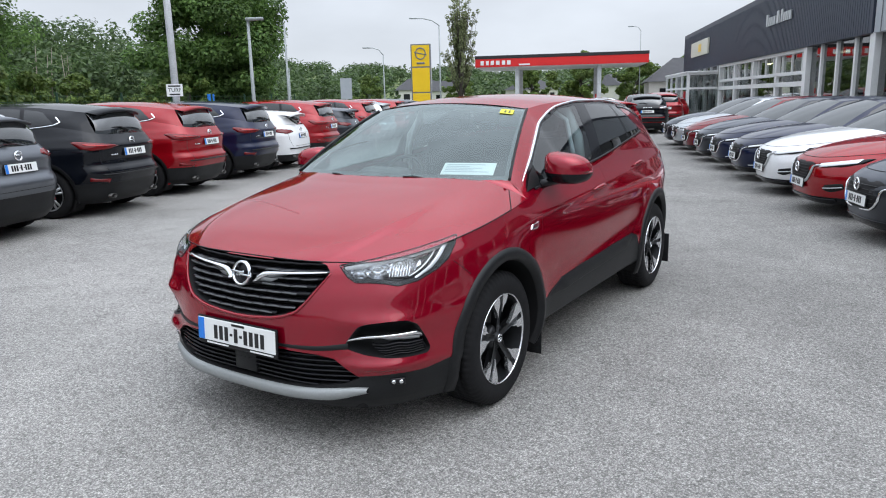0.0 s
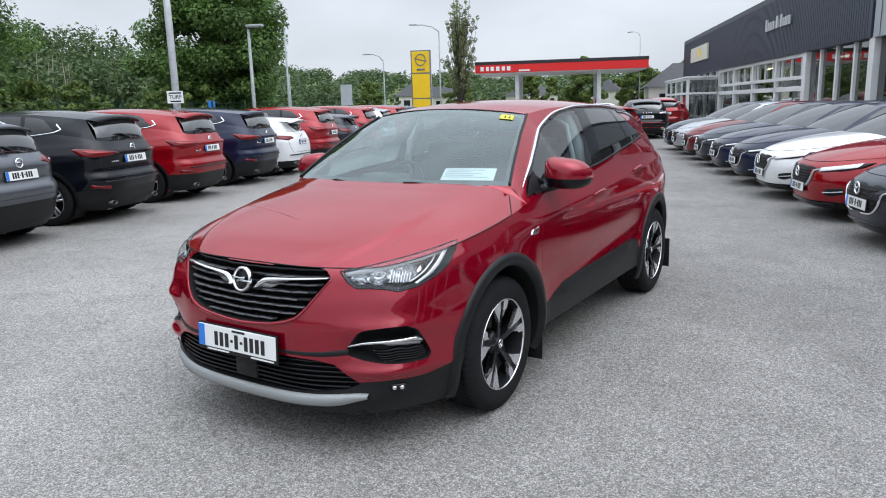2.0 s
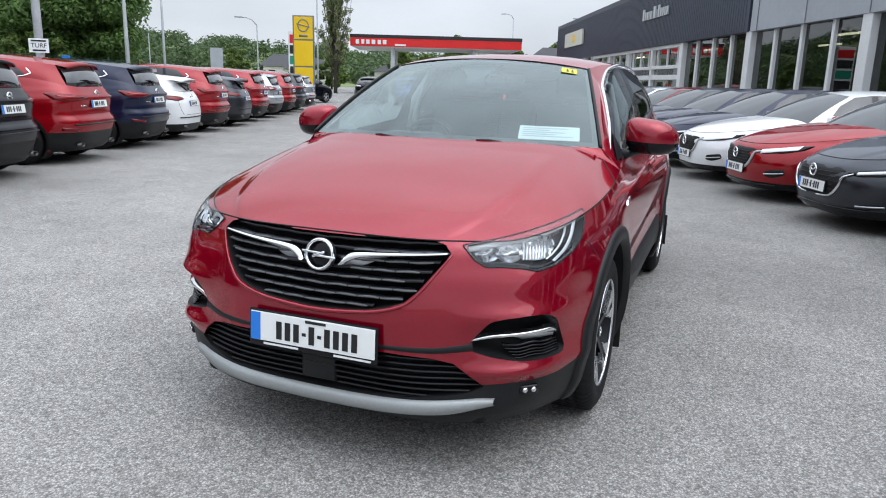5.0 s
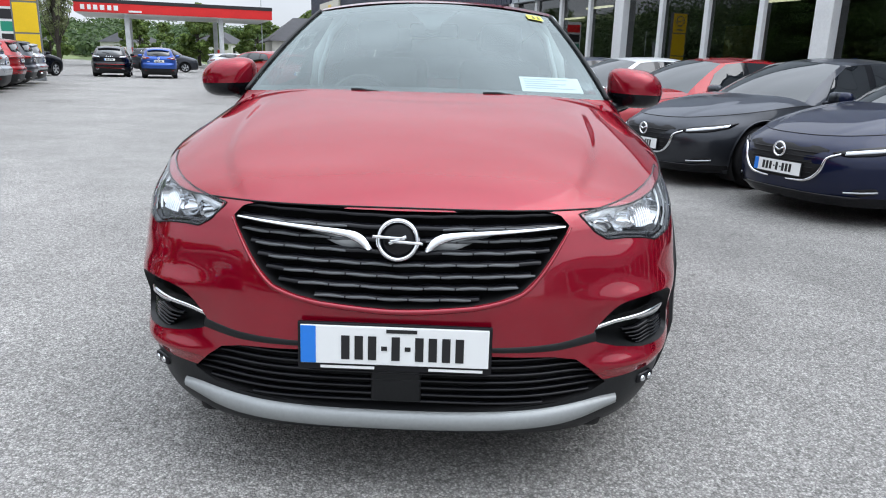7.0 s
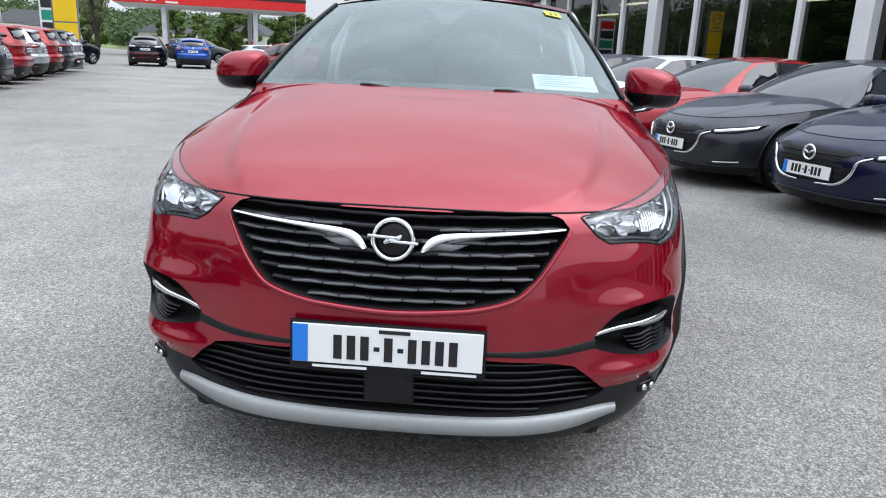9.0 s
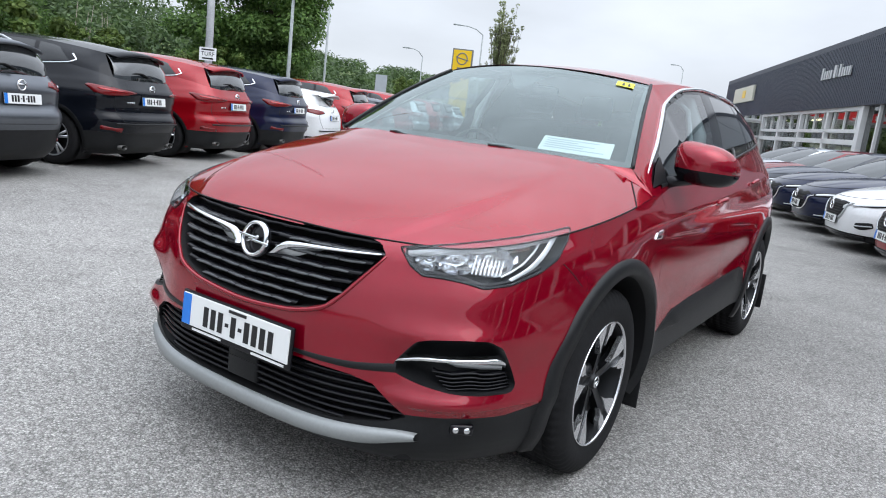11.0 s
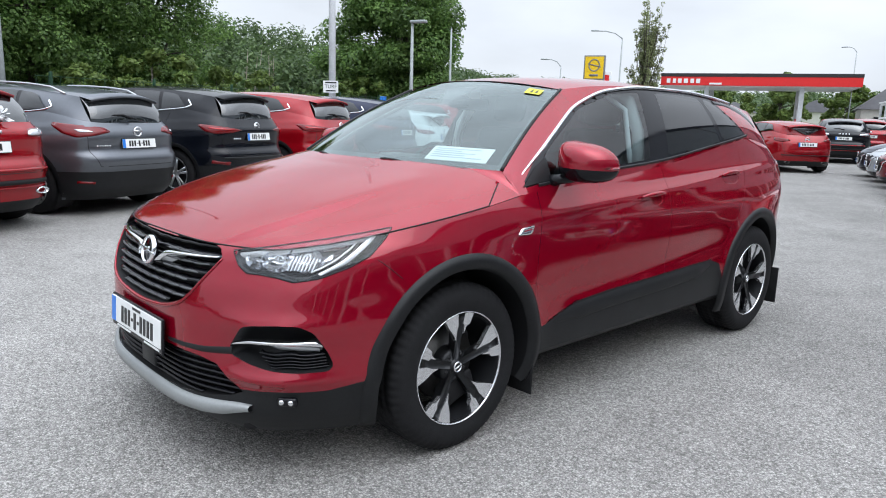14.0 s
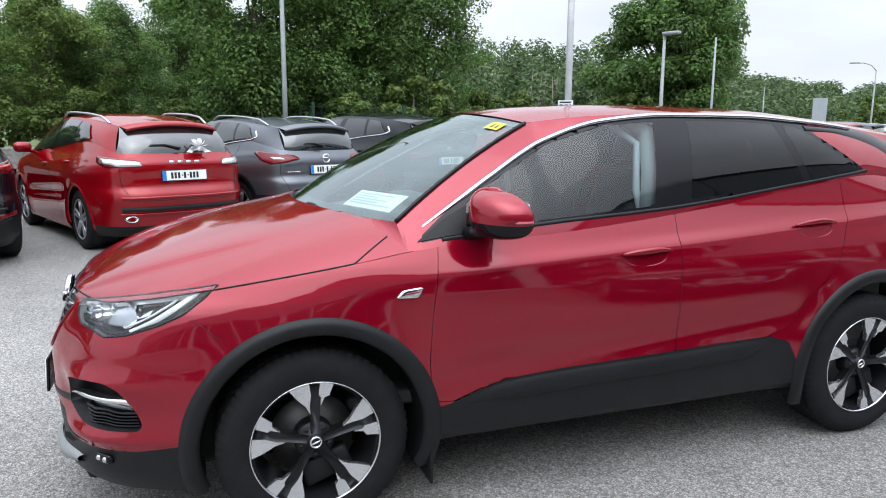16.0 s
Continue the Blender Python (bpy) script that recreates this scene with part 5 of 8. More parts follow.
    for i in range(41):
        t = -1 + i / 20
        rows[0].append(Vector((0.56 * t, 0.025 + 0.13 * t * t, 1.118 - 0.02 * t * t)))
        rows[1].append(Vector((0.56 * t, 0.085 + 0.13 * t * t, 1.146 - 0.02 * t * t)))
    grid(bm, rows)
    part("cowl_panel", bm, CLAD, car)
    # mud flaps
    for y, sx in ((0.435, 1), (0.435, -1), (3.085, 1), (3.085, -1)):
        bm = bmesh.new()
        box(bm, (0.845 * sx, y, 0.255), (0.17, 0.012, 0.25), 0.005, None)
        part("mud_flap", bm, RUBBER, car, "black rubber mud flap")
    # underside
    bm = bmesh.new()
    box(bm, (0, 1.3, 0.24), (1.25, 4.2, 0.08), 0.03)
    part("underbody", bm, DARK, car)

    # cabin
    bm = bmesh.new()
    rows = []
    for i in range(25):
        t = -1 + i / 12
        rows.append([Vector((0.70 * t, 0.16 + 0.24 * t * t, 1.09 - 0.04 * t * t)), Vector((0.70 * t, 0.45 + 0.1 * t * t, 1.11 - 0.03 * t * t)), Vector((0.70 * t, 0.70, 1.08 - 0.02 * t * t)), Vector((0.70 * t, 0.78, 0.98)), Vector((0.70 * t, 0.70, 0.60))])
    grid(bm, rows)
    box(bm, (-0.37, 0.74, 1.10), (0.34, 0.16, 0.07), 0.03)
    part("dashboard", bm, DASHM, car, "dark grey dashboard")
    bm = bmesh.new()
    box(bm, (0, 1.6, 0.42), (1.5, 2.9, 0.06), 0.02)
    for x in (-0.79, 0.79):
        box(bm, (x, 1.75, 0.70), (0.05, 2.2, 0.52), 0.02)
    part("cabin_floor", bm, DASHM, car)
    bm = bmesh.new()
    hm = Matrix.Translation((-0.37, 0.93, 1.035)) @ pose(0, 0, 0, -24, 0, 0)
    spin(bm, [(0.170, -0.012), (0.184, 0.0), (0.170, 0.012), (0.158, 0.0), (0.170, -0.012)], hm @ pose(0, 0, 0, 0, 0, 90), 40)
    box(bm, (0, 0, 0), (0.30, 0.03, 0.045), 0.01, hm)
    box(bm, (0, 0, 0), (0.12, 0.05, 0.11), 0.02, hm)
    box(bm, (0, 0, -0.08), (0.05, 0.03, 0.16), 0.01, hm)
    part("steering_wheel", bm, DASHM, car, "black steering wheel")
    for x, y in ((-0.37, 1.32), (0.37, 1.32), (-0.36, 2.25), (0.36, 2.25)):
        bm = bmesh.new()
        box(bm, (x, y - 0.1, 0.66), (0.50, 0.52, 0.16), 0.06)
        st = part("seat", bm, CLOTH, car, "dark cloth seat")
        bm = bmesh.new()
        box(bm, (0, 0, 0.31), (0.48, 0.14, 0.62), 0.06, Matrix.Translation((x, y + 0.16, 0.70)) @ pose(0, 0, 0, -18, 0, 0))
        part("backrest", bm, CLOTH, st)
        bm = bmesh.new()
        box(bm, (0, 0, 0.74), (0.25, 0.09, 0.18), 0.045, Matrix.Translation((x, y + 0.16, 0.70)) @ pose(0, 0, 0, -14, 0, 0))
        part("headrest", bm, CLOTH, st)
    for sx in (1, -1):
        bm = bmesh.new()
        tube(bm, [(0.73 * sx, 1.50, 1.10), (0.70 * sx, 1.52, 1.30), (0.60 * sx, 1.56, 1.47), (0.54 * sx, 1.50, 1.52)], 0.035, 8)
        part("pillar_lining", bm, LINING, car, "pale inner pillar lining")
        bm = bmesh.new()
        tube(bm, [(0.70 * sx, 1.50, 1.05), (0.68 * sx, 1.47, 1.22), (0.62 * sx, 1.50, 1.42), (0.53 * sx, 1.42, 1.50)], 0.016, 6)
        part("seat_belt", bm, WHITEPLATE, car, "pale seat belt strap")
    bm = bmesh.new()
    grid(bm, [[p + Vector((0, 0, -0.045)) for p in r] for r in s["roof"]])
    part("headlining", bm, LINING, car)
    bm = bmesh.new()
    box(bm, (0, 0.93, 1.425), (0.24, 0.025, 0.065), 0.012)
    mr = part("rear_view_mirror", bm, GLOSSB, car, "rear view mirror under a dark sensor housing")
    bm = bmesh.new()
    rows = [[Vector((-0.13, 0.845, 1.515)), Vector((0.13, 0.845, 1.515))], [Vector((-0.06, 0.76, 1.465)), Vector((0.06, 0.76, 1.465))], [Vector((-0.02, 0.71, 1.425)), Vector((0.02, 0.71, 1.425))]]
    grid(bm, rows)
    box(bm, (0, 0.82, 1.44), (0.09, 0.10, 0.07), 0.02)
    part("sensor_housing", bm, GLOSSB, mr)

    for yw in (0.0, 2.675):
        for sx in (1, -1):
            hero_wheel(car, Matrix.Translation((0.912 * sx, yw, 0.352)) @ pose(0, 0, 0, 0, 0, 0 if sx > 0 else 180), -0.01 + yw * 0.11)
    return car


LIPGREY = mat("silver_grey_skid_paint", (0.30, 0.315, 0.315), rough=0.42, metal=0.35, vary=0.05, scale=8)
GREYSATIN = mat("grey_grille_facet", (0.10, 0.105, 0.11), rough=0.5, metal=0.4)
YELLOW_ST = mat("yellow_sticker", (0.62, 0.60, 0.03), rough=0.4)
LAMPBACK = mat("dark_lamp_housing", (0.07, 0.072, 0.076), rough=0.25, metal=0.3)
LAMPWHITE = mat("frosted_light_guide", (0.80, 0.82, 0.84), rough=0.22, metal=0.25, coat=0.6)
LAMPFACET = mat("silver_lamp_facets", (0.66, 0.68, 0.71), rough=0.16, metal=0.9)
hero = hero_car()

# sale sheet lying on the dashboard behind the screen
bm = bmesh.new()
screen_rows = shell(HERO)["screen"]


def behind_screen(x, z, back=0.016):
    """Place just inside the windscreen."""
    line = [min(r, key=lambda p: abs(p.x - x)) for r in screen_rows]
    for p, q in zip(line, line[1:]):
        if p.z <= z <= q.z:
            break
    p = p.lerp(q, (z - p.z) / (q.z - p.z))
    return Vector((x, p.y + back, z - back))


vs = [behind_screen(x, z) for x, z in ((0.405, 1.182), (0.675, 1.174), (0.655, 1.232), (0.392, 1.238))]
grid(bm, [[Vector(vs[0]), Vector(vs[1])], [Vector(vs[3]), Vector(vs[2])]])
E2 = bmesh.ops.extrude_face_region(bm, geom=bm.faces[:])
for v in [g for g in E2["geom"] if isinstance(g, bmesh.types.BMVert)]:
    v.co.z += 0.003
sheet = tagged(mesh_ob("sale_sheet", bm, PAPER, smooth=False), "white printed paper sheet behind the windscreen on the dashboard", "paper")
GREYPRINT = mat("grey_print", (0.45, 0.48, 0.55), rough=0.7)
for k in range(5):
    bm = bmesh.new()
    f0, f1 = 0.18 + 0.15 * k, 0.25 + 0.15 * k
    A, B, C, Dq = (Vector(v) + Vector((0, 0, 0.0045)) for v in vs)
    l0, l1 = A.lerp(Dq, f0), A.lerp(Dq, f1)
    r0, r1 = B.lerp(C, f0), B.lerp(C, f1)
    e = (0.9, 0.6, 0.75, 0.5, 0.8)[k]
    grid(bm, [[l0.lerp(r0, 0.06), l0.lerp(r0, e)], [l1.lerp(r1, 0.06), l1.lerp(r1, e)]])
    part("print_line", bm, GREYPRINT, sheet)
# ---- parked cars: simpler bodies from the same kind of curves ----
D, N = Vector((-0.385, 0.923, 0)), Vector((0.923, 0.385, 0))
HEAD = math.degrees(math.atan2(D.y, D.x)) - 90


def lot(u, w, z=0.0):
    """Place in the car park: u metres along the rows, w metres towards the showroom."""
    return D * u + N * w + Vector((0, 0, z))


def scaled(c, **kw):
    """A copy of a body's curves, stretched to another car's size."""
    sx, sy, sz = kw["wide"] / c["wide"], kw["wheelbase"] / c["wheelbase"], kw["tall"] / 1.605
    o = dict(c, moulded=False)
    o["wide"], o["wheelbase"] = kw["wide"], kw["wheelbase"]
    o["half"] = [(z * sz, h * sx) for z, h in c["half"]]
    o["nose_n"] = [(z * sz, n) for z, n in c["nose_n"]]
    o["tail_n"] = [(z * sz, n) for z, n in c["tail_n"]]
    o["nose"] = [(z * sz, y * sy) for z, y in c["nose"]]
    o["tail"] = [(z * sz, y * sy) for z, y in c["tail"]]
    o["top"] = [(y * sy, z * sz) for y, z in c["top"]]
    o["roof_line"] = [(y * sy, z * sz) for y, z in c["roof_line"]]
    o["roof_half"] = [(b, h * sx) for b, h in c["roof_half"]]
    o["ya"], o["yb"], o["bonnet_x"], o["cowl_y"] = c["ya"] * sy, c["yb"] * sy, c["bonnet_x"] * sx, c["cowl_y"] * sy
    for k in ("screen_base", "screen_top"):
        e = c[k]
        o[k] = (e[0] * sx, e[1] * sy, e[2] * sy, e[3] * sz, e[4] * sz)
    o["roof_end"] = (c["roof_end"][0] * sy, c["roof_end"][1])
    o["belt_from"], o["belt_to"] = c["belt_from"] * sy, c["belt_to"] * sy
    o["hollow"], o["shoulder"] = (c["hollow"][0] * sz, c["hollow"][1]), (c["shoulder"][0] * sz, c["shoulder"][1])
    o["nu"], o["nv"] = 130, 24
    o["sz"], o["sy"], o["sx"] = sz, sy, sx
    o.update(kw.get("change", {}))
    return o


SALOON = dict(
    wide=0.92, wheelbase=2.75, ya=0.7, yb=1.9, z0=0.17, nu=130, nv=24,
    half=[(0.15, 0.84), (0.30, 0.90), (0.50, 0.918), (0.66, 0.92), (0.78, 0.905), (0.90, 0.86), (1.05, 0.80)],
    nose_n=[(0.2, 3.2), (0.5, 3.4), (0.65, 3.0), (0.78, 2.7), (1.0, 2.6)],
    tail_n=[(0.2, 4.0), (0.7, 3.6), (1.0, 3.0)],
    nose=[(0.15, -0.84), (0.24, -0.93), (0.45, -0.955), (0.60, -0.95), (0.68, -0.925), (0.74, -0.86), (0.80, -0.74)],
    tail=[(0.15, 3.60), (0.35, 3.78), (0.65, 3.82), (0.9, 3.78), (1.05, 3.70)],
    top=[(-0.95, 0.715), (-0.80, 0.73), (-0.45, 0.785), (0.0, 0.85), (0.5, 0.905), (1.2, 0.93), (2.2, 0.955), (2.9, 0.985), (3.3, 1.0), (3.8, 0.98)],
    hollow=(0.48, 0.03), shoulder=(0.76, 0.03),
    bonnet_x=0.56, cowl_y=0.62, cowl_sweep=0.34, cowl_crown=0.085, bonnet_bulge=0.03,
    bonnet_creases=[(0.55, 0.014, 0.10)],
    screen_base=(0.76, 0.28, 0.30, 0.99, -0.075), screen_top=(0.53, 1.22, 0.10, 1.395, -0.04),
    roof_end=(3.05, 0.10), roof_line=[(1.2, 1.393), (1.6, 1.44), (2.0, 1.452), (2.5, 1.42), (3.1, 1.32)],
    roof_half=[(0, 0.53), (0.3, 0.575), (0.6, 0.565), (1.0, 0.50)], roof_drop=[(0, -0.04), (0.3, -0.06), (1.0, -0.06)],
    belt_from=0.58, belt_to=3.45, sz=0.9, sy=1.03, sx=1.0)


def wrap_view(c, tail):
    """Surface addressed by the way round the body from its end's middle, and the height."""
    cache = {}

    def f(u, z, off):
        k = round(z, 3)
        if k not in cache:
            pts = plan_curve(c, z)
            if tail:
                pts = pts[::-1]
            d = np.concatenate([[0], np.cumsum(np.hypot(*np.diff(pts, axis=0).T))])
            cache[k] = (pts, d)
        pts, d = cache[k]
        s = abs(u)

        def at(s):
            return Vector((np.interp(s, d, pts[:, 0]), np.interp(s, d, pts[:, 1]), z))
        p, t = at(s), at(s + 0.01) - at(max(s - 0.01, 0))
        n = Vector((t.y, -t.x, 0)).normalized()
        if tail:
            n = -n
        if s < 0.005:
            n = Vector((0, 1 if tail else -1, 0))
        p = p + n * off
        return Vector((math.copysign(p.x, u), p.y, p.z))
    return dict(f=f, d=Vector((0, -1 if tail else 1, 0)), p=lambda q: (q.x, q.z))


def plain_wheel(parent, m, r, material, spokes=5):
    bm = bmesh.new()
    rim = r * 0.67
    spin(bm, [(rim, -0.01), (rim + 0.03, 0.004), (r - 0.03, 0.0), (r - 0.004, -0.02), (r, -0.06), (r, -0.17), (r - 0.03, -0.21), (rim, -0.2)], m, 36)
    w = part("wheel", bm, RUBBER, parent, "black tyre on an alloy rim")
    bm = bmesh.new()
    spin(bm, [(rim + 0.004, -0.002), (rim - 0.008, 0.003), (rim - 0.012, -0.02), (rim - 0.02, -0.09), (0.001, -0.09)], m, 36)
    part("rim", bm, ALLOYD, w)
    bm = bmesh.new()
    spin(bm, [(rim + 0.004, -0.002), (rim - 0.008, 0.004), (rim - 0.014, -0.006)], m, 36)
    spin(bm, [(0.001, -0.012), (0.045, -0.014), (0.055, -0.04)], m, 16)
    for k in range(spokes * 2):
        a = (k // 2) * math.tau / spokes + (0.16 if k % 2 else -0.16)
        q = m @ Matrix.Rotation(a, 4, 'X')
        vs = box(bm, (0, 0, 0), (0.018, 0.030, rim - 0.04), 0)
        for v in vs:
            v.co = q @ Matrix.Translation((-0.014, 0.006, rim / 2 + 0.015)) @ v.co
    part("spoke_set", bm, material, w, "silver alloy spokes")
    return w


def small_plate(parent, p, facing, tilt=0.0):
    """Plate at p; facing 1 looks to +y, -1 to -y."""
    m = Matrix.Translation(p) @ pose(0, 0, 0, 0, 0, 180 if facing > 0 else 0) @ pose(0, 0, 0, -tilt, 0, 0)
    bm = bmesh.new()
    box(bm, (0, 0.004, 0), (0.535, 0.010, 0.125), 0, m)
    q = part("number_plate", bm, INK, parent, "white number plate", smooth=False)
    bm = bmesh.new()
    box(bm, (0, -0.002, 0), (0.52, 0.006, 0.11), 0, m)
    part("sheet", bm, WHITEPLATE, q, smooth=False)
    bm = bmesh.new()
    box(bm, (-0.238, -0.0055, 0), (0.044, 0.003, 0.108), 0, m)
    part("band", bm, BLUEBAND, q, smooth=False)
    bm = bmesh.new()
    x = -0.15
    for k in range(9):
        if k in (3, 5):
            box(bm, (x, -0.0055, 0), (0.018, 0.003, 0.012), 0, m)
            x += 0.03
        else:
            box(bm, (x, -0.0055, 0), (0.026, 0.003, 0.07), 0, m)
            x += 0.04
    part("marking", bm, INK, q, smooth=False)


def stepped(poly, k=5):
    """An outline with its edges divided."""
    return [(a[0] + (b[0] - a[0]) * i / k, a[1] + (b[1] - a[1]) * i / k) for a, b in zip(poly, poly[1:] + poly[:1]) for i in range(k)]


def parked_car(name, label, c, paint_m, style, place, turn, tyre_r=0.34, group=""):
    """style: suv_rear, hatch_rear or front, with options in c."""
    car = thing(name, label, "car", group)
    s = shell(dict(c, nu=c["nu"] * 2, nv=c["nv"] * 3), 0.5)
    bvh = shell_bvh(s)
    sz, sy, sx0 = c["sz"], c["sy"], c["sx"]
    low = bm_of(s["low"])
    fv, tv = wrap_view(c, False), wrap_view(c, True)
    wb, W = c["wheelbase"], c["wide"]
    zc = tyre_r
    clad = style.get("clad", True)
    for yw in (0.0, wb):
        for view in (LEFT, RIGHT):
            R = tyre_r + 0.055
            cut(low, arc(yw, zc, R, -30, 210, 36) + [(yw - R * 0.8, 0.05), (yw + R * 0.8, 0.05)], view, bvh).free()
            rows = [[], [], []]
            for u, v in arc(yw, zc, 1, -12, 192, 30):
                dy, dz = u - yw, v - zc
                for row, (r, off) in zip(rows, ((R + (0.06 if clad else 0.014), -0.002), (R + 0.0, 0.012), (R - 0.012, -0.03))):
                    row.append(onto(bvh, view, yw + dy * r, max(zc + dz * r, c["z0"] + 0.02), off))
            ring = bmesh.new()
            grid(ring, rows)
            part("arch_trim", ring, CLAD if clad else paint_m, car)
        for sgn in (1, -1):
            plain_wheel(car, Matrix.Translation(((W - 0.025) * sgn, yw, tyre_r)) @ pose(0, 0, 0, 0, 0, 0 if sgn > 0 else 180), tyre_r, style.get("rim", SILVERW), style.get("spokes", 5))
            well = bmesh.new()
            pts = arc(yw, zc, tyre_r + 0.05, -40, 220, 20)
            grid(well, [[Vector((sgn * (W - 0.06), u, v)) for u, v in pts], [Vector((sgn * 0.6, u, v)) for u, v in pts], [Vector((sgn * 0.6, yw, zc))] * len(pts)])
            part("wheel_well", well, DARK, car)
    # sills, bumpers
    zs = style.get("sill", 0.40)
    sill = [(0.3, 0.02), (0.36, zs - 0.04), (0.6, zs), (wb - 0.6, zs + 0.02), (wb - 0.38, zs - 0.04), (wb - 0.3, 0.02)]
    if clad:
        for view in (LEFT, RIGHT):
            part("sill_trim", cut(low, sill, view, bvh), CLAD, car)
    zb = style.get("rear_clad", 0.52)
    part("rear_bumper_trim", cut_below(low, zb, lambda y: y > wb + tyre_r + 0.06), style.get("rear_clad_m", CLAD), car, "black lower rear bumper")
    if style.get("front"):
        zf = style["front"]["low"]
        part("front_bumper_trim", cut_below(low, zf, lambda y: y < -tyre_r - 0.06), GLOSSB, car)
    part("body", low, paint_m, car)
    part("roof", bm_of(s["roof"]), paint_m, car)
    if style.get("front"):
        bm = bmesh.new()
        edge = [r[0] for r in s["bonnet"]][::-1] + s["bonnet"][0][1:-1] + [r[-1] for r in s["bonnet"]]
        tube(bm, [p + Vector((0, 0, 0.001)) for p in edge], 0.004, 5)
        part("bonnet_gap", bm, DARK, car)
    part("bonnet", bm_of(s["bonnet"]), paint_m, car)
    part("windscreen", bm_of(s["screen"]), CABGLASS, car, "windscreen reflecting the sky")
    part("rear_window", bm_of(s["rear"]), REARGLASS, car, "dark rear window")
    tr = c.get("dlo")
    for view, rows in ((LEFT, s["flank"]), (RIGHT, mirror_rows(s["flank"]))):
        part("cabin_side", bm_of(rows), paint_m, car)
        for nm, outline in zip(("front_side_glass", "rear_side_glass", "quarter_glass"), tr):
            part(nm, patch(stepped(outline), view, bvh, 0.014, 7), DARKGLASS, car)
        e = 2 if len(tr[0]) == 7 else 1
        for quad in ([tr[0][e], tr[1][0], tr[1][-1], tr[0][e + 1]], [tr[1][1], tr[2][0], tr[2][-1], tr[1][2]]):
            part("door_pillar", patch(stepped(quad), view, bvh, 0.012, 4), GLOSSB, car, "black door pillar")
        if style.get("chrome"):
            bm = bmesh.new()
            strip(bm, densify(c["chrome"], 24), view, bvh, 0.022, 0.012, 0.008)
            part("window_trim", bm, CHROME, car, "bright window trim")
        if style.get("rails"):
            bm = bmesh.new()
            pts = []
            rr = [r[-1 if view is LEFT else 0] for r in s["roof"]]
            n = len(rr)
            for i in range(3, n - 2):
                t = (i - 3) / (n - 6)
                pts.append(rr[i] + Vector((0, 0, 0.055 * min(1, 8 * t, 8 * (1 - t)) + 0.005)))
            tube(bm, pts, 0.014, 6)
            part("roof_rail", bm, SATIN, car, "silver roof rail")
    # mirrors
    for sgn in (1, -1):
        bm = bmesh.new()
        y0 = c["screen_base"][1] + c["screen_base"][2] + 0.28
        zt = spline(c["top"], y0) + 0.09 * sz
        box(bm, ((W + 0.07) * sgn, y0, zt), (0.22, 0.13, 0.14), 0.05)
        tube(bm, [((W - 0.10) * sgn, y0 - 0.04, zt - 0.07), ((W + 0.02) * sgn, y0, zt - 0.04)], 0.025, 6)
        part("door_mirror", bm, style.get("mirror", paint_m), car)
    # shut lines
    for view in (LEFT, RIGHT):
        for ln in c["doors"]:
            bm = bmesh.new()
            strip(bm, densify(ln, 12), view, bvh, 0.007, 0.0015, 0.004)
            part("door_gap", bm, DARK, car)
        for hy, hz in c["handles"]:
            bm = bmesh.new()
            tube(bm, [onto(bvh, view, hy - 0.11 + 0.22 * i / 6, hz, 0.006 + 0.016 * math.sin(math.pi * i / 6)) for i in range(7)], 0.013, 6)
            part("door_handle", bm, paint_m, car)
    bm = bmesh.new()
    box(bm, (0, (wb) / 2, 0.22), (1.2, wb + 1.2, 0.06), 0.02)
    part("underbody", bm, DARK, car)

    yr = lambda z: spline(c["tail"], z)
    yf = lambda z: spline(c["nose"], z)
    rear = style.get("rear")
    if rear:
        for lamps in rear["lamps"]:
            for sgn in (1, -1):
                pol = [(u * sgn, z) for u, z in lamps[0]]
                part("tail_lamp", patch(rounded(pol, 3, 0.2), tv, None, lamps[2], 4, 0.006, 0.02), lamps[1], car, "red tail lamp" if lamps[1] is LAMPRED else "clear lamp section")
        small_plate(car, Vector((0, yr(rear["plate"]) + 0.018, rear["plate"])), 1, rear.get("tilt", 6))
        if rear["badge"]:
            bm = bmesh.new()
            spin(bm, [(0.046, 0.0), (0.050, 0.01), (0.060, 0.01), (0.064, 0.0)], Matrix.Translation((0, yr(rear["badge"]) + 0.008, rear["badge"])) @ pose(0, 0, 0, 0, 0, 90), 24)
            if rear.get("wing", True):
                box(bm, (0, yr(rear["badge"]) + 0.014, rear["badge"] + 0.008), (0.10, 0.006, 0.014), 0)
            part("tail_badge", bm, CHROME, car, "round chrome badge")
        if rear.get("letters"):
            bm = bmesh.new()
            lx, lz, n, gap, hh = rear["letters"]
            for k in range(n):
                x = lx + k * gap
                box(bm, (x, tv["f"](x, lz, 0.004).y, lz), (gap * 0.55, 0.006, hh), 0)
            part("tail_marking", bm, CHROME, car)
        for refl in rear.get("reflectors", []):
            for sgn in (1, -1):
                part("reflector", patch([(u * sgn, z) for u, z in refl], tv, None, 0.012, 2, 0.0, 0.01), LAMPRED, car, "low red reflector")
        for x in rear.get("exhaust", []):
            for sgn in (1, -1):
                bm = bmesh.new()
                ax = pose(0, 0, 0, 0, 0, 90)
                q = tv["f"](x, rear["ex_z"], 0.045)
                spin(bm, [(0.030, -0.06), (0.036, 0.012), (0.044, 0.014), (0.046, -0.05)], Matrix.Translation((q.x * sgn, q.y, q.z)) @ Matrix.Diagonal((1.5, 1, 0.8, 1)) @ ax, 20)
                part("exhaust_tip", bm, CHROME if rear["ex_z"] > 0.4 else DISC, car, "bright steel exhaust tip")
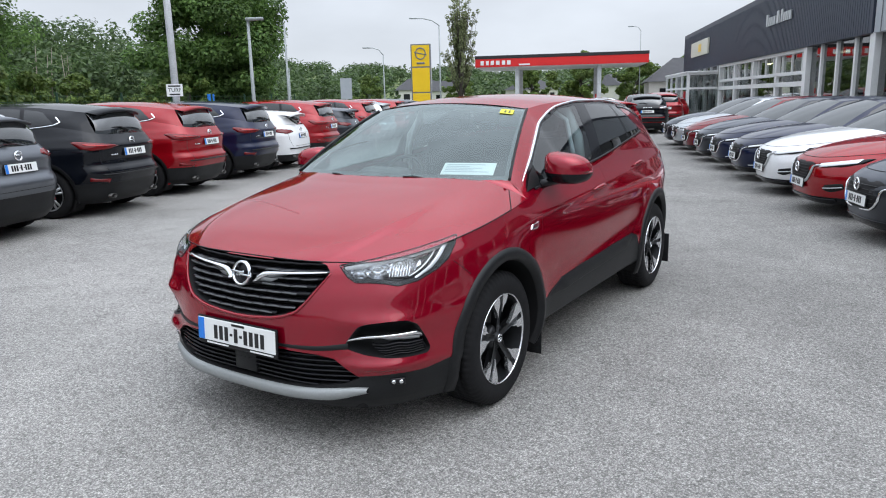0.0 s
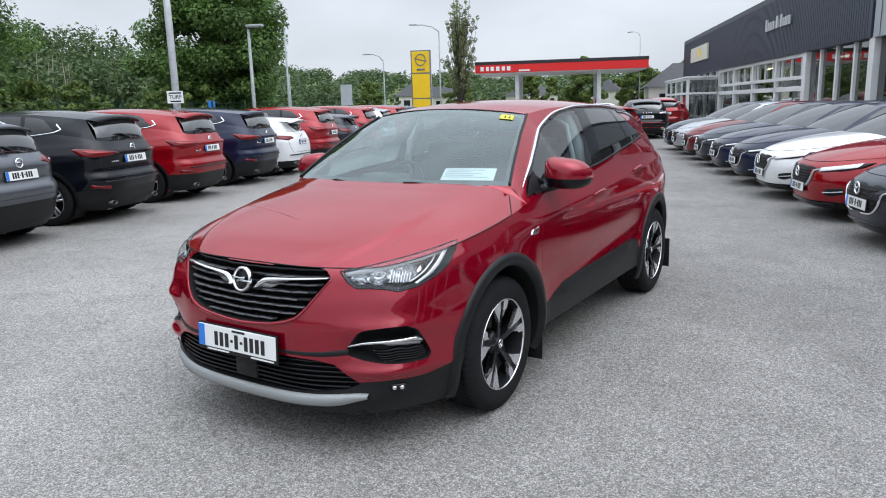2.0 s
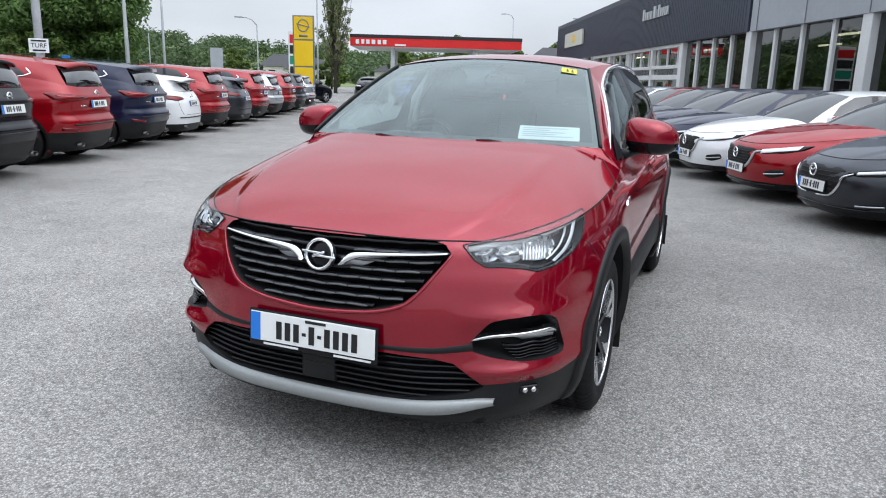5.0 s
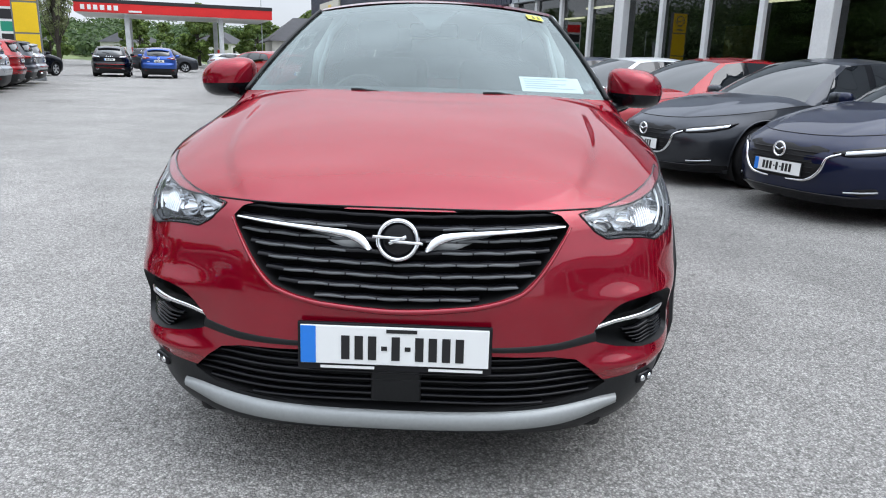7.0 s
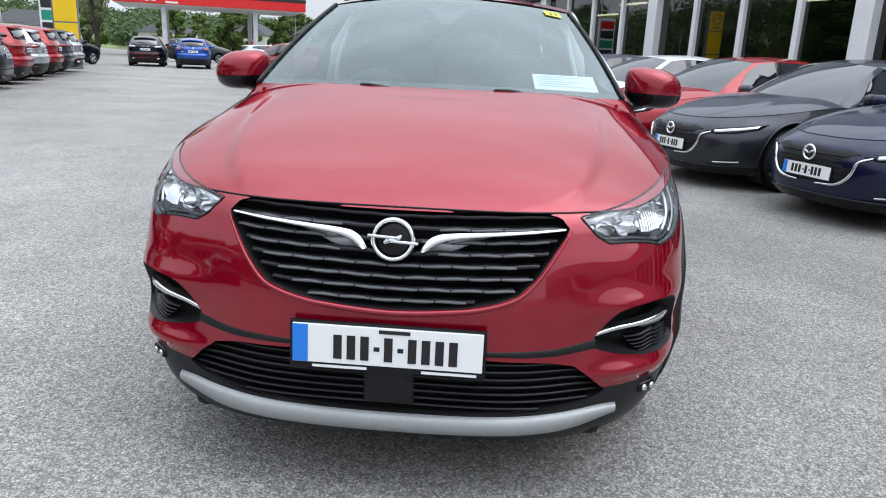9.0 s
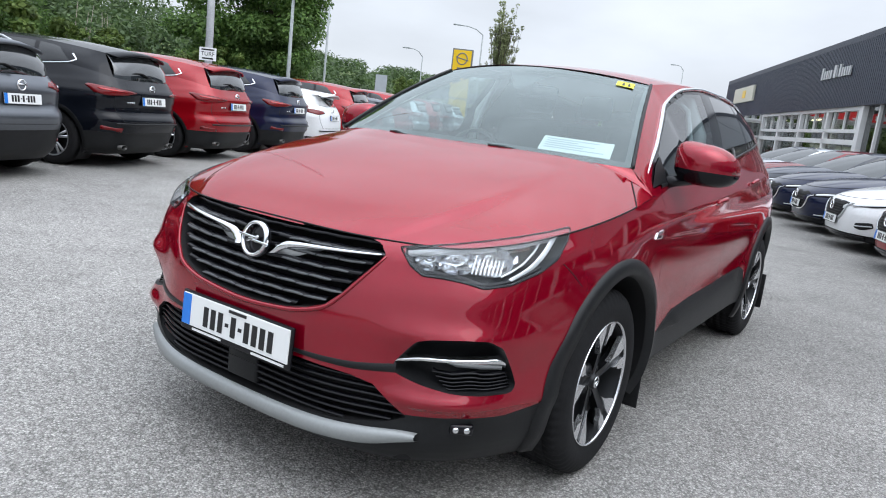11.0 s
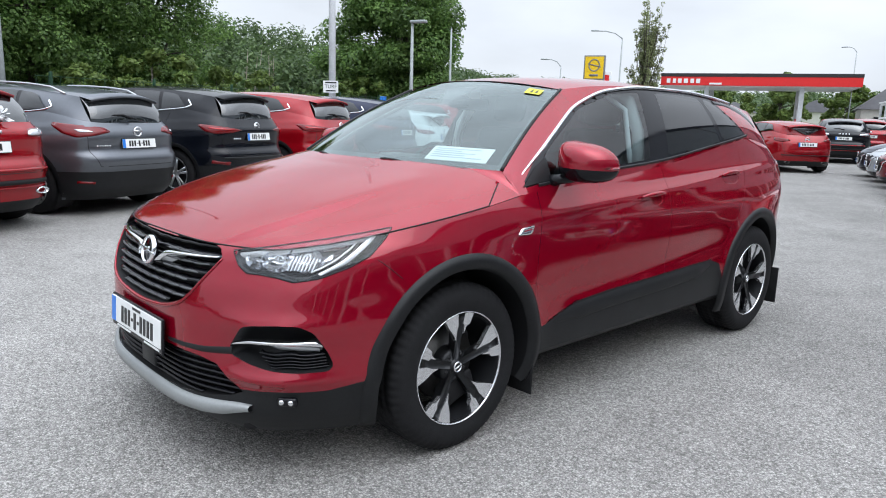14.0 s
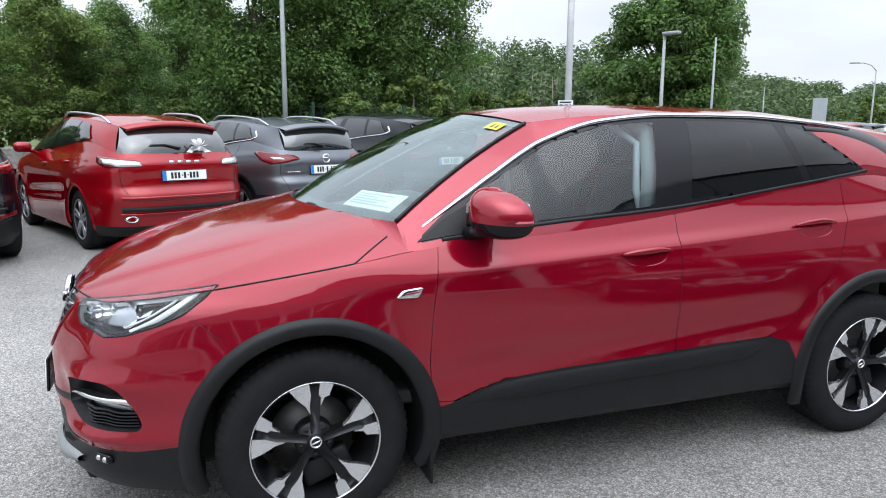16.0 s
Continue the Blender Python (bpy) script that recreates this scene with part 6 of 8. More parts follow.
        for zz, dz, mt in rear.get("bands", []):
            bm = bmesh.new()
            pts = [tv["f"](-0.78 * W + 1.56 * W * i / 30, zz, 0.0) for i in range(31)]
            grid(bm, [[p + Vector((0, 0.002, dz)) for p in pts], [p + Vector((0, 0.026, dz * 0.5)) for p in pts], [p + Vector((0, 0.022, -dz * 0.6)) for p in pts], [p + Vector((0, 0.0, -dz)) for p in pts]])
            part("bumper_band", bm, mt, car)
        # hatch outline, spoiler, wiper
        bm = bmesh.new()
        e = s["roof"][-1]
        ln = [p + Vector((0, 0.0, 0.004)) for p in e]
        out = [p + Vector((-p.x * 0.04, 0.17, -0.035)) for p in e]
        und = [p + Vector((-p.x * 0.04, 0.15, -0.060)) for p in e]
        bk = [p + Vector((0, 0.02, -0.05)) for p in e]
        grid(bm, [ln, out, und, bk])
        part("roof_spoiler", bm, paint_m, car, "roof spoiler over the rear window")
        bm = bmesh.new()
        r0 = s["rear"][int(len(s["rear"]) * 0.30)]
        n = len(r0)
        o = Vector((0, 0.02, 0.008))
        tube(bm, [s["rear"][1][n // 2] + o, r0[n // 2 + n // 7] + o, r0[n // 2 + n // 4] + o], [0.016, 0.010, 0.007], 6)
        part("rear_wiper", bm, DARK, car)
        for sgn in (1, -1):
            bm = bmesh.new()
            hl = [(0.70 * W / 0.92 * sgn, c["gate_z"][1]), (0.69 * W / 0.92 * sgn, (c["gate_z"][0] + c["gate_z"][1]) / 2), (0.60 * W / 0.92 * sgn, c["gate_z"][0])]
            strip(bm, densify(hl, 10), tv, None, 0.008, 0.002, 0.004)
            part("hatch_gap", bm, DARK, car)
        bm = bmesh.new()
        strip(bm, [(-0.60 * W / 0.92 + i * 0.12 * W / 0.92, c["gate_z"][0]) for i in range(11)], tv, None, 0.008, 0.002, 0.004)
        part("hatch_gap", bm, DARK, car)
    fr = style.get("front")
    if fr:
        g = fr["grille"]
        part("grille", patch(sym(g), fv, None, 0.006, 4, 0.0, 0.01), DARK, car, "dark mesh grille")
        for k in range(6):
            bm = bmesh.new()
            z = min(q[1] for q in g) + 0.03 + k * (max(q[1] for q in g) - min(q[1] for q in g) - 0.04) / 6
            xs = [abs(q[0]) for q in g if abs(q[1] - z) < 0.09]
            hw = max(xs) * 0.82 if xs else 0.3
            strip(bm, [(-hw + 2 * hw * i / 12, z) for i in range(13)], fv, None, 0.007, 0.012, 0.006)
            part("grille_bar", bm, CLAD, car)
        for sgn in (1, -1):
            bm = bmesh.new()
            ln = densify([(u * sgn, z) for u, z in fr["trim"]], 24)
            strip(bm, ln, fv, None, [0.016 + fr.get("trim_w", 0.024) * math.sin(math.pi * i / 23) for i in range(24)], 0.018, 0.012)
            part("grille_trim", bm, fr.get("trim_m", SATIN), car, "silver grille surround")
            part("headlight", patch(rounded([(u * sgn, z) for u, z in fr["lamp"]], 3, 0.2), fv, None, 0.010, 4, 0.004, 0.015), GLOSSB, car, "slim dark headlight")
            bm = bmesh.new()
            strip(bm, densify([(u * sgn, z) for u, z in fr["lamp_in"]], 12), fv, None, fr.get("lamp_w", 0.028), 0.020, 0.004)
            part("lamp_unit", bm, LAMPCLEAR, car, "clear lamp unit")
            part("bumper_duct", patch(rounded([(u * sgn, z) for u, z in fr["duct"]], 3, 0.25), fv, None, 0.006, 3, 0.0, 0.01), DARK, car)
            bm = bmesh.new()
            strip(bm, densify([(u * sgn, z) for u, z in fr["blade"]], 10), fv, None, 0.016, 0.016, 0.01)
            part("bumper_blade", bm, fr.get("blade_m", SATIN), car)
        small_plate(car, Vector((0, yf(fr["plate"]) - 0.022, fr["plate"])), -1, 3)
        bm = bmesh.new()
        q = Vector((0, yf(fr["badge"]) - 0.03, fr["badge"]))
        spin(bm, [(0.052, 0.0), (0.056, 0.01), (0.066, 0.01), (0.070, 0.0)], Matrix.Translation(q) @ pose(0, 0, 0, 0, 0, -90), 28)
        box(bm, (0, 0, 0), (0.06, 0.008, 0.012), 0, Matrix.Translation(q + Vector((-0.024, -0.006, 0.004))) @ pose(0, 0, 0, 0, 30, 0))
        box(bm, (0, 0, 0), (0.06, 0.008, 0.012), 0, Matrix.Translation(q + Vector((0.024, -0.006, 0.004))) @ pose(0, 0, 0, 0, -30, 0))
        part("badge", bm, CHROME, car, "round chrome badge")
        bm = bmesh.new()
        strip(bm, [(-0.72 + 1.44 * i / 20, fr["splitter"]) for i in range(21)], fv, None, 0.035, 0.018, 0.02)
        part("splitter", bm, fr.get("split_m", GLOSSB), car)
    car.matrix_world = Matrix.Translation(place) @ pose(0, 0, 0, 0, 0, turn)
    return car


def suv_windows(c):
    a, b = c["sy"], c["sz"]
    S2 = lambda pts: [(y * a, z * b) for y, z in pts]
    c["dlo"] = [S2([(0.62, 1.10), (0.9, 1.125), (1.47, 1.168), (1.55, 1.505), (1.312, 1.495), (1.025, 1.415), (0.78, 1.285)]),
                S2([(1.62, 1.180), (2.31, 1.245), (2.23, 1.50), (2.05, 1.512), (1.70, 1.515)]),
                S2([(2.36, 1.254), (2.80, 1.30), (2.60, 1.45), (2.50, 1.475), (2.30, 1.498)])]
    c["chrome"] = S2([(0.60, 1.085), (0.9, 1.112), (1.57, 1.157), (2.32, 1.236), (2.80, 1.287), (2.88, 1.32), (2.80, 1.39)])
    c["doors"] = [S2([(0.48, 1.05), (0.44, 0.8), (0.46, 0.5)]), S2([(1.58, 1.13), (1.55, 0.9), (1.56, 0.55)]), S2([(2.52, 1.2), (2.44, 0.95), (2.28, 0.72)])]
    c["handles"] = [(1.36 * a, 0.97 * b), (2.28 * a, 1.02 * b)]
    c["gate_z"] = (0.62 * b, 1.05 * b)
    return c


CX = suv_windows(scaled(HERO, wide=0.92, wheelbase=2.70, tall=1.68, change={}))
CX["tail"] = [(0.18, 3.36), (0.30, 3.49), (0.46, 3.545), (0.54, 3.585), (0.64, 3.61), (0.70, 3.60), (0.75, 3.555), (0.84, 3.545), (0.95, 3.56), (1.04, 3.565), (1.09, 3.53), (1.2, 3.46), (1.36, 3.36)]
KU = suv_windows(scaled(HERO, wide=0.94, wheelbase=2.71, tall=1.62))
KU["tail"] = [(0.18, 3.46), (0.32, 3.61), (0.45, 3.64), (0.56, 3.685), (0.66, 3.71), (0.72, 3.69), (0.77, 3.645), (0.86, 3.635), (0.98, 3.645), (1.05, 3.64), (1.10, 3.59), (1.2, 3.51), (1.36, 3.38)]
QA = suv_windows(scaled(HERO, wide=0.90, wheelbase=2.646, tall=1.60))
QA["tail"] = [(0.18, 3.32), (0.32, 3.46), (0.46, 3.50), (0.58, 3.545), (0.68, 3.565), (0.74, 3.55), (0.79, 3.495), (0.86, 3.485), (0.96, 3.495), (1.03, 3.48), (1.08, 3.44), (1.15, 3.38), (1.3, 3.28)]
HA = suv_windows(scaled(HERO, wide=0.90, wheelbase=2.70, tall=1.45))
HA["tail"] = [(0.16, 3.36), (0.35, 3.46), (0.60, 3.49), (0.80, 3.46), (0.95, 3.40), (1.2, 3.24)]


def saloon_windows(c):
    c["dlo"] = [[(0.86, 0.955), (1.55, 0.985), (1.62, 1.365), (1.38, 1.335), (1.12, 1.20)],
                [(1.66, 0.990), (2.40, 1.015), (2.50, 1.27), (2.2, 1.35), (1.72, 1.37)],
                [(2.46, 1.02), (2.90, 1.05), (2.74, 1.20), (2.56, 1.26)]]
    c["chrome"] = [(0.84, 0.94), (1.5, 0.965), (2.4, 0.998), (2.95, 1.035)]
    c["doors"] = [[(0.72, 0.92), (0.68, 0.7), (0.72, 0.35)], [(1.64, 0.95), (1.60, 0.7), (1.60, 0.35)], [(2.62, 0.98), (2.50, 0.75), (2.36, 0.55)]]
    c["handles"] = [(1.42, 0.83), (2.32, 0.855)]
    c["gate_z"] = (0.65, 0.95)
    return c


M6 = saloon_windows(dict(SALOON))
M3 = saloon_windows(dict(SALOON))
M3["wide"], M3["half"] = 0.90, [(z, h * 0.978) for z, h in SALOON["half"]]
M3["nose"] = [(0.15, -0.82), (0.24, -0.90), (0.42, -0.935), (0.56, -0.935), (0.66, -0.90), (0.72, -0.83), (0.80, -0.70)]

CX_REAR = dict(lamps=[([(0.36, 1.030), (0.48, 1.055), (0.70, 1.085), (0.98, 1.112), (1.04, 1.09), (0.96, 1.005), (0.80, 0.975), (0.56, 0.990)], LAMPRED, 0.010),
                      ([(0.52, 1.035), (0.70, 1.058), (0.90, 1.075), (0.88, 1.050), (0.70, 1.035)], LAMPCLEARRED, 0.018)],
               plate=0.93, badge=1.085, letters=(0.40, 0.90, 4, 0.035, 0.022), reflectors=[[(0.60, 0.50), (0.88, 0.535), (0.88, 0.585), (0.60, 0.56)]],
               exhaust=[0.52], ex_z=0.30, bands=[(0.62, 0.012, CLAD)])
KU_REAR = dict(lamps=[([(0.46, 1.02), (0.50, 1.08), (0.80, 1.11), (1.02, 1.125), (1.05, 1.05), (0.88, 1.0), (0.60, 1.0)], LAMPRED, 0.010),
                      ([(0.47, 1.015), (0.50, 1.072), (0.78, 1.092), (0.96, 1.100), (0.95, 1.052), (0.72, 1.010)], LAMPCLEAR, 0.020)],
               plate=0.90, badge=None, letters=(-0.16, 1.055, 4, 0.10, 0.030), exhaust=[0.60], ex_z=0.42,
               bands=[(0.66, 0.018, RED_B), (0.53, 0.028, DARK), (0.47, 0.014, RED_B)])
QA_REAR = dict(lamps=[([(0.40, 1.03), (0.46, 1.085), (0.75, 1.112), (1.02, 1.135), (1.08, 1.10), (0.98, 1.010), (0.80, 0.960), (0.60, 0.985)], LAMPRED, 0.010),
                      ([(0.60, 1.03), (0.66, 1.055), (0.80, 1.06), (0.76, 1.025)], LAMPCLEAR, 0.020)],
               plate=0.885, badge=1.03, wing=True, letters=(0.42, 0.86, 6, 0.030, 0.016), reflectors=[[(0.62, 0.40), (0.82, 0.41), (0.82, 0.44), (0.62, 0.43)]])
HA_REAR = dict(lamps=[([(0.46, 0.90), (0.52, 0.95), (0.75, 0.975), (0.92, 0.98), (0.94, 0.90), (0.70, 0.86)], LAMPRED, 0.010)],
               plate=0.80, badge=0.94, exhaust=[0.50], ex_z=0.30, bands=[(0.5, 0.012, DARK)])
M6_FRONT = dict(low=0.26, plate=0.41, badge=0.60, splitter=0.225,
                grille=[(0, 0.685), (0.30, 0.685), (0.40, 0.672), (0.385, 0.56), (0.31, 0.46), (0.24, 0.435), (0, 0.43)],
                trim=[(0.0, 0.428), (0.22, 0.432), (0.31, 0.462), (0.38, 0.55), (0.41, 0.64), (0.52, 0.662)],
                lamp=[(0.42, 0.665), (0.60, 0.70), (0.82, 0.735), (1.02, 0.76), (0.98, 0.70), (0.80, 0.655), (0.55, 0.630)],
                lamp_in=[(0.50, 0.655), (0.68, 0.685), (0.90, 0.725)], lamp_w=0.052,
                duct=[(0.62, 0.42), (0.84, 0.45), (0.86, 0.38), (0.70, 0.33), (0.60, 0.35)], blade=[(0.60, 0.375), (0.72, 0.385), (0.84, 0.40)])
M3_FRONT = dict(M6_FRONT, plate=0.45, badge=0.605, trim_m=CHROME, trim_w=0.010,
                grille=[(0, 0.665), (0.34, 0.665), (0.44, 0.640), (0.42, 0.50), (0.33, 0.39), (0.24, 0.365), (0, 0.36)],
                trim=[(0.10, 0.352), (0.26, 0.362), (0.34, 0.39), (0.42, 0.48), (0.45, 0.575), (0.54, 0.620)],
                lamp=[(0.46, 0.622), (0.62, 0.668), (0.85, 0.702), (1.04, 0.722), (1.0, 0.662), (0.80, 0.618), (0.60, 0.600)],
                lamp_in=[(0.57, 0.626), (0.70, 0.646), (0.84, 0.664), (0.96, 0.688)], lamp_w=0.030,
                duct=[(0.66, 0.33), (0.86, 0.35), (0.86, 0.30), (0.70, 0.27)], blade=[(0.60, 0.30), (0.72, 0.305), (0.86, 0.315)], splitter=0.25)
SUV_FRONT = dict(M6_FRONT, low=0.34, plate=0.52, badge=0.80, splitter=0.30,
                 grille=[(0, 0.86), (0.34, 0.86), (0.44, 0.84), (0.42, 0.72), (0.33, 0.60), (0, 0.57)],
                 trim=[(0.0, 0.565), (0.22, 0.57), (0.33, 0.60), (0.43, 0.71), (0.46, 0.80), (0.58, 0.83)],
                 lamp=[(0.48, 0.83), (0.66, 0.87), (0.90, 0.90), (1.0, 0.90), (0.94, 0.84), (0.60, 0.80)], lamp_in=[(0.56, 0.825), (0.72, 0.85), (0.88, 0.87)],
                 duct=[(0.64, 0.52), (0.84, 0.55), (0.86, 0.46), (0.66, 0.44)], blade=[(0.62, 0.49), (0.74, 0.495), (0.86, 0.50)])

CX_STYLE = dict(rear=CX_REAR, chrome=True, rear_clad=0.50, sill=0.44)
ROW_TURN = HEAD - 90


def in_left_row(u, c, w=-5.35, skew=0.0):
    """Tail towards the lane: where the front axle stands."""
    t = ROW_TURN + skew
    tail = max(y for _, y in c["tail"])
    m = pose(0, 0, 0, 0, 0, t)
    return lot(u, w) - (m @ Vector((0, tail, 0))), t


def in_right_row(u, c, w=4.2, skew=0.0):
    t = ROW_TURN + skew
    nose = min(y for _, y in c["nose"])
    m = pose(0, 0, 0, 0, 0, t)
    return lot(u, w) - (m @ Vector((0, nose, 0))), t


DEEPRED = paint("deep_red_paint", (0.13, 0.002, 0.008), 0.4, 0.4, 0.0, 1.5)
LG, RG = "cars parked along the fence", "cars parked before the showroom"
for u, nm, label, c, pm, st in (
        (-0.75, "suv", "black SUV parked tail-out beside the red one", CX, BLACKP, CX_STYLE),
        (1.73, "suv", "red SUV with a white ribbon bow on its tail", KU, RED_B, dict(rear=KU_REAR, rails=True, clad=False, rear_clad=0.33, sill=0.3)),
        (3.80, "suv", "dark grey SUV with silver roof rails, parked tail-out", QA, GREYP, dict(rear=QA_REAR, rails=True, chrome=True, rear_clad=0.55, sill=0.40)),
        (6.12, "suv", "black SUV with red tail lamps, parked tail-out", CX, BLACKP, CX_STYLE),
        (8.55, "suv", "bright red SUV with black lower trim, parked tail-out", CX, RED_B, CX_STYLE),
        (11.15, "suv", "navy blue SUV with black lower trim, parked tail-out", CX, NAVY, CX_STYLE),
        (13.2, "hatchback", "white hatchback with red tail lamps, parked tail-out", HA, WHITEP, dict(rear=HA_REAR, clad=False, rear_clad=0.36)),
        (15.7, "suv", "bright red SUV with black lower trim, parked tail-out", CX, RED_B, CX_STYLE),
        (18.0, "hatchback", "dark grey hatchback parked tail-out", HA, DGREYP, dict(rear=HA_REAR, clad=False, rear_clad=0.36)),
        (20.4, "suv", "red SUV parked tail-out further down the row", CX, RED_B, CX_STYLE),
        (22.8, "suv", "silver SUV parked tail-out further down the row", QA, SILVERP, dict(rear=QA_REAR, rails=True)),
        (25.2, "suv", "red SUV parked tail-out further down the row", CX, RED_B, CX_STYLE),
        (27.6, "suv", "dark grey SUV parked tail-out far down the row", CX, DGREYP, CX_STYLE),
        (30.0, "suv", "silver SUV parked tail-out at the row's end", KU, SILVERP, dict(rear=KU_REAR, rails=True))):
    at, turn = in_left_row(u, c, -5.2 if c is KU and u < 3 else -5.35)
    parked_car(nm, label, c, pm, st, at, turn, 0.36 if c is not HA else 0.33, LG)

for u, nm, label, c, pm, st in (
        (2.25, "saloon", "dark navy hatchback saloon facing the lane", M3, NAVY, dict(front=M3_FRONT, clad=False)),
        (4.25, "saloon", "dark grey saloon facing the lane", M3, DGREYP, dict(front=M3_FRONT, clad=False)),
        (6.25, "saloon", "red saloon with a silver grille surround", M6, RED_B, dict(front=M6_FRONT, clad=False)),
        (8.25, "saloon", "white saloon with a silver grille surround", M6, WHITEP, dict(front=M6_FRONT, clad=False)),
        (10.15, "saloon", "black-navy saloon facing the lane", M3, NAVY, dict(front=M3_FRONT, clad=False)),
        (12.05, "saloon", "blue saloon facing the lane", M3, NAVY, dict(front=M3_FRONT, clad=False)),
        (14.0, "saloon", "dark grey saloon facing the lane", M3, DGREYP, dict(front=M3_FRONT, clad=False)),
        (15.95, "saloon", "dark red saloon facing the lane", M3, DEEPRED, dict(front=M3_FRONT, clad=False)),
        (17.9, "saloon", "pale grey saloon facing the lane", M3, SILVERP, dict(front=M3_FRONT, clad=False)),
        (19.85, "saloon", "dark green-grey saloon facing the lane", M3, DGREYP, dict(front=M3_FRONT, clad=False))):
    at, turn = in_right_row(u, c)
    parked_car(nm, label, c, pm, st, at, turn, 0.345 if c in (M3, M6) else 0.36, RG)

# cars standing tail-on down the lane
for p, nm, label, c, pm, st in (
        ((-6.15, 26.0), "suv", "black SUV standing tail-on in the lane", KU, BLACKP, dict(rear=KU_REAR, clad=False)),
        ((-6.9, 31.4), "suv", "dark red SUV standing tail-on in the lane", CX, RED_B, CX_STYLE),
        ((-7.6, 35.5), "hatchback", "red hatchback standing tail-on in the lane", HA, RED_B, dict(rear=HA_REAR, clad=False)),
        ((-18.7, 35.2), "suv", "black SUV standing tail-on near the filling station", KU, BLACKP, dict(rear=KU_REAR, clad=False)),
        ((-15.9, 34.8), "suv", "bright blue SUV standing tail-on near the filling station", QA, BLUEP, dict(rear=QA_REAR))):
    turn = HEAD + 180
    tail = max(y for _, y in c["tail"])
    at = Vector((p[0], p[1], 0)) - pose(0, 0, 0, 0, 0, turn) @ Vector((0, tail, 0))
    parked_car(nm, label, c, pm, st, at, turn, 0.36 if c is not HA else 0.33)
for p, turn, nm, label, c, pm, st in (
        ((-7.38, 21.56), HEAD + 180 + 24, "hatchback", "red hatchback with a dark rear window, standing askew in the lane", HA, RED_B, dict(rear=HA_REAR, clad=False, rear_clad=0.34)),
        ((-22.3, 35.0), HEAD + 150, "suv", "black four-wheel-drive car beside the filling station", QA, BLACKP, dict(rear=QA_REAR)),
        ((-12.5, 47.0), HEAD + 175, "hatchback", "white hatchback standing far down the lane", HA, WHITEP, dict(rear=HA_REAR, clad=False)),
        ((-20.5, 50.0), HEAD + 90, "suv", "dark SUV crossing by the filling station", CX, DGREYP, CX_STYLE),
        ((-16.0, 52.5), HEAD + 95, "hatchback", "silver hatchback by the filling station", HA, SILVERP, dict(rear=HA_REAR, clad=False))):
    parked_car(nm, label, c, pm, st, Vector((p[0], p[1], 0)), turn, 0.34)
# ---- ground ----
bm = bmesh.new()
bmesh.ops.create_grid(bm, x_segments=40, y_segments=40, size=1500)
tagged(mesh_ob("ground", bm, GRASS), "green rough grass land to the horizon", "ground", kind="structure")
bm = bmesh.new()
ring = [lot(-70, -13.2), lot(-70, 12.0), lot(60, 12.0), lot(66, 40), lot(120, 40), lot(120, -45), lot(40, -45), lot(34, -13.2)]
f = bm.faces.new([bm.verts.new(p + Vector((0, 0, 0.0))) for p in ring])
bmesh.ops.triangulate(bm, faces=bm.faces[:])
for v in bm.verts:
    v.co.z = 0.0
pave = tagged(mesh_ob("pavement", bm, ASPHALT, smooth=False), "worn grey asphalt of the car park", "pavement", kind="structure")
bpy.data.objects["ground"].location.z = -0.03
# road behind the fence
bm = bmesh.new()
for u0, u1, w0, w1, z in ((-70, 130, -22.6, -13.25, -0.012),):
    bm.faces.new([bm.verts.new(lot(u, w, z)) for u, w in ((u0, w0), (u0, w1), (u1, w1), (u1, w0))])
tagged(mesh_ob("road", bm, ASPHALT, smooth=False), "grey asphalt road behind the fence", "road", kind="structure")

# ---- boundary wall, kerb and mesh fence ----
STONE = mat("grey_block_wall", (0.27, 0.26, 0.235), rough=0.9, vary=0.35, scale=1.2, bump=0.5, bscale=25)
bm = bmesh.new()
M = Matrix.Translation(lot(0, 0)) @ pose(0, 0, 0, 0, 0, HEAD)
box(bm, (-12.6, -10, 0.06), (0.16, 100, 0.12), 0.02, M)
tagged(mesh_ob("kerb", bm, STONE, smooth=False), "low grey concrete kerb", "kerb", kind="structure")
bm = bmesh.new()
box(bm, (-23.6, -18, 0.34), (0.3, 74, 0.68), 0.03, M)
tagged(mesh_ob("boundary_wall", bm, STONE, smooth=False), "low grey stone boundary wall", "wall", kind="structure")
FENCE = mat("dark_green_fence_steel", (0.012, 0.05, 0.025), rough=0.5, vary=0.15)
fence = thing("fence", "dark green steel mesh fence behind the parked cars", "fence")
bm = bmesh.new()
for k in range(88):
    y = 8 + k * 0.30
    box(bm, (-13.0, y, 1.0), (0.007, 0.007, 1.9), 0, M)
for k in range(12):
    box(bm, (-13.0, 21, 0.12 + k * 0.165), (0.010, 26, 0.010), 0, M)
part("mesh", bm, FENCE, fence, "thin green wire mesh", smooth=False)["kind"] = "stuff"
for k in range(9):
    bm = bmesh.new()
    box(bm, (-13.05, 8.4 + k * 3.0, 1.02), (0.06, 0.06, 2.04), 0.008, M)
    part("post", bm, FENCE, fence, smooth=False)

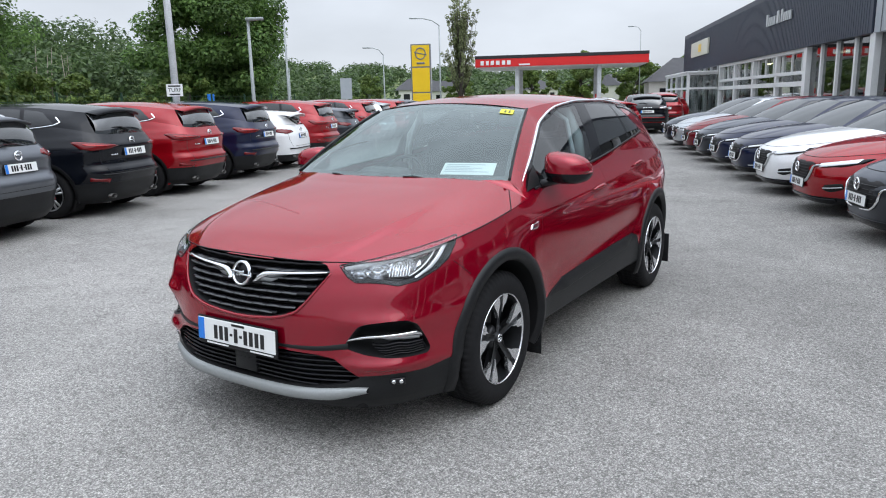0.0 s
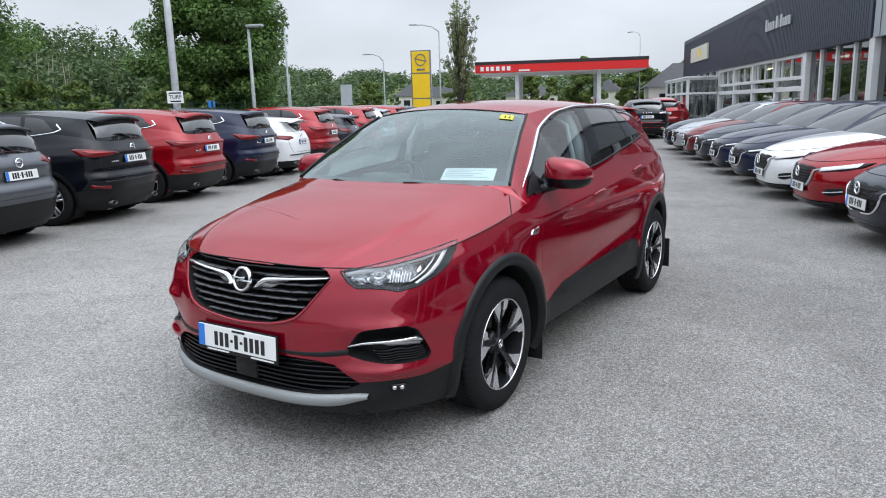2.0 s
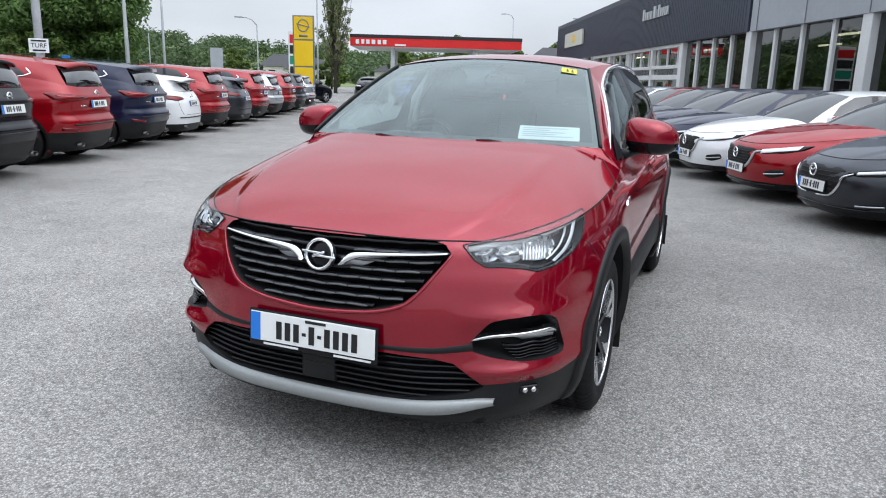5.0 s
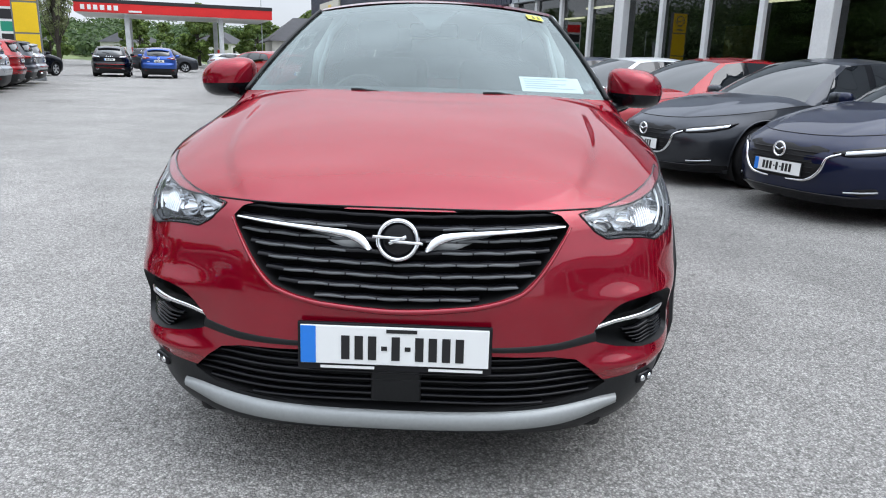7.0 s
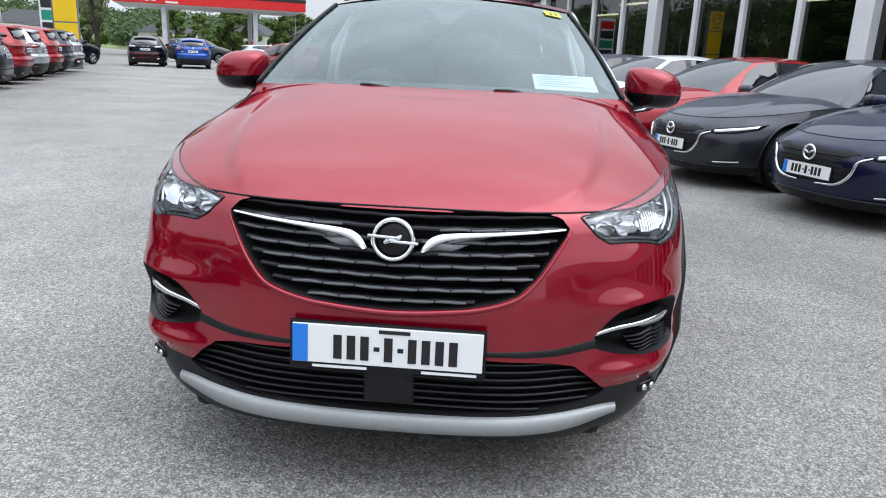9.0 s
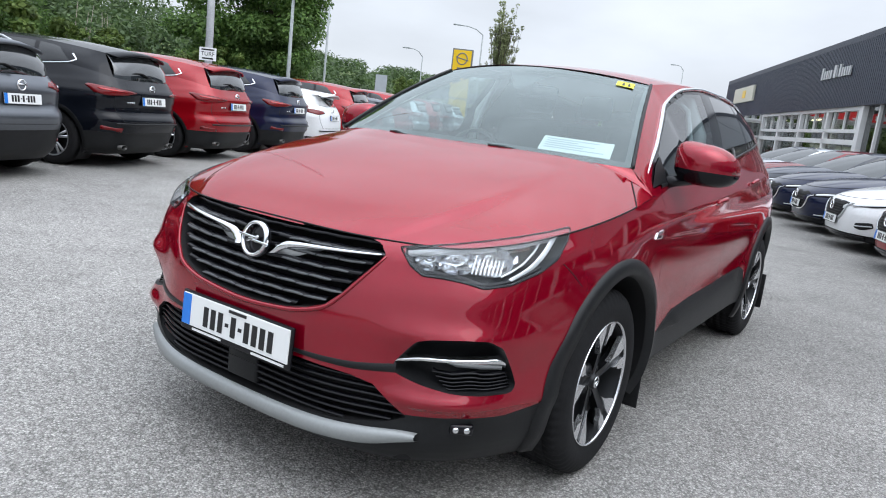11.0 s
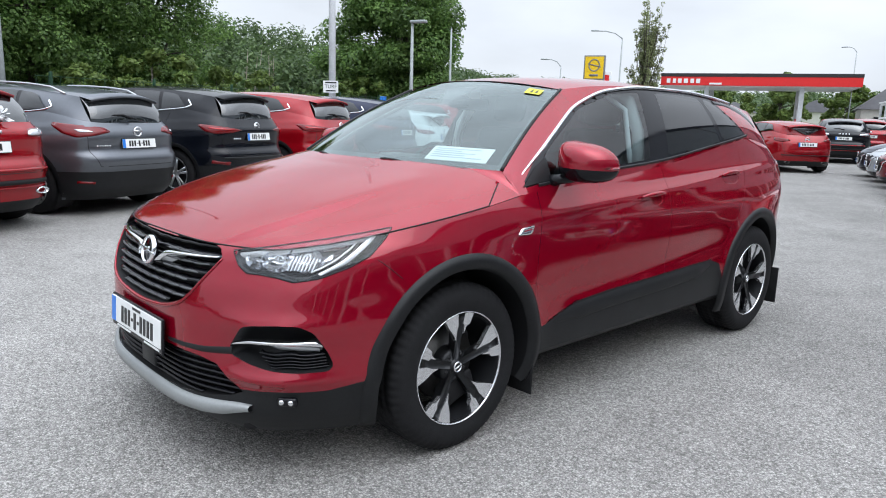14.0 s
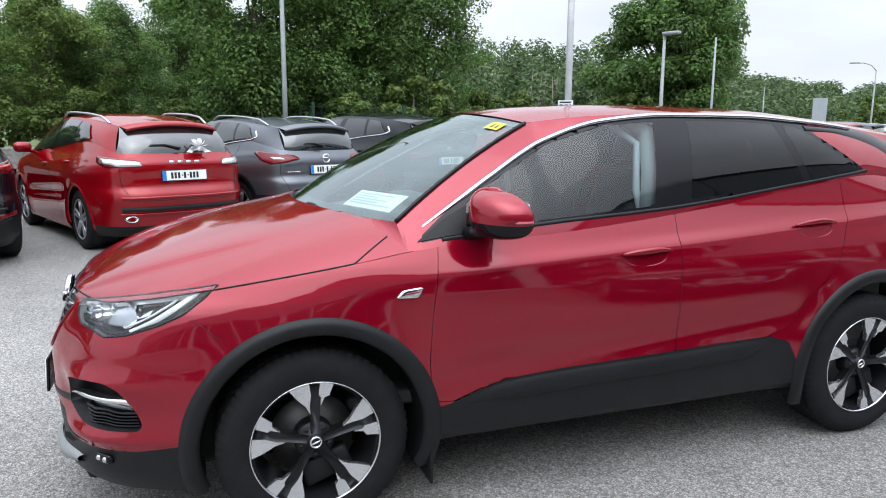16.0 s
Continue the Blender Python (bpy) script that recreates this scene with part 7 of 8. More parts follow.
# ---- showroom ----
NAVYCLAD = mat("navy_profiled_cladding", (0.036, 0.045, 0.068), rough=0.45, vary=0.12, scale=0.4)
PALECLAD = mat("pale_grey_cladding", (0.36, 0.39, 0.42), rough=0.5, vary=0.06, scale=0.4)
SHOWGLASS = glass_mat("showroom_glass", (0.30, 0.33, 0.34), base=0.07)
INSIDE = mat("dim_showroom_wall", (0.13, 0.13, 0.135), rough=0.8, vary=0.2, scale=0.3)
SHOWFLOOR = mat("showroom_floor_tile", (0.22, 0.22, 0.22), rough=0.3, vary=0.1)
TUBE = mat("strip_light", (0.9, 0.85, 0.7), emit=(1.0, 0.86, 0.55, 6.0))
BAYGLASS = glass_mat("clear_bay_glass", (0.70, 0.74, 0.74), base=0.12)
# pale stand-in for the bays' brightness, used on an added sheet
BAYSHEET = mat("pale_bay_backing", (0.62, 0.63, 0.62), rough=0.8, vary=0.05, scale=0.4)
W0 = 10.5
show = thing("showroom", "long navy-clad car showroom with a white-framed glass front", "building")


def sbox(bm, w, u, z, s, bevel=0.0):
    box(bm, (w, u, z), s, bevel, M)


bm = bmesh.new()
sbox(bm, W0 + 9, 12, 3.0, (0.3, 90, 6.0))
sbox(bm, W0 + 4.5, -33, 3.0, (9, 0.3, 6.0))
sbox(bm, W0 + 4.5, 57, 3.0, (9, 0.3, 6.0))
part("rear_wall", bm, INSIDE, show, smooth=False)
bm = bmesh.new()
sbox(bm, W0 + 4.4, 12, 5.9, (9.3, 90.2, 0.25))
part("roof", bm, NAVYCLAD, show, smooth=False)
bm = bmesh.new()
sbox(bm, W0 + 4.6, 12, 0.05, (8.6, 89.8, 0.1))
part("floor", bm, SHOWFLOOR, show, smooth=False)
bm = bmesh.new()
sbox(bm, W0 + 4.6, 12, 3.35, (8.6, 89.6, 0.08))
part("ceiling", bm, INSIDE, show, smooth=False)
bm = bmesh.new()
sbox(bm, W0 - 0.10, 38.9, 4.62, (0.28, 36.6, 2.74), 0.01)
fas = part("fascia", bm, NAVYCLAD, show, "navy ribbed fascia", smooth=False)
bm = bmesh.new()
for k in range(182):
    sbox(bm, W0 - 0.245, 20.9 + k * 0.2, 4.62, (0.012, 0.07, 2.70))
part("cladding_ribs", bm, NAVYCLAD, fas, smooth=False)["kind"] = "stuff"
bm = bmesh.new()
sbox(bm, W0 - 0.08, -6.2, 4.62, (0.24, 53.4, 2.74), 0.01)
part("pale_fascia", bm, PALECLAD, show, "pale grey fascia panels", smooth=False)
for k in range(18):
    bm = bmesh.new()
    sbox(bm, W0 - 0.215, 20.0 - k * 3.0, 4.62, (0.012, 0.03, 2.7))
    part("fascia_joint", bm, SIGNGREY, show, smooth=False)
cols = [20.6 - 6.5 * k for k in range(9)] + [27.0]
for u in cols:
    bm = bmesh.new()
    sbox(bm, W0 - 0.08, u, 1.64, (0.20, 0.40, 3.28), 0.01)
    part("column", bm, WHITEPAINT, show, "broad white column", smooth=False)
mull = [u + d for u in cols for d in (1.62, 3.25, 4.87) if u + d < 27]
for u in mull:
    bm = bmesh.new()
    sbox(bm, W0 - 0.03, u, 1.64, (0.10, 0.14, 3.28), 0.006)
    part("mullion", bm, WHITEPAINT, show, "white mullion", smooth=False)
edges = sorted(cols + mull)
for a, b in zip(edges, edges[1:]):
    bm = bmesh.new()
    sbox(bm, W0 + 0.02, (a + b) / 2, 1.66, (0.012, b - a - 0.1, 3.2))
    part("pane", bm, SHOWGLASS, show, smooth=False)
bm = bmesh.new()
sbox(bm, W0, -3, 0.14, (0.16, 60, 0.26), 0.005)
part("base_rail", bm, WHITEPAINT, show, smooth=False)
bm = bmesh.new()
sbox(bm, W0, -3, 1.02, (0.06, 60, 0.05))
part("hand_rail", bm, SIGNGREY, show, smooth=False)
# glazed bays with broad white transoms under a deep white head beam
for u in [27.0 + 4.15 * k for k in range(1, 5)]:
    bm = bmesh.new()
    sbox(bm, W0 - 0.06, u, 1.64, (0.16, 0.26, 3.28), 0.006)
    part("mullion", bm, WHITEPAINT, show, smooth=False)
for k in range(12):
    bm = bmesh.new()
    sbox(bm, W0 - 0.03, 27.7 + 1.38 * k, 2.78, (0.08, 0.07, 0.90), 0.004)
    part("glazing_bar", bm, WHITEPAINT, show, smooth=False)
for z, h in ((0.30, 0.14), (1.86, 0.20), (2.30, 0.14), (3.22, 0.24)):
    bm = bmesh.new()
    sbox(bm, W0 - 0.07, 35.4, z, (0.14, 16.6, h), 0.006)
    part("transom", bm, WHITEPAINT, show, "white transom", smooth=False)
for k in range(9):
    bm = bmesh.new()
    sbox(bm, W0 + 0.02, 27.95 + 1.9 * k, 1.66, (0.012, 1.78, 3.2))
    part("pane", bm, BAYGLASS, show, smooth=False)
# glazed entrance lobby standing out from the front
for u in (43.9, 46.4, 48.9, 51.4, 53.9):
    bm = bmesh.new()
    sbox(bm, W0 - 1.9, u, 1.42, (0.15, 0.15, 2.84), 0.006)
    part("lobby_post", bm, WHITEPAINT, show, smooth=False)
for z in (0.12, 1.9, 2.78):
    bm = bmesh.new()
    sbox(bm, W0 - 1.9, 48.9, z, (0.13, 10.1, 0.13), 0.006)
    part("lobby_rail", bm, WHITEPAINT, show, smooth=False)
for u in (43.9, 53.9):
    for z in (1.9, 2.78):
        bm = bmesh.new()
        sbox(bm, W0 - 0.98, u, z, (1.8, 0.12, 0.12), 0.006)
        part("lobby_rail", bm, WHITEPAINT, show, smooth=False)
for k in range(4):
    bm = bmesh.new()
    sbox(bm, W0 - 1.9, 45.15 + 2.5 * k, 1.42, (0.012, 2.36, 2.6))
    part("lobby_pane", bm, BAYGLASS, show, smooth=False)
for u in (43.9, 53.9):
    bm = bmesh.new()
    sbox(bm, W0 - 0.98, u, 1.42, (1.7, 0.012, 2.6))
    part("lobby_pane", bm, BAYGLASS, show, smooth=False)
for k in range(5):
    bm = bmesh.new()
    sbox(bm, W0 - 0.05, 44.4 + 2.3 * k, 1.64, (0.16, 0.13, 3.28), 0.006)
    part("mullion", bm, WHITEPAINT, show, smooth=False)
for k in range(4):
    bm = bmesh.new()
    sbox(bm, W0 + 0.02, 45.55 + 2.3 * k, 1.66, (0.012, 2.2, 3.2))
    part("pane", bm, SHOWGLASS, show, smooth=False)
bm = bmesh.new()
sbox(bm, W0 - 1.0, 48.9, 2.90, (2.1, 10.4, 0.10), 0.01)
part("lobby_roof", bm, WHITEPAINT, show, smooth=False)
bm = bmesh.new()
sbox(bm, W0 - 0.12, 55.4, 1.62, (0.3, 2.6, 3.24), 0.01)
part("end_pier", bm, PALECLAD, show, smooth=False)
# raised lettering as bars, and the emblem panel
LETTER = mat("brushed_sign_letters", (0.55, 0.57, 0.58), rough=0.4, metal=0.4)
u = 32.6
for k, wd in enumerate((0.36, 0.28, 0.30, 0.14, 0.30, 0.0, 0.42, 0.10, 0.0, 0.30, 0.28, 0.26, 0.20, 0.28)):
    if wd:
        hh = 0.52 if k in (0, 6, 9) else 0.36
        bm = bmesh.new()
        sbox(bm, W0 - 0.30, u - wd / 2, 4.52 + hh / 2, (0.06, wd * 0.72, hh))
        part("sign_bar", bm, LETTER, show, "raised pale sign bar", smooth=False)
    u -= wd + 0.04 if wd else 0.10
bm = bmesh.new()
sbox(bm, W0 - 0.32, 49.8, 4.66, (0.14, 6.4, 1.0), 0.03)
pan = part("sign_panel", bm, mat("pale_sign_panel", (0.55, 0.54, 0.45), rough=0.4), show, "pale sign panel", smooth=False)
bm = bmesh.new()
sbox(bm, W0 - 0.40, 49.4, 4.66, (0.02, 1.0, 0.5))
part("sign_mark", bm, YELLOW, pan, smooth=False)
# inside
# unseen pale sheet, added so that the glazed bays look brighter
bm = bmesh.new()
sbox(bm, W0 + 3.2, 36.5, 1.7, (0.12, 18.6, 3.2))
part("added_bay_sheet", bm, BAYSHEET, show, "pale sheet added behind the glazed bays to brighten them", smooth=False)
for k in range(14):
    bm = bmesh.new()
    sbox(bm, W0 + 2.2 + 2.4 * (k % 2), -26 + k * 5.6, 3.16, (0.10, 1.5, 0.06))
    t = tagged(mesh_ob("strip_lamp", bm, TUBE, smooth=False), "lit warm strip lamp under the showroom ceiling", "lamp", "showroom strip lamps")
bm = bmesh.new()
sbox(bm, W0 + 5.5, 15.6, 1.35, (0.3, 1.4, 2.5), 0.02)
tagged(mesh_ob("display_panel", bm, YELLOW, smooth=False), "tall yellow display panel inside the showroom", "display")
bm = bmesh.new()
sbox(bm, W0 + 6.5, 8.3, 1.1, (0.2, 2.0, 1.9), 0.02)
tagged(mesh_ob("display_panel", bm, WHITEPAINT, smooth=False), "white framed opening inside the showroom", "display")

# ---- filling station canopy ----
can = thing("canopy", "red and black filling station canopy on steel posts", "canopy")
CL, CR = Vector((-34.8, 61.9, 0)), Vector((-18.95, 68.7, 0))
cm = Matrix.Translation((CL + CR) / 2) @ pose(0, 0, 0, 0, 0, math.degrees(math.atan2(CR.y - CL.y, CR.x - CL.x)))
cl = (CR - CL).length
bm = bmesh.new()
box(bm, (0, 5, 5.12), (cl, 10, 0.82), 0.02, cm)
part("fascia", bm, CANRED, can, "glossy red fascia", smooth=False)
bm = bmesh.new()
box(bm, (0, 5, 5.68), (cl + 0.06, 10.06, 0.32), 0.02, cm)
part("top_band", bm, CANBLACK, can, "black top band", smooth=False)
bm = bmesh.new()
box(bm, (0, 5, 4.68), (cl - 0.3, 9.7, 0.08), 0, cm)
part("soffit", bm, WHITEPAINT, can, smooth=False)
for x in (-4.4, 3.9):
    for y in (1.2, 8.6):
        bm = bmesh.new()
        box(bm, (x, y, 2.33), (0.42, 0.42, 4.66), 0.02, cm)
        part("post", bm, STEELPOLE, can, smooth=False)
for k, (x, w) in enumerate(((-7.9, 0.42), (-7.36, 0.36), (-6.86, 0.44), (-6.30, 0.46), (-5.72, 0.42), (-5.18, 0.46))):
    bm = bmesh.new()
    box(bm, (x, -0.03, 5.12), (w * 0.78, 0.04, 0.42), 0.0, cm)
    part("sign_bar", bm, WHITEPAINT, can, "white sign bar", smooth=False)
bm = bmesh.new()
box(bm, (-3.6, -0.03, 4.88), (1.1, 0.04, 0.16), 0, cm)
part("sign_bar", bm, WHITEPAINT, can, smooth=False)
for x in (-4.4, 3.9):
    bm = bmesh.new()
    box(bm, (x, 3.0, 0.95), (0.55, 0.9, 1.7), 0.04, cm)
    pu = tagged(mesh_ob("fuel_pump", bm, CANRED, smooth=False), "red and grey fuel pump under the canopy", "fuel pump", "fuel pumps")

# ---- yellow pylon sign ----
py = thing("pylon_sign", "tall yellow pylon sign in a grey frame", "sign")
pm = Matrix.Translation((-18.7, 28.26, 0)) @ pose(0, 0, 0, 0, 0, 25) @ Matrix.Diagonal((0.762, 0.762, 0.832, 1))
bm = bmesh.new()
box(bm, (0, 0, 2.65), (1.36, 0.30, 5.3), 0.02, pm)
part("frame", bm, SIGNGREY, py, smooth=False)
for z0, z1 in ((3.95, 5.22), (2.40, 3.86), (1.2, 2.32)):
    bm = bmesh.new()
    box(bm, (0, -0.155, (z0 + z1) / 2), (1.20, 0.03, z1 - z0), 0.01, pm)
    part("panel", bm, YELLOW, py, "yellow panel", smooth=False)
bm = bmesh.new()
spin(bm, [(0.30, 0.0), (0.31, 0.02), (0.36, 0.02), (0.37, 0.0)], pm @ Matrix.Translation((0, -0.18, 4.72)) @ pose(0, 0, 0, 0, 0, -90), 32)
box(bm, (0, -0.18, 4.72), (0.86, 0.03, 0.06), 0, pm @ Matrix.Translation((0, 0, 4.72)) @ pose(0, 0, 0, 0, 12, 0) @ Matrix.Translation((0, 0, -4.72)))
box(bm, (0, -0.18, 4.14), (0.55, 0.02, 0.12), 0, pm)
part("emblem", bm, SIGNGREY, py, "dark round emblem")
p2 = thing("price_sign", "grey price sign with coloured panels", "sign")
pm2 = Matrix.Translation((-29.0, 43.6, 0)) @ pose(0, 0, 0, 0, 0, 25) @ Matrix.Diagonal((1.1, 1, 1.08, 1))
bm = bmesh.new()
box(bm, (0, 0, 2.2), (1.3, 0.25, 4.4), 0.02, pm2)
part("frame", bm, WHITEPAINT, p2, smooth=False)
for z, mt in ((3.9, CANRED), (3.2, CANBLACK), (2.5, mat("green_sign_panel", (0.02, 0.25, 0.16), rough=0.4)), (1.8, CANBLACK)):
    bm = bmesh.new()
    box(bm, (0, -0.13, z), (1.1, 0.03, 0.56), 0, pm2)
    part("panel", bm, mt, p2, smooth=False)

# ---- lamp posts, poles, small signs ----
def lamp_post(x, y, h, label, arm=0.0, heading=0.0, r=0.07, head=True):
    t = thing("lamp_post", label, "lamp post", m=None)
    bm = bmesh.new()
    tube(bm, [(x, y, 0), (x, y, h * 0.3), (x, y, h)], [r, r * 0.9, r * 0.6], 10)
    part("column", bm, LAMPSTEEL, t)
    bm = bmesh.new()
    spin(bm, [(r * 1.8, 0), (r * 1.8, 0.04), (r * 1.05, 0.05)], Matrix.Translation((x, y, 0)) @ pose(0, 0, 0, 0, -90, 0), 12)
    part("base_plate", bm, LAMPSTEEL, t)
    a = radians(heading)
    d = Vector((math.cos(a), math.sin(a), 0))
    top = Vector((x, y, h))
    if arm:
        bm = bmesh.new()
        tube(bm, [top, top + d * arm * 0.3 + Vector((0, 0, 0.35)), top + d * arm * 0.7 + Vector((0, 0, 0.5)), top + d * arm + Vector((0, 0, 0.5))], r * 0.5, 8)
        part("arm", bm, LAMPSTEEL, t)
        top = top + d * arm + Vector((0, 0, 0.5))
    if head:
        bm = bmesh.new()
        box(bm, (0.22, 0, 0.02), (0.55, 0.20, 0.09), 0.03, Matrix.Translation(top) @ pose(0, 0, 0, 0, 0, heading))
        part("lantern", bm, LAMPSTEEL, t, "grey lantern head")
    return t


lamp_post(-14.9, 13.1, 4.15, "grey car park lamp post with a flat lantern", heading=20)
lamp_post(-16.6, 16.4, 4.4, "slender grey lamp post behind the parked cars", heading=200, r=0.05, head=False)
lamp_post(-18.6, 2.45, 9.5, "tall thin grey lamp post before the trees", arm=1.2, heading=-20, r=0.08)
lamp_post(-26.6, 42.4, 6.9, "grey street lamp with a curved arm", arm=1.7, heading=215)
lamp_post(-30.0, 40.0, 4.9, "grey street lamp far down the road", arm=1.0, heading=215, r=0.06)
lamp_post(-47.0, 47.6, 4.9, "slender grey pole far down the road", r=0.06, head=False)
lamp_post(-21.5, 74.0, 8.2, "grey street lamp behind the canopy", arm=0.9, heading=180, r=0.06)
lamp_post(-14.5, 78.0, 8.0, "grey street lamp behind the canopy", arm=0.9, heading=180, r=0.06)

pole = thing("sign_pole", "thick pale steel pole with a small white notice", "pole")
bm = bmesh.new()
tube(bm, [(-13.6, 9.2, 0), (-13.6, 9.2, 4), (-13.62, 9.2, 11.5)], [0.095, 0.09, 0.07], 14)
part("column", bm, STEELPOLE, pole)
nm = Matrix.Translation((-13.45, 9.07, 1.98)) @ pose(0, 0, 0, 0, 0, 46)
bm = bmesh.new()
box(bm, (0, -0.09, 0), (0.40, 0.02, 0.31), 0.004, nm)
nt = part("notice", bm, WHITEPAINT, pole, "white notice board", smooth=False)
for z, w in ((0.105, 0.30), (-0.105, 0.26)):
    bm = bmesh.new()
    box(bm, (0, -0.103, z), (w, 0.004, 0.035), 0, nm)
    part("notice_bar", bm, INK, nt, smooth=False)
tc = bpy.data.curves.new("notice_word", 'FONT')
tc.body, tc.size, tc.align_x, tc.align_y, tc.extrude = "TURF", 0.135, 'CENTER', 'CENTER', 0.001
to = new("notice_word", tc)
to.data.materials.append(INK)
to.parent = nt
to.matrix_world = nm @ Matrix.Translation((0, -0.104, 0)) @ pose(0, 0, 0, 90, 0, 0)
for (x, y, z, w, h, mt, lab, hd) in ((-29.5, 12.7, 2.25, 0.55, 0.5, WHITEPAINT, "small white notice board on a post", 55), (-30.9, 36.7, 2.5, 0.8, 1.45, PALECLAD, "grey road sign seen from behind", 40), (-26.3, 20.9, 1.95, 0.34, 0.34, BLUEBAND, "small round blue road sign on a post", 45)):
    t = thing("road_sign", lab, "sign")
    bm = bmesh.new()
    tube(bm, [(x, y, 0), (x, y, z)], 0.035, 8)
    part("post", bm, STEELPOLE, t)
    bm = bmesh.new()
    box(bm, (0, -0.04, z), (w, 0.02, h), 0.004, Matrix.Translation((x, y, 0)) @ pose(0, 0, 0, 0, 0, hd))
    part("board", bm, mt, t, smooth=False)

# ribbon bow on the red SUV's tail window
bm = bmesh.new()
bc = lot(1.93, -5.34, 1.225)
rng = random.Random(5)
for k in range(9):
    a = k * math.tau / 9
    d = N * 0.03 + D * math.cos(a) * 0.11 + Vector((0, 0, math.sin(a) * 0.075 + 0.02))
    c0 = bc + d
    rows = []
    for i in range(5):
        t = i / 4
        p = bc.lerp(c0, t) + N * (0.05 * math.sin(math.pi * t))
        wv = Vector((0, 0, 1)).cross(d).normalized() * (0.012 + 0.035 * math.sin(math.pi * t * 0.8))
        rows.append([p - wv, p + N * 0.012, p + wv] if i else [bc.copy()] * 3)
    grid(bm, rows)
for sg in (-1, 1):
    grid(bm, [[bc.copy(), bc + D * sg * 0.06], [bc + D * sg * 0.08 + Vector((0, 0, -0.07)) + N * 0.05, bc + D * sg * 0.15 + Vector((0, 0, -0.06)) + N * 0.05]])
bmesh.ops.remove_doubles(bm, verts=bm.verts, dist=0.0005)
tagged(mesh_ob("ribbon_bow", bm, PAPER), "white satin ribbon bow on the red SUV's tail", "bow")

# ---- far buildings ----
SLATE = mat("dark_slate_roof", (0.05, 0.05, 0.055), rough=0.7, vary=0.2, scale=2)
RENDERW = mat("pale_rendered_wall", (0.55, 0.54, 0.50), rough=0.85, vary=0.1, scale=0.5)


def cottage(x, y, w, d, h, roof, turn, label):
    t = thing("house", label, "house")
    m = Matrix.Translation((x, y, 0)) @ pose(0, 0, 0, 0, 0, turn)
    bm = bmesh.new()
    box(bm, (0, 0, h / 2), (w, d, h), 0, m)
    part("wall", bm, RENDERW, t, smooth=False)
    bm = bmesh.new()
    v = [m @ Vector(p) for p in ((-w / 2 - .4, -d / 2 - .4, h), (w / 2 + .4, -d / 2 - .4, h), (w / 2 + .4, d / 2 + .4, h), (-w / 2 - .4, d / 2 + .4, h), (-w / 4, 0, h + roof), (w / 4, 0, h + roof))]
    q = [bm.verts.new(p) for p in v]
    for f in ((0, 1, 5, 4), (1, 2, 5), (2, 3, 4, 5), (3, 0, 4), (3, 2, 1, 0)):
        bm.faces.new([q[i] for i in f])
    part("roof", bm, SLATE, t, smooth=False)
    for k in range(3):
        bm = bmesh.new()
        box(bm, (-w / 3 + k * w / 3, -d / 2 - 0.02, h * 0.55), (w * 0.13, 0.08, h * 0.42), 0, m)
        part("window", bm, DARKGLASS, t, smooth=False)
    return t


cottage(-16.8, 80, 11, 9, 2.9, 2.6, 20, "low pale building with a dark slate roof")
for k, (x, y, s) in enumerate(((-95, 150, 1.0), (-112, 165, 1.2), (-80, 170, 1.0), (-60, 175, 1.1), (-125, 140, 0.9), (-45, 170, 1.0))):
    cottage(x, y, 11 * s, 8 * s, 3.6 * s, 2.6 * s, 20 + k * 23, "pale house with a slate roof among far trees")
# ---- trees ----
def leaf_mat(name, dark, light, trans):
    m = bpy.data.materials.new(name)
    m.use_nodes = True
    n, l = m.node_tree.nodes, m.node_tree.links
    b = n["Principled BSDF"]
    b.inputs["Roughness"].default_value = 0.55
    b.inputs["Specular IOR Level"].default_value = 0.35
    g = n.new("ShaderNodeNewGeometry")
    r = n.new("ShaderNodeValToRGB")
    r.color_ramp.elements[0].color, r.color_ramp.elements[1].color = (*dark, 1), (*light, 1)
    l.new(g.outputs["Random Per Island"], r.inputs[0])
    co = n.new("ShaderNodeTexCoord")
    no = n.new("ShaderNodeTexNoise")
    no.inputs["Scale"].default_value = 0.45
    l.new(co.outputs["Object"], no.inputs["Vector"])
    hs = n.new("ShaderNodeHueSaturation")
    mr = n.new("ShaderNodeMapRange")
    mr.inputs["From Min"].default_value, mr.inputs["From Max"].default_value = 0.35, 0.65
    mr.inputs["To Min"].default_value, mr.inputs["To Max"].default_value = 0.72, 1.25
    l.new(no.outputs["Fac"], mr.inputs["Value"])
    l.new(mr.outputs[0], hs.inputs["Value"])
    l.new(r.outputs[0], hs.inputs["Color"])
    l.new(hs.outputs[0], b.inputs["Base Color"])
    t = n.new("ShaderNodeBsdfTranslucent")
    l.new(hs.outputs[0], t.inputs["Color"])
    mx = n.new("ShaderNodeMixShader")
    mx.inputs[0].default_value = trans
    l.new(b.outputs[0], mx.inputs[1])
    l.new(t.outputs[0], mx.inputs[2])
    l.new(mx.outputs[0], n["Material Output"].inputs[0])
    return m


LEAF = leaf_mat("maple_leaves", (0.055, 0.115, 0.030), (0.175, 0.29, 0.075), 0.45)
LEAF2 = leaf_mat("light_leaves", (0.078, 0.132, 0.030), (0.20, 0.275, 0.07), 0.5)
LEAF3 = leaf_mat("grey_green_leaves", (0.15, 0.185, 0.085), (0.30, 0.33, 0.17), 0.5)
WOODM = leaf_mat("far_wood_leaves", (0.042, 0.078, 0.030), (0.105, 0.158, 0.058), 0.4)
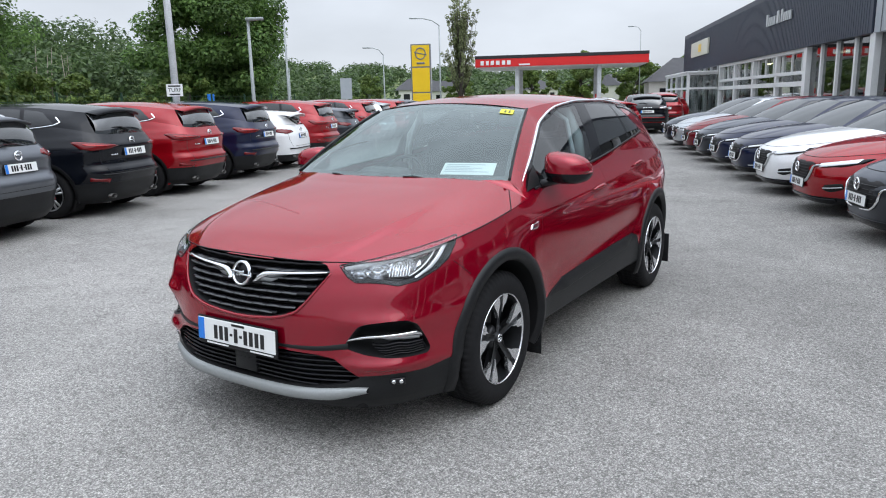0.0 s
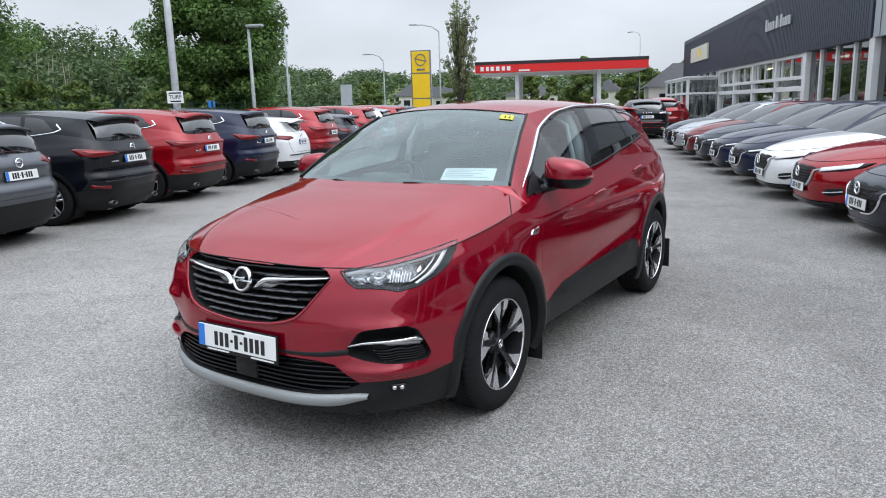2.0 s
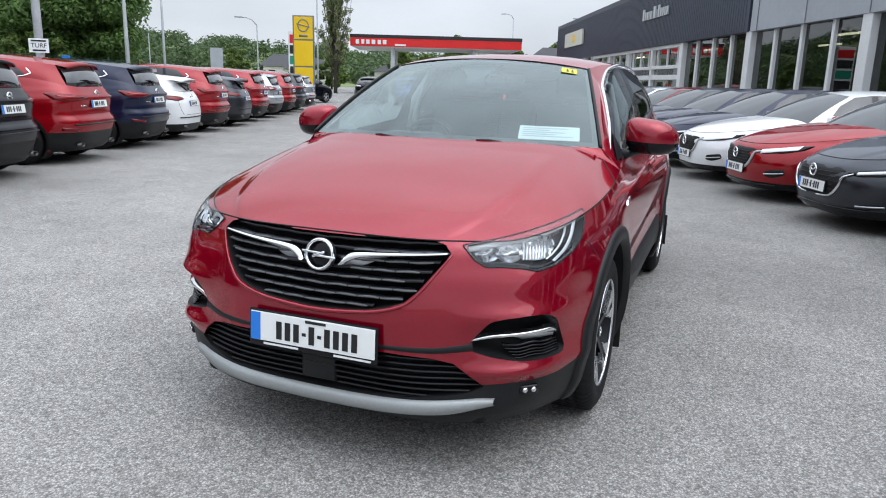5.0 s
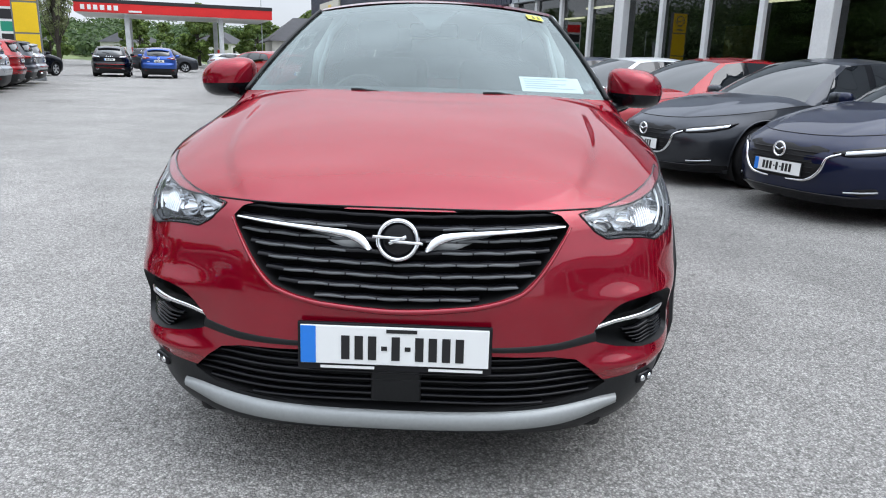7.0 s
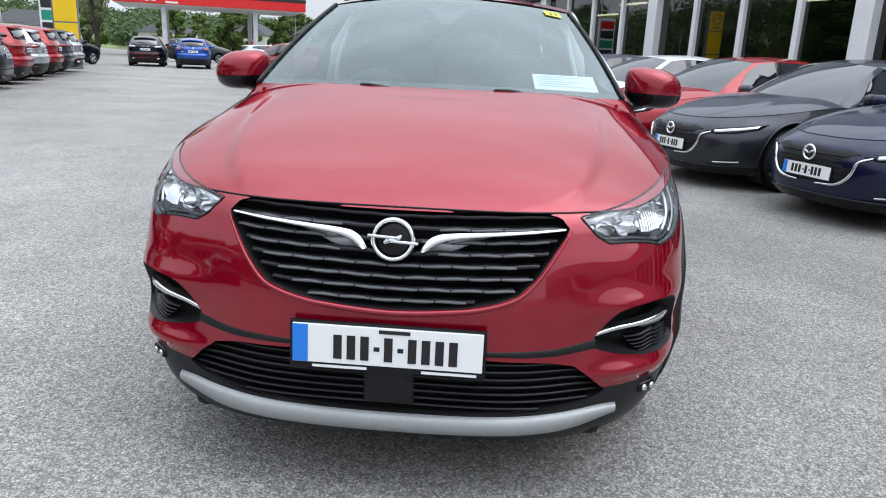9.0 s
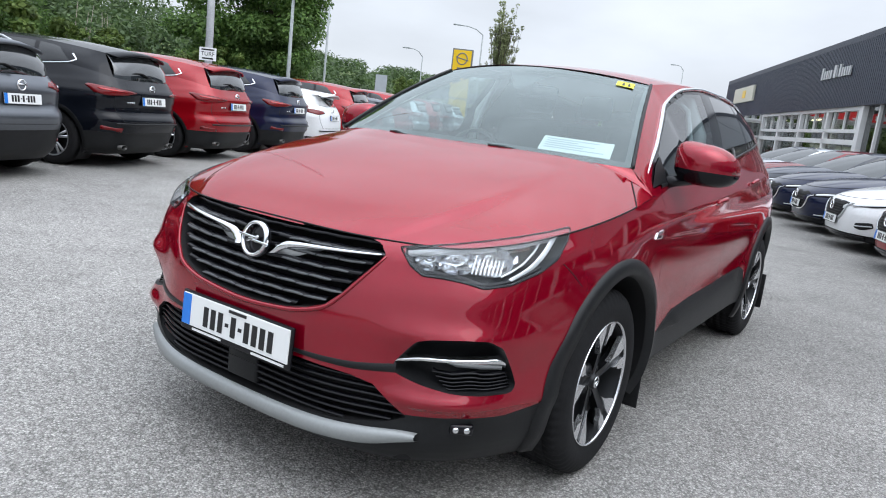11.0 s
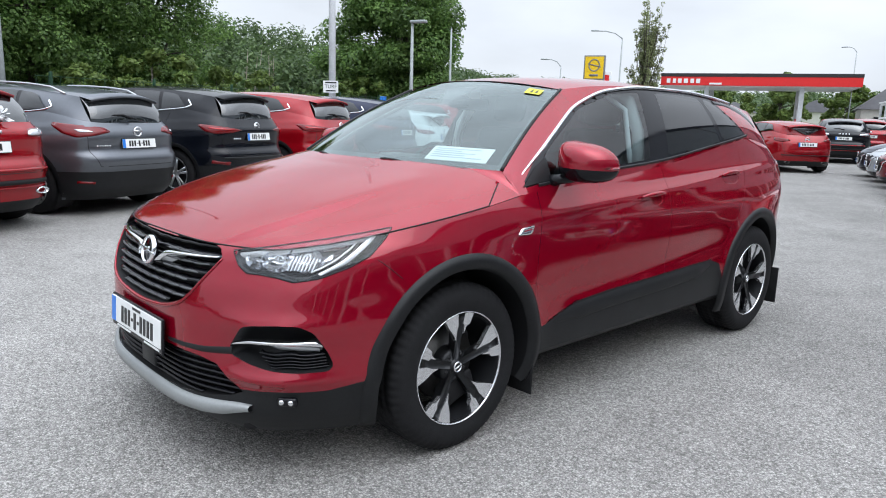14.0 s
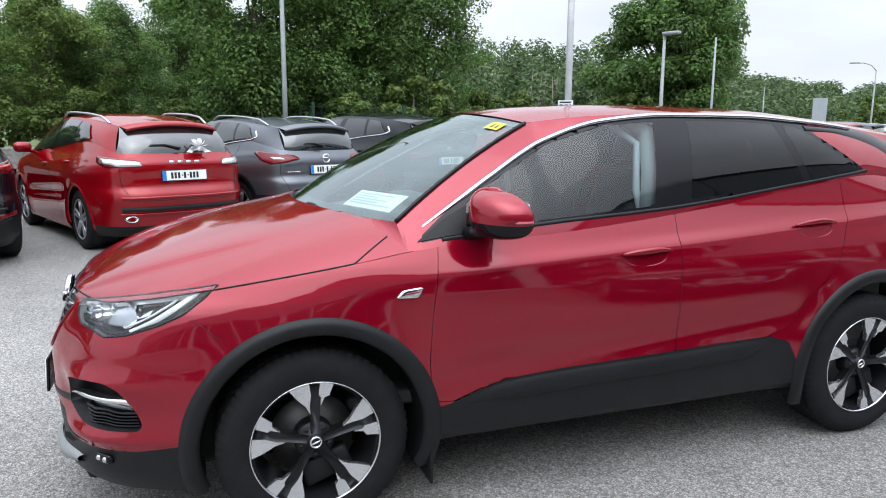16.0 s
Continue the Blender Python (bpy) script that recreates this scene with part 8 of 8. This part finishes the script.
BARK = mat("tree_bark", (0.07, 0.06, 0.05), rough=0.9, vary=0.3, scale=6, bump=0.6, bscale=20)


def leaf_cloud(centres, radii, count, size, rs, flat=0.75):
    """Leaf cards scattered through clumps; returns vertices and faces."""
    idx = rs.choice(len(centres), count, p=(radii ** 2.2) / (radii ** 2.2).sum())
    d = rs.normal(size=(count, 3))
    d /= np.linalg.norm(d, axis=1)[:, None]
    rad = radii[idx] * (0.45 + 0.55 * rs.random(count) ** 0.5)
    p = centres[idx] + d * rad[:, None] * np.array([1, 1, flat])
    nrm = d + rs.normal(size=(count, 3)) * 0.55 + np.array([0, 0, 0.8])
    nrm /= np.linalg.norm(nrm, axis=1)[:, None]
    a = np.cross(nrm, rs.normal(size=(count, 3)))
    a /= np.linalg.norm(a, axis=1)[:, None]
    b = np.cross(nrm, a)
    s = size * (0.6 + 0.8 * rs.random(count))[:, None]
    v = np.stack([p - a * s * 0.5, p - b * s * 0.33 + a * s * 0.05, p + a * s * 0.62, p + b * s * 0.33 + a * s * 0.05], 1).reshape(-1, 3)
    f = np.arange(count * 4).reshape(-1, 4)
    return v, f


def leaves_part(name, v, f, material, parent):
    me = bpy.data.meshes.new(name)
    me.from_pydata(v.tolist(), [], f.tolist())
    me.materials.append(material)
    ob = new(name, me)
    if parent:
        ob.parent = parent
    return ob


def broad_tree(label, h, spread, seed, material, count, size, trunk=0.18, low=0.22, clumps=70, place=None):
    rs = np.random.RandomState(seed)
    t = thing("tree", label, "tree")
    bm = bmesh.new()
    lean = rs.normal(size=2) * 0.02 * h
    tube(bm, [(0, 0, 0), (lean[0] * 0.3, lean[1] * 0.3, h * 0.25), (lean[0], lean[1], h * 0.55), (lean[0] * 1.4, lean[1] * 1.4, h * 0.85)], [trunk * 1.3, trunk, trunk * 0.6, trunk * 0.15], 10)
    cs, rr = [], []
    for k in range(clumps):
        z = low + (1 - low) * rs.random() ** 0.9
        prof = math.sin(math.pi * min(1.0, (z - low) / (1 - low) * 0.86 + 0.14)) ** 0.6
        a = rs.random() * math.tau
        q = spread * prof * (0.25 + 0.75 * rs.random() ** 0.6) * (0.85 + 0.3 * math.sin(3 * a + seed))
        cs.append((q * math.cos(a), q * math.sin(a), z * h))
        rr.append(h * (0.055 + 0.06 * rs.random()))
    for k in range(14):
        c = cs[k * 3 % len(cs)]
        z0 = h * (0.2 + 0.35 * rs.random())
        tube(bm, [(lean[0] * 0.5, lean[1] * 0.5, z0), (c[0] * 0.5, c[1] * 0.5, z0 * 0.5 + c[2] * 0.5), tuple(c)], [trunk * 0.45, trunk * 0.25, trunk * 0.06], 6)
    part("trunk", bm, BARK, t)
    v, f = leaf_cloud(np.array(cs), np.array(rr), count, size, rs)
    leaves_part("crown", v, f, material, t)
    if place is not None:
        t.matrix_world = place
    return t


def poplar(label, h, spread, seed, place):
    rs = np.random.RandomState(seed)
    t = thing("tree", label, "tree")
    bm = bmesh.new()
    tube(bm, [(0, 0, 0), (0, 0, h * 0.5), (0, 0, h * 0.96)], [0.2, 0.13, 0.02], 8)
    cs, rr = [], []
    for k in range(60):
        a = rs.random() * math.tau
        q = spread * (0.2 + 0.8 * rs.random())
        z0 = h * (0.10 + 0.45 * rs.random())
        z1 = min(h * 0.99, z0 + h * (0.25 + 0.3 * rs.random()))
        e = (q * math.cos(a), q * math.sin(a), z1)
        tube(bm, [(0, 0, z0), (e[0] * 0.7, e[1] * 0.7, (z0 + z1) / 2), e], [0.05, 0.03, 0.01], 5)
        for f in (0.45, 0.65, 0.85, 1.0):
            cs.append((e[0] * f, e[1] * f, z0 + (z1 - z0) * f))
            rr.append(h * 0.022 * (1.3 - 0.5 * f))
    part("trunk", bm, BARK, t)
    v, f = leaf_cloud(np.array(cs), np.array(rr), 12000, 0.17, rs, 1.3)
    leaves_part("crown", v, f, LEAF3, t)
    t.matrix_world = place
    return t


kinds = [broad_tree("tall broad-leaved roadside tree in full dark green leaf", 11.5, 3.9, 11, LEAF, 44000, 0.155, clumps=120),
         broad_tree("tall broad-leaved roadside tree in full dark green leaf", 12.5, 4.3, 12, LEAF, 46000, 0.155, clumps=130),
         broad_tree("rounded roadside tree with lighter green leaves", 9.0, 3.6, 13, LEAF2, 34000, 0.14, low=0.10, clumps=95)]
spots = []
rs = np.random.RandomState(3)
for k in range(1, 5):
    spots.append((kinds[(1, 0, 1, 0, 1)[k]], 20.6 - k * 2.5 + rs.normal() * 0.3, -20.0 - 1.5 * rs.random(), 0.74 + 0.10 * rs.random()))
for k in range(10):
    spots.append((kinds[2 if k % 3 else 0], 8.6 - k * 3.4 + rs.normal() * 0.4, -26.2 - 1.8 * rs.random(), (0.62 if k % 3 else 0.47) + 0.08 * rs.random()))
for k in range(9):
    spots.append((kinds[k % 2], 17.0 - k * 4.4 + rs.normal(), -33.0 - 2.5 * rs.random(), 0.58 + 0.14 * rs.random()))
used = set()
for src, u, w, sc in spots:
    m = Matrix.Translation(lot(u, w)) @ pose(0, 0, 0, 0, 0, rs.random() * 360) @ Matrix.Scale(sc, 4)
    if src.name not in used:
        used.add(src.name)
        src.matrix_world = m
    else:
        t = copy_thing(src, m)
        t.matrix_world = m
big = broad_tree("large full maple standing alone by the road", 11.0, 3.95, 21, LEAF, 80000, 0.185, trunk=0.25, low=0.12, clumps=170, place=Matrix.Translation((-29.9, 24.9, 0)))
poplar("tall thin poplar with upswept grey-green branches", 12.2, 2.3, 31, Matrix.Translation((-36.0, 61.0, 0)))
far = broad_tree("green tree behind the filling station", 7.0, 4.0, 41, LEAF2, 9000, 0.36, low=0.08, clumps=60, place=Matrix.Translation((-32, 84, 0)))
for x, y, s in ((-26, 88, 0.9), (-20, 92, 1.0), (-13, 95, 1.25), (-40, 86, 0.8), (-50, 84, 0.7), (-9, 84, 1.1), (-57, 72, 0.7)):
    m = Matrix.Translation((x, y, 0)) @ pose(0, 0, 0, 0, 0, x * 31 % 360) @ Matrix.Scale(s, 4)
    t = copy_thing(far, m)
    t.matrix_world = m

# low bushes under the roadside trees
bush = broad_tree("dense light green roadside bush", 2.6, 2.2, 51, LEAF2, 4600, 0.15, trunk=0.05, low=0.02, clumps=50)
first = True
for k in range(26):
    u, w = 34 - k * 2.4 + rs.normal() * 0.4, -15.5 - 1.5 * rs.random() - (2.0 if k < 7 else 0) - (9.3 if k > 9 else 0)
    m = Matrix.Translation(lot(u, w)) @ pose(0, 0, 0, 0, 0, rs.random() * 360) @ Matrix.Scale(0.75 + 0.5 * rs.random(), 4)
    if first:
        bush.matrix_world, first = m, False
    else:
        t = copy_thing(bush, m)
        t.matrix_world = m

# ---- wooded slopes and far hills ----
def hill_height(a, r):
    """Height of the land at bearing a (degrees left of +y) and distance r."""
    near = spline([(20, 0.0), (40, 0.0), (44, 0.5), (47, 3), (51, 6.5), (56, 9.5), (63, 12), (75, 15), (95, 18), (115, 14), (140, 5)], a)
    far_h = spline([(-60, 6), (-20, 8), (0, 10), (15, 13), (30, 16), (40, 20), (50, 24), (140, 20)], a)
    g = max(0.0, min(1.0, (r - 75) / 70))
    g2 = max(0.0, min(1.0, (r - 180) / 220))
    return near * g * g * (3 - 2 * g) + far_h * 0.8 * g2 * g2 * (3 - 2 * g2)


bm = bmesh.new()
rows = []
for i in range(61):
    r = 70 * (700 / 70) ** (i / 60)
    row = []
    for j in range(121):
        a = -70 + 215 * j / 120
        hgt = hill_height(a, r) + 0.8 * math.sin(a * 0.9 + r * 0.03) * min(1, max(0, (r - 90) / 100))
        row.append(Vector((-math.sin(radians(a)) * r, math.cos(radians(a)) * r, max(hgt, -0.06) - 0.04)))
    rows.append(row)
grid(bm, rows)
tagged(mesh_ob("hill", bm, HILLM), "green pasture hills in the distance", "hill", kind="structure")
rs = np.random.RandomState(77)
cs, rr = [], []
while len(cs) < 5200:
    a = 40 + 88 * rs.random() ** 1.1
    r = 84 + 75 * rs.random() ** 1.4
    # the wood's skyline, as a slope seen from the car park
    line = spline([(39, 0.022), (43, 0.050), (46, 0.062), (50, 0.082), (55, 0.097), (58, 0.108), (63, 0.113), (90, 0.118), (130, 0.11)], a)
    if a < 44 and r < 110:
        continue
    near = min(1.0, 0.62 + (r - 84) / 90)
    top = 1.5 + r * line * near * (0.93 + 0.13 * rs.random())
    z = hill_height(a, r) * 0.5
    if top - z < 2.0:
        continue
    x, y = -math.sin(radians(a)) * r, math.cos(radians(a)) * r
    wide = 1.0 + 1.1 * rs.random()
    steps = max(3, int((top - z) / 1.5))
    for k in range(steps):
        f = (k + 0.6) / steps
        q = wide * (0.55 + 0.75 * math.sin(math.pi * min(1.0, 0.18 + 0.80 * f)))
        cs.append((x + rs.normal() * 0.5, y + rs.normal() * 0.5, z + (top - z) * f - q * 0.5))
        rr.append(q * (0.8 + 0.4 * rs.random()))
v, f = leaf_cloud(np.array(cs), np.array(rr), 250000, 0.58, rs, 1.2)
tagged(leaves_part("woodland", v, f, WOODM, None), "dense green woodland on the slope", "woodland", kind="stuff")
cs, rr = [], []
while len(cs) < 1500:
    a = -30 + 80 * rs.random()
    r = 190 + 330 * rs.random()
    if math.sin(a * 1.7 + r * 0.05) + 0.6 * math.sin(r * 0.021 + a) < 0.35:
        continue
    x, y = -math.sin(radians(a)) * r, math.cos(radians(a)) * r
    cs.append((x, y, hill_height(a, r) + 2.6))
    rr.append(3.0 + 2.0 * rs.random())
v, f = leaf_cloud(np.array(cs), np.array(rr), 120000, 1.25, rs, 0.9)
tagged(leaves_part("hedgerows", v, f, WOODM, None), "hedgerows and tree clumps on far hills", "woodland", kind="stuff")
# bare pale trunks standing out at the wood's edge
trunks = thing("birch_stand", "pale bare trunks at the edge of the wood", "trees")
for k in range(12):
    a, r = 59.5 + 3.2 * rs.random(), 84 + 8 * rs.random()
    x, y = -math.sin(radians(a)) * r, math.cos(radians(a)) * r
    bm = bmesh.new()
    hh = 5.5 + 3 * rs.random()
    tube(bm, [(x, y, -0.2), (x + rs.normal() * 0.2, y, hh * 0.5), (x + rs.normal() * 0.5, y, hh)], [0.10, 0.07, 0.02], 6)
    part("trunk", bm, mat("pale_bark", (0.26, 0.23, 0.19), rough=0.9, vary=0.25) if k == 0 else bpy.data.materials["pale_bark"], trunks)
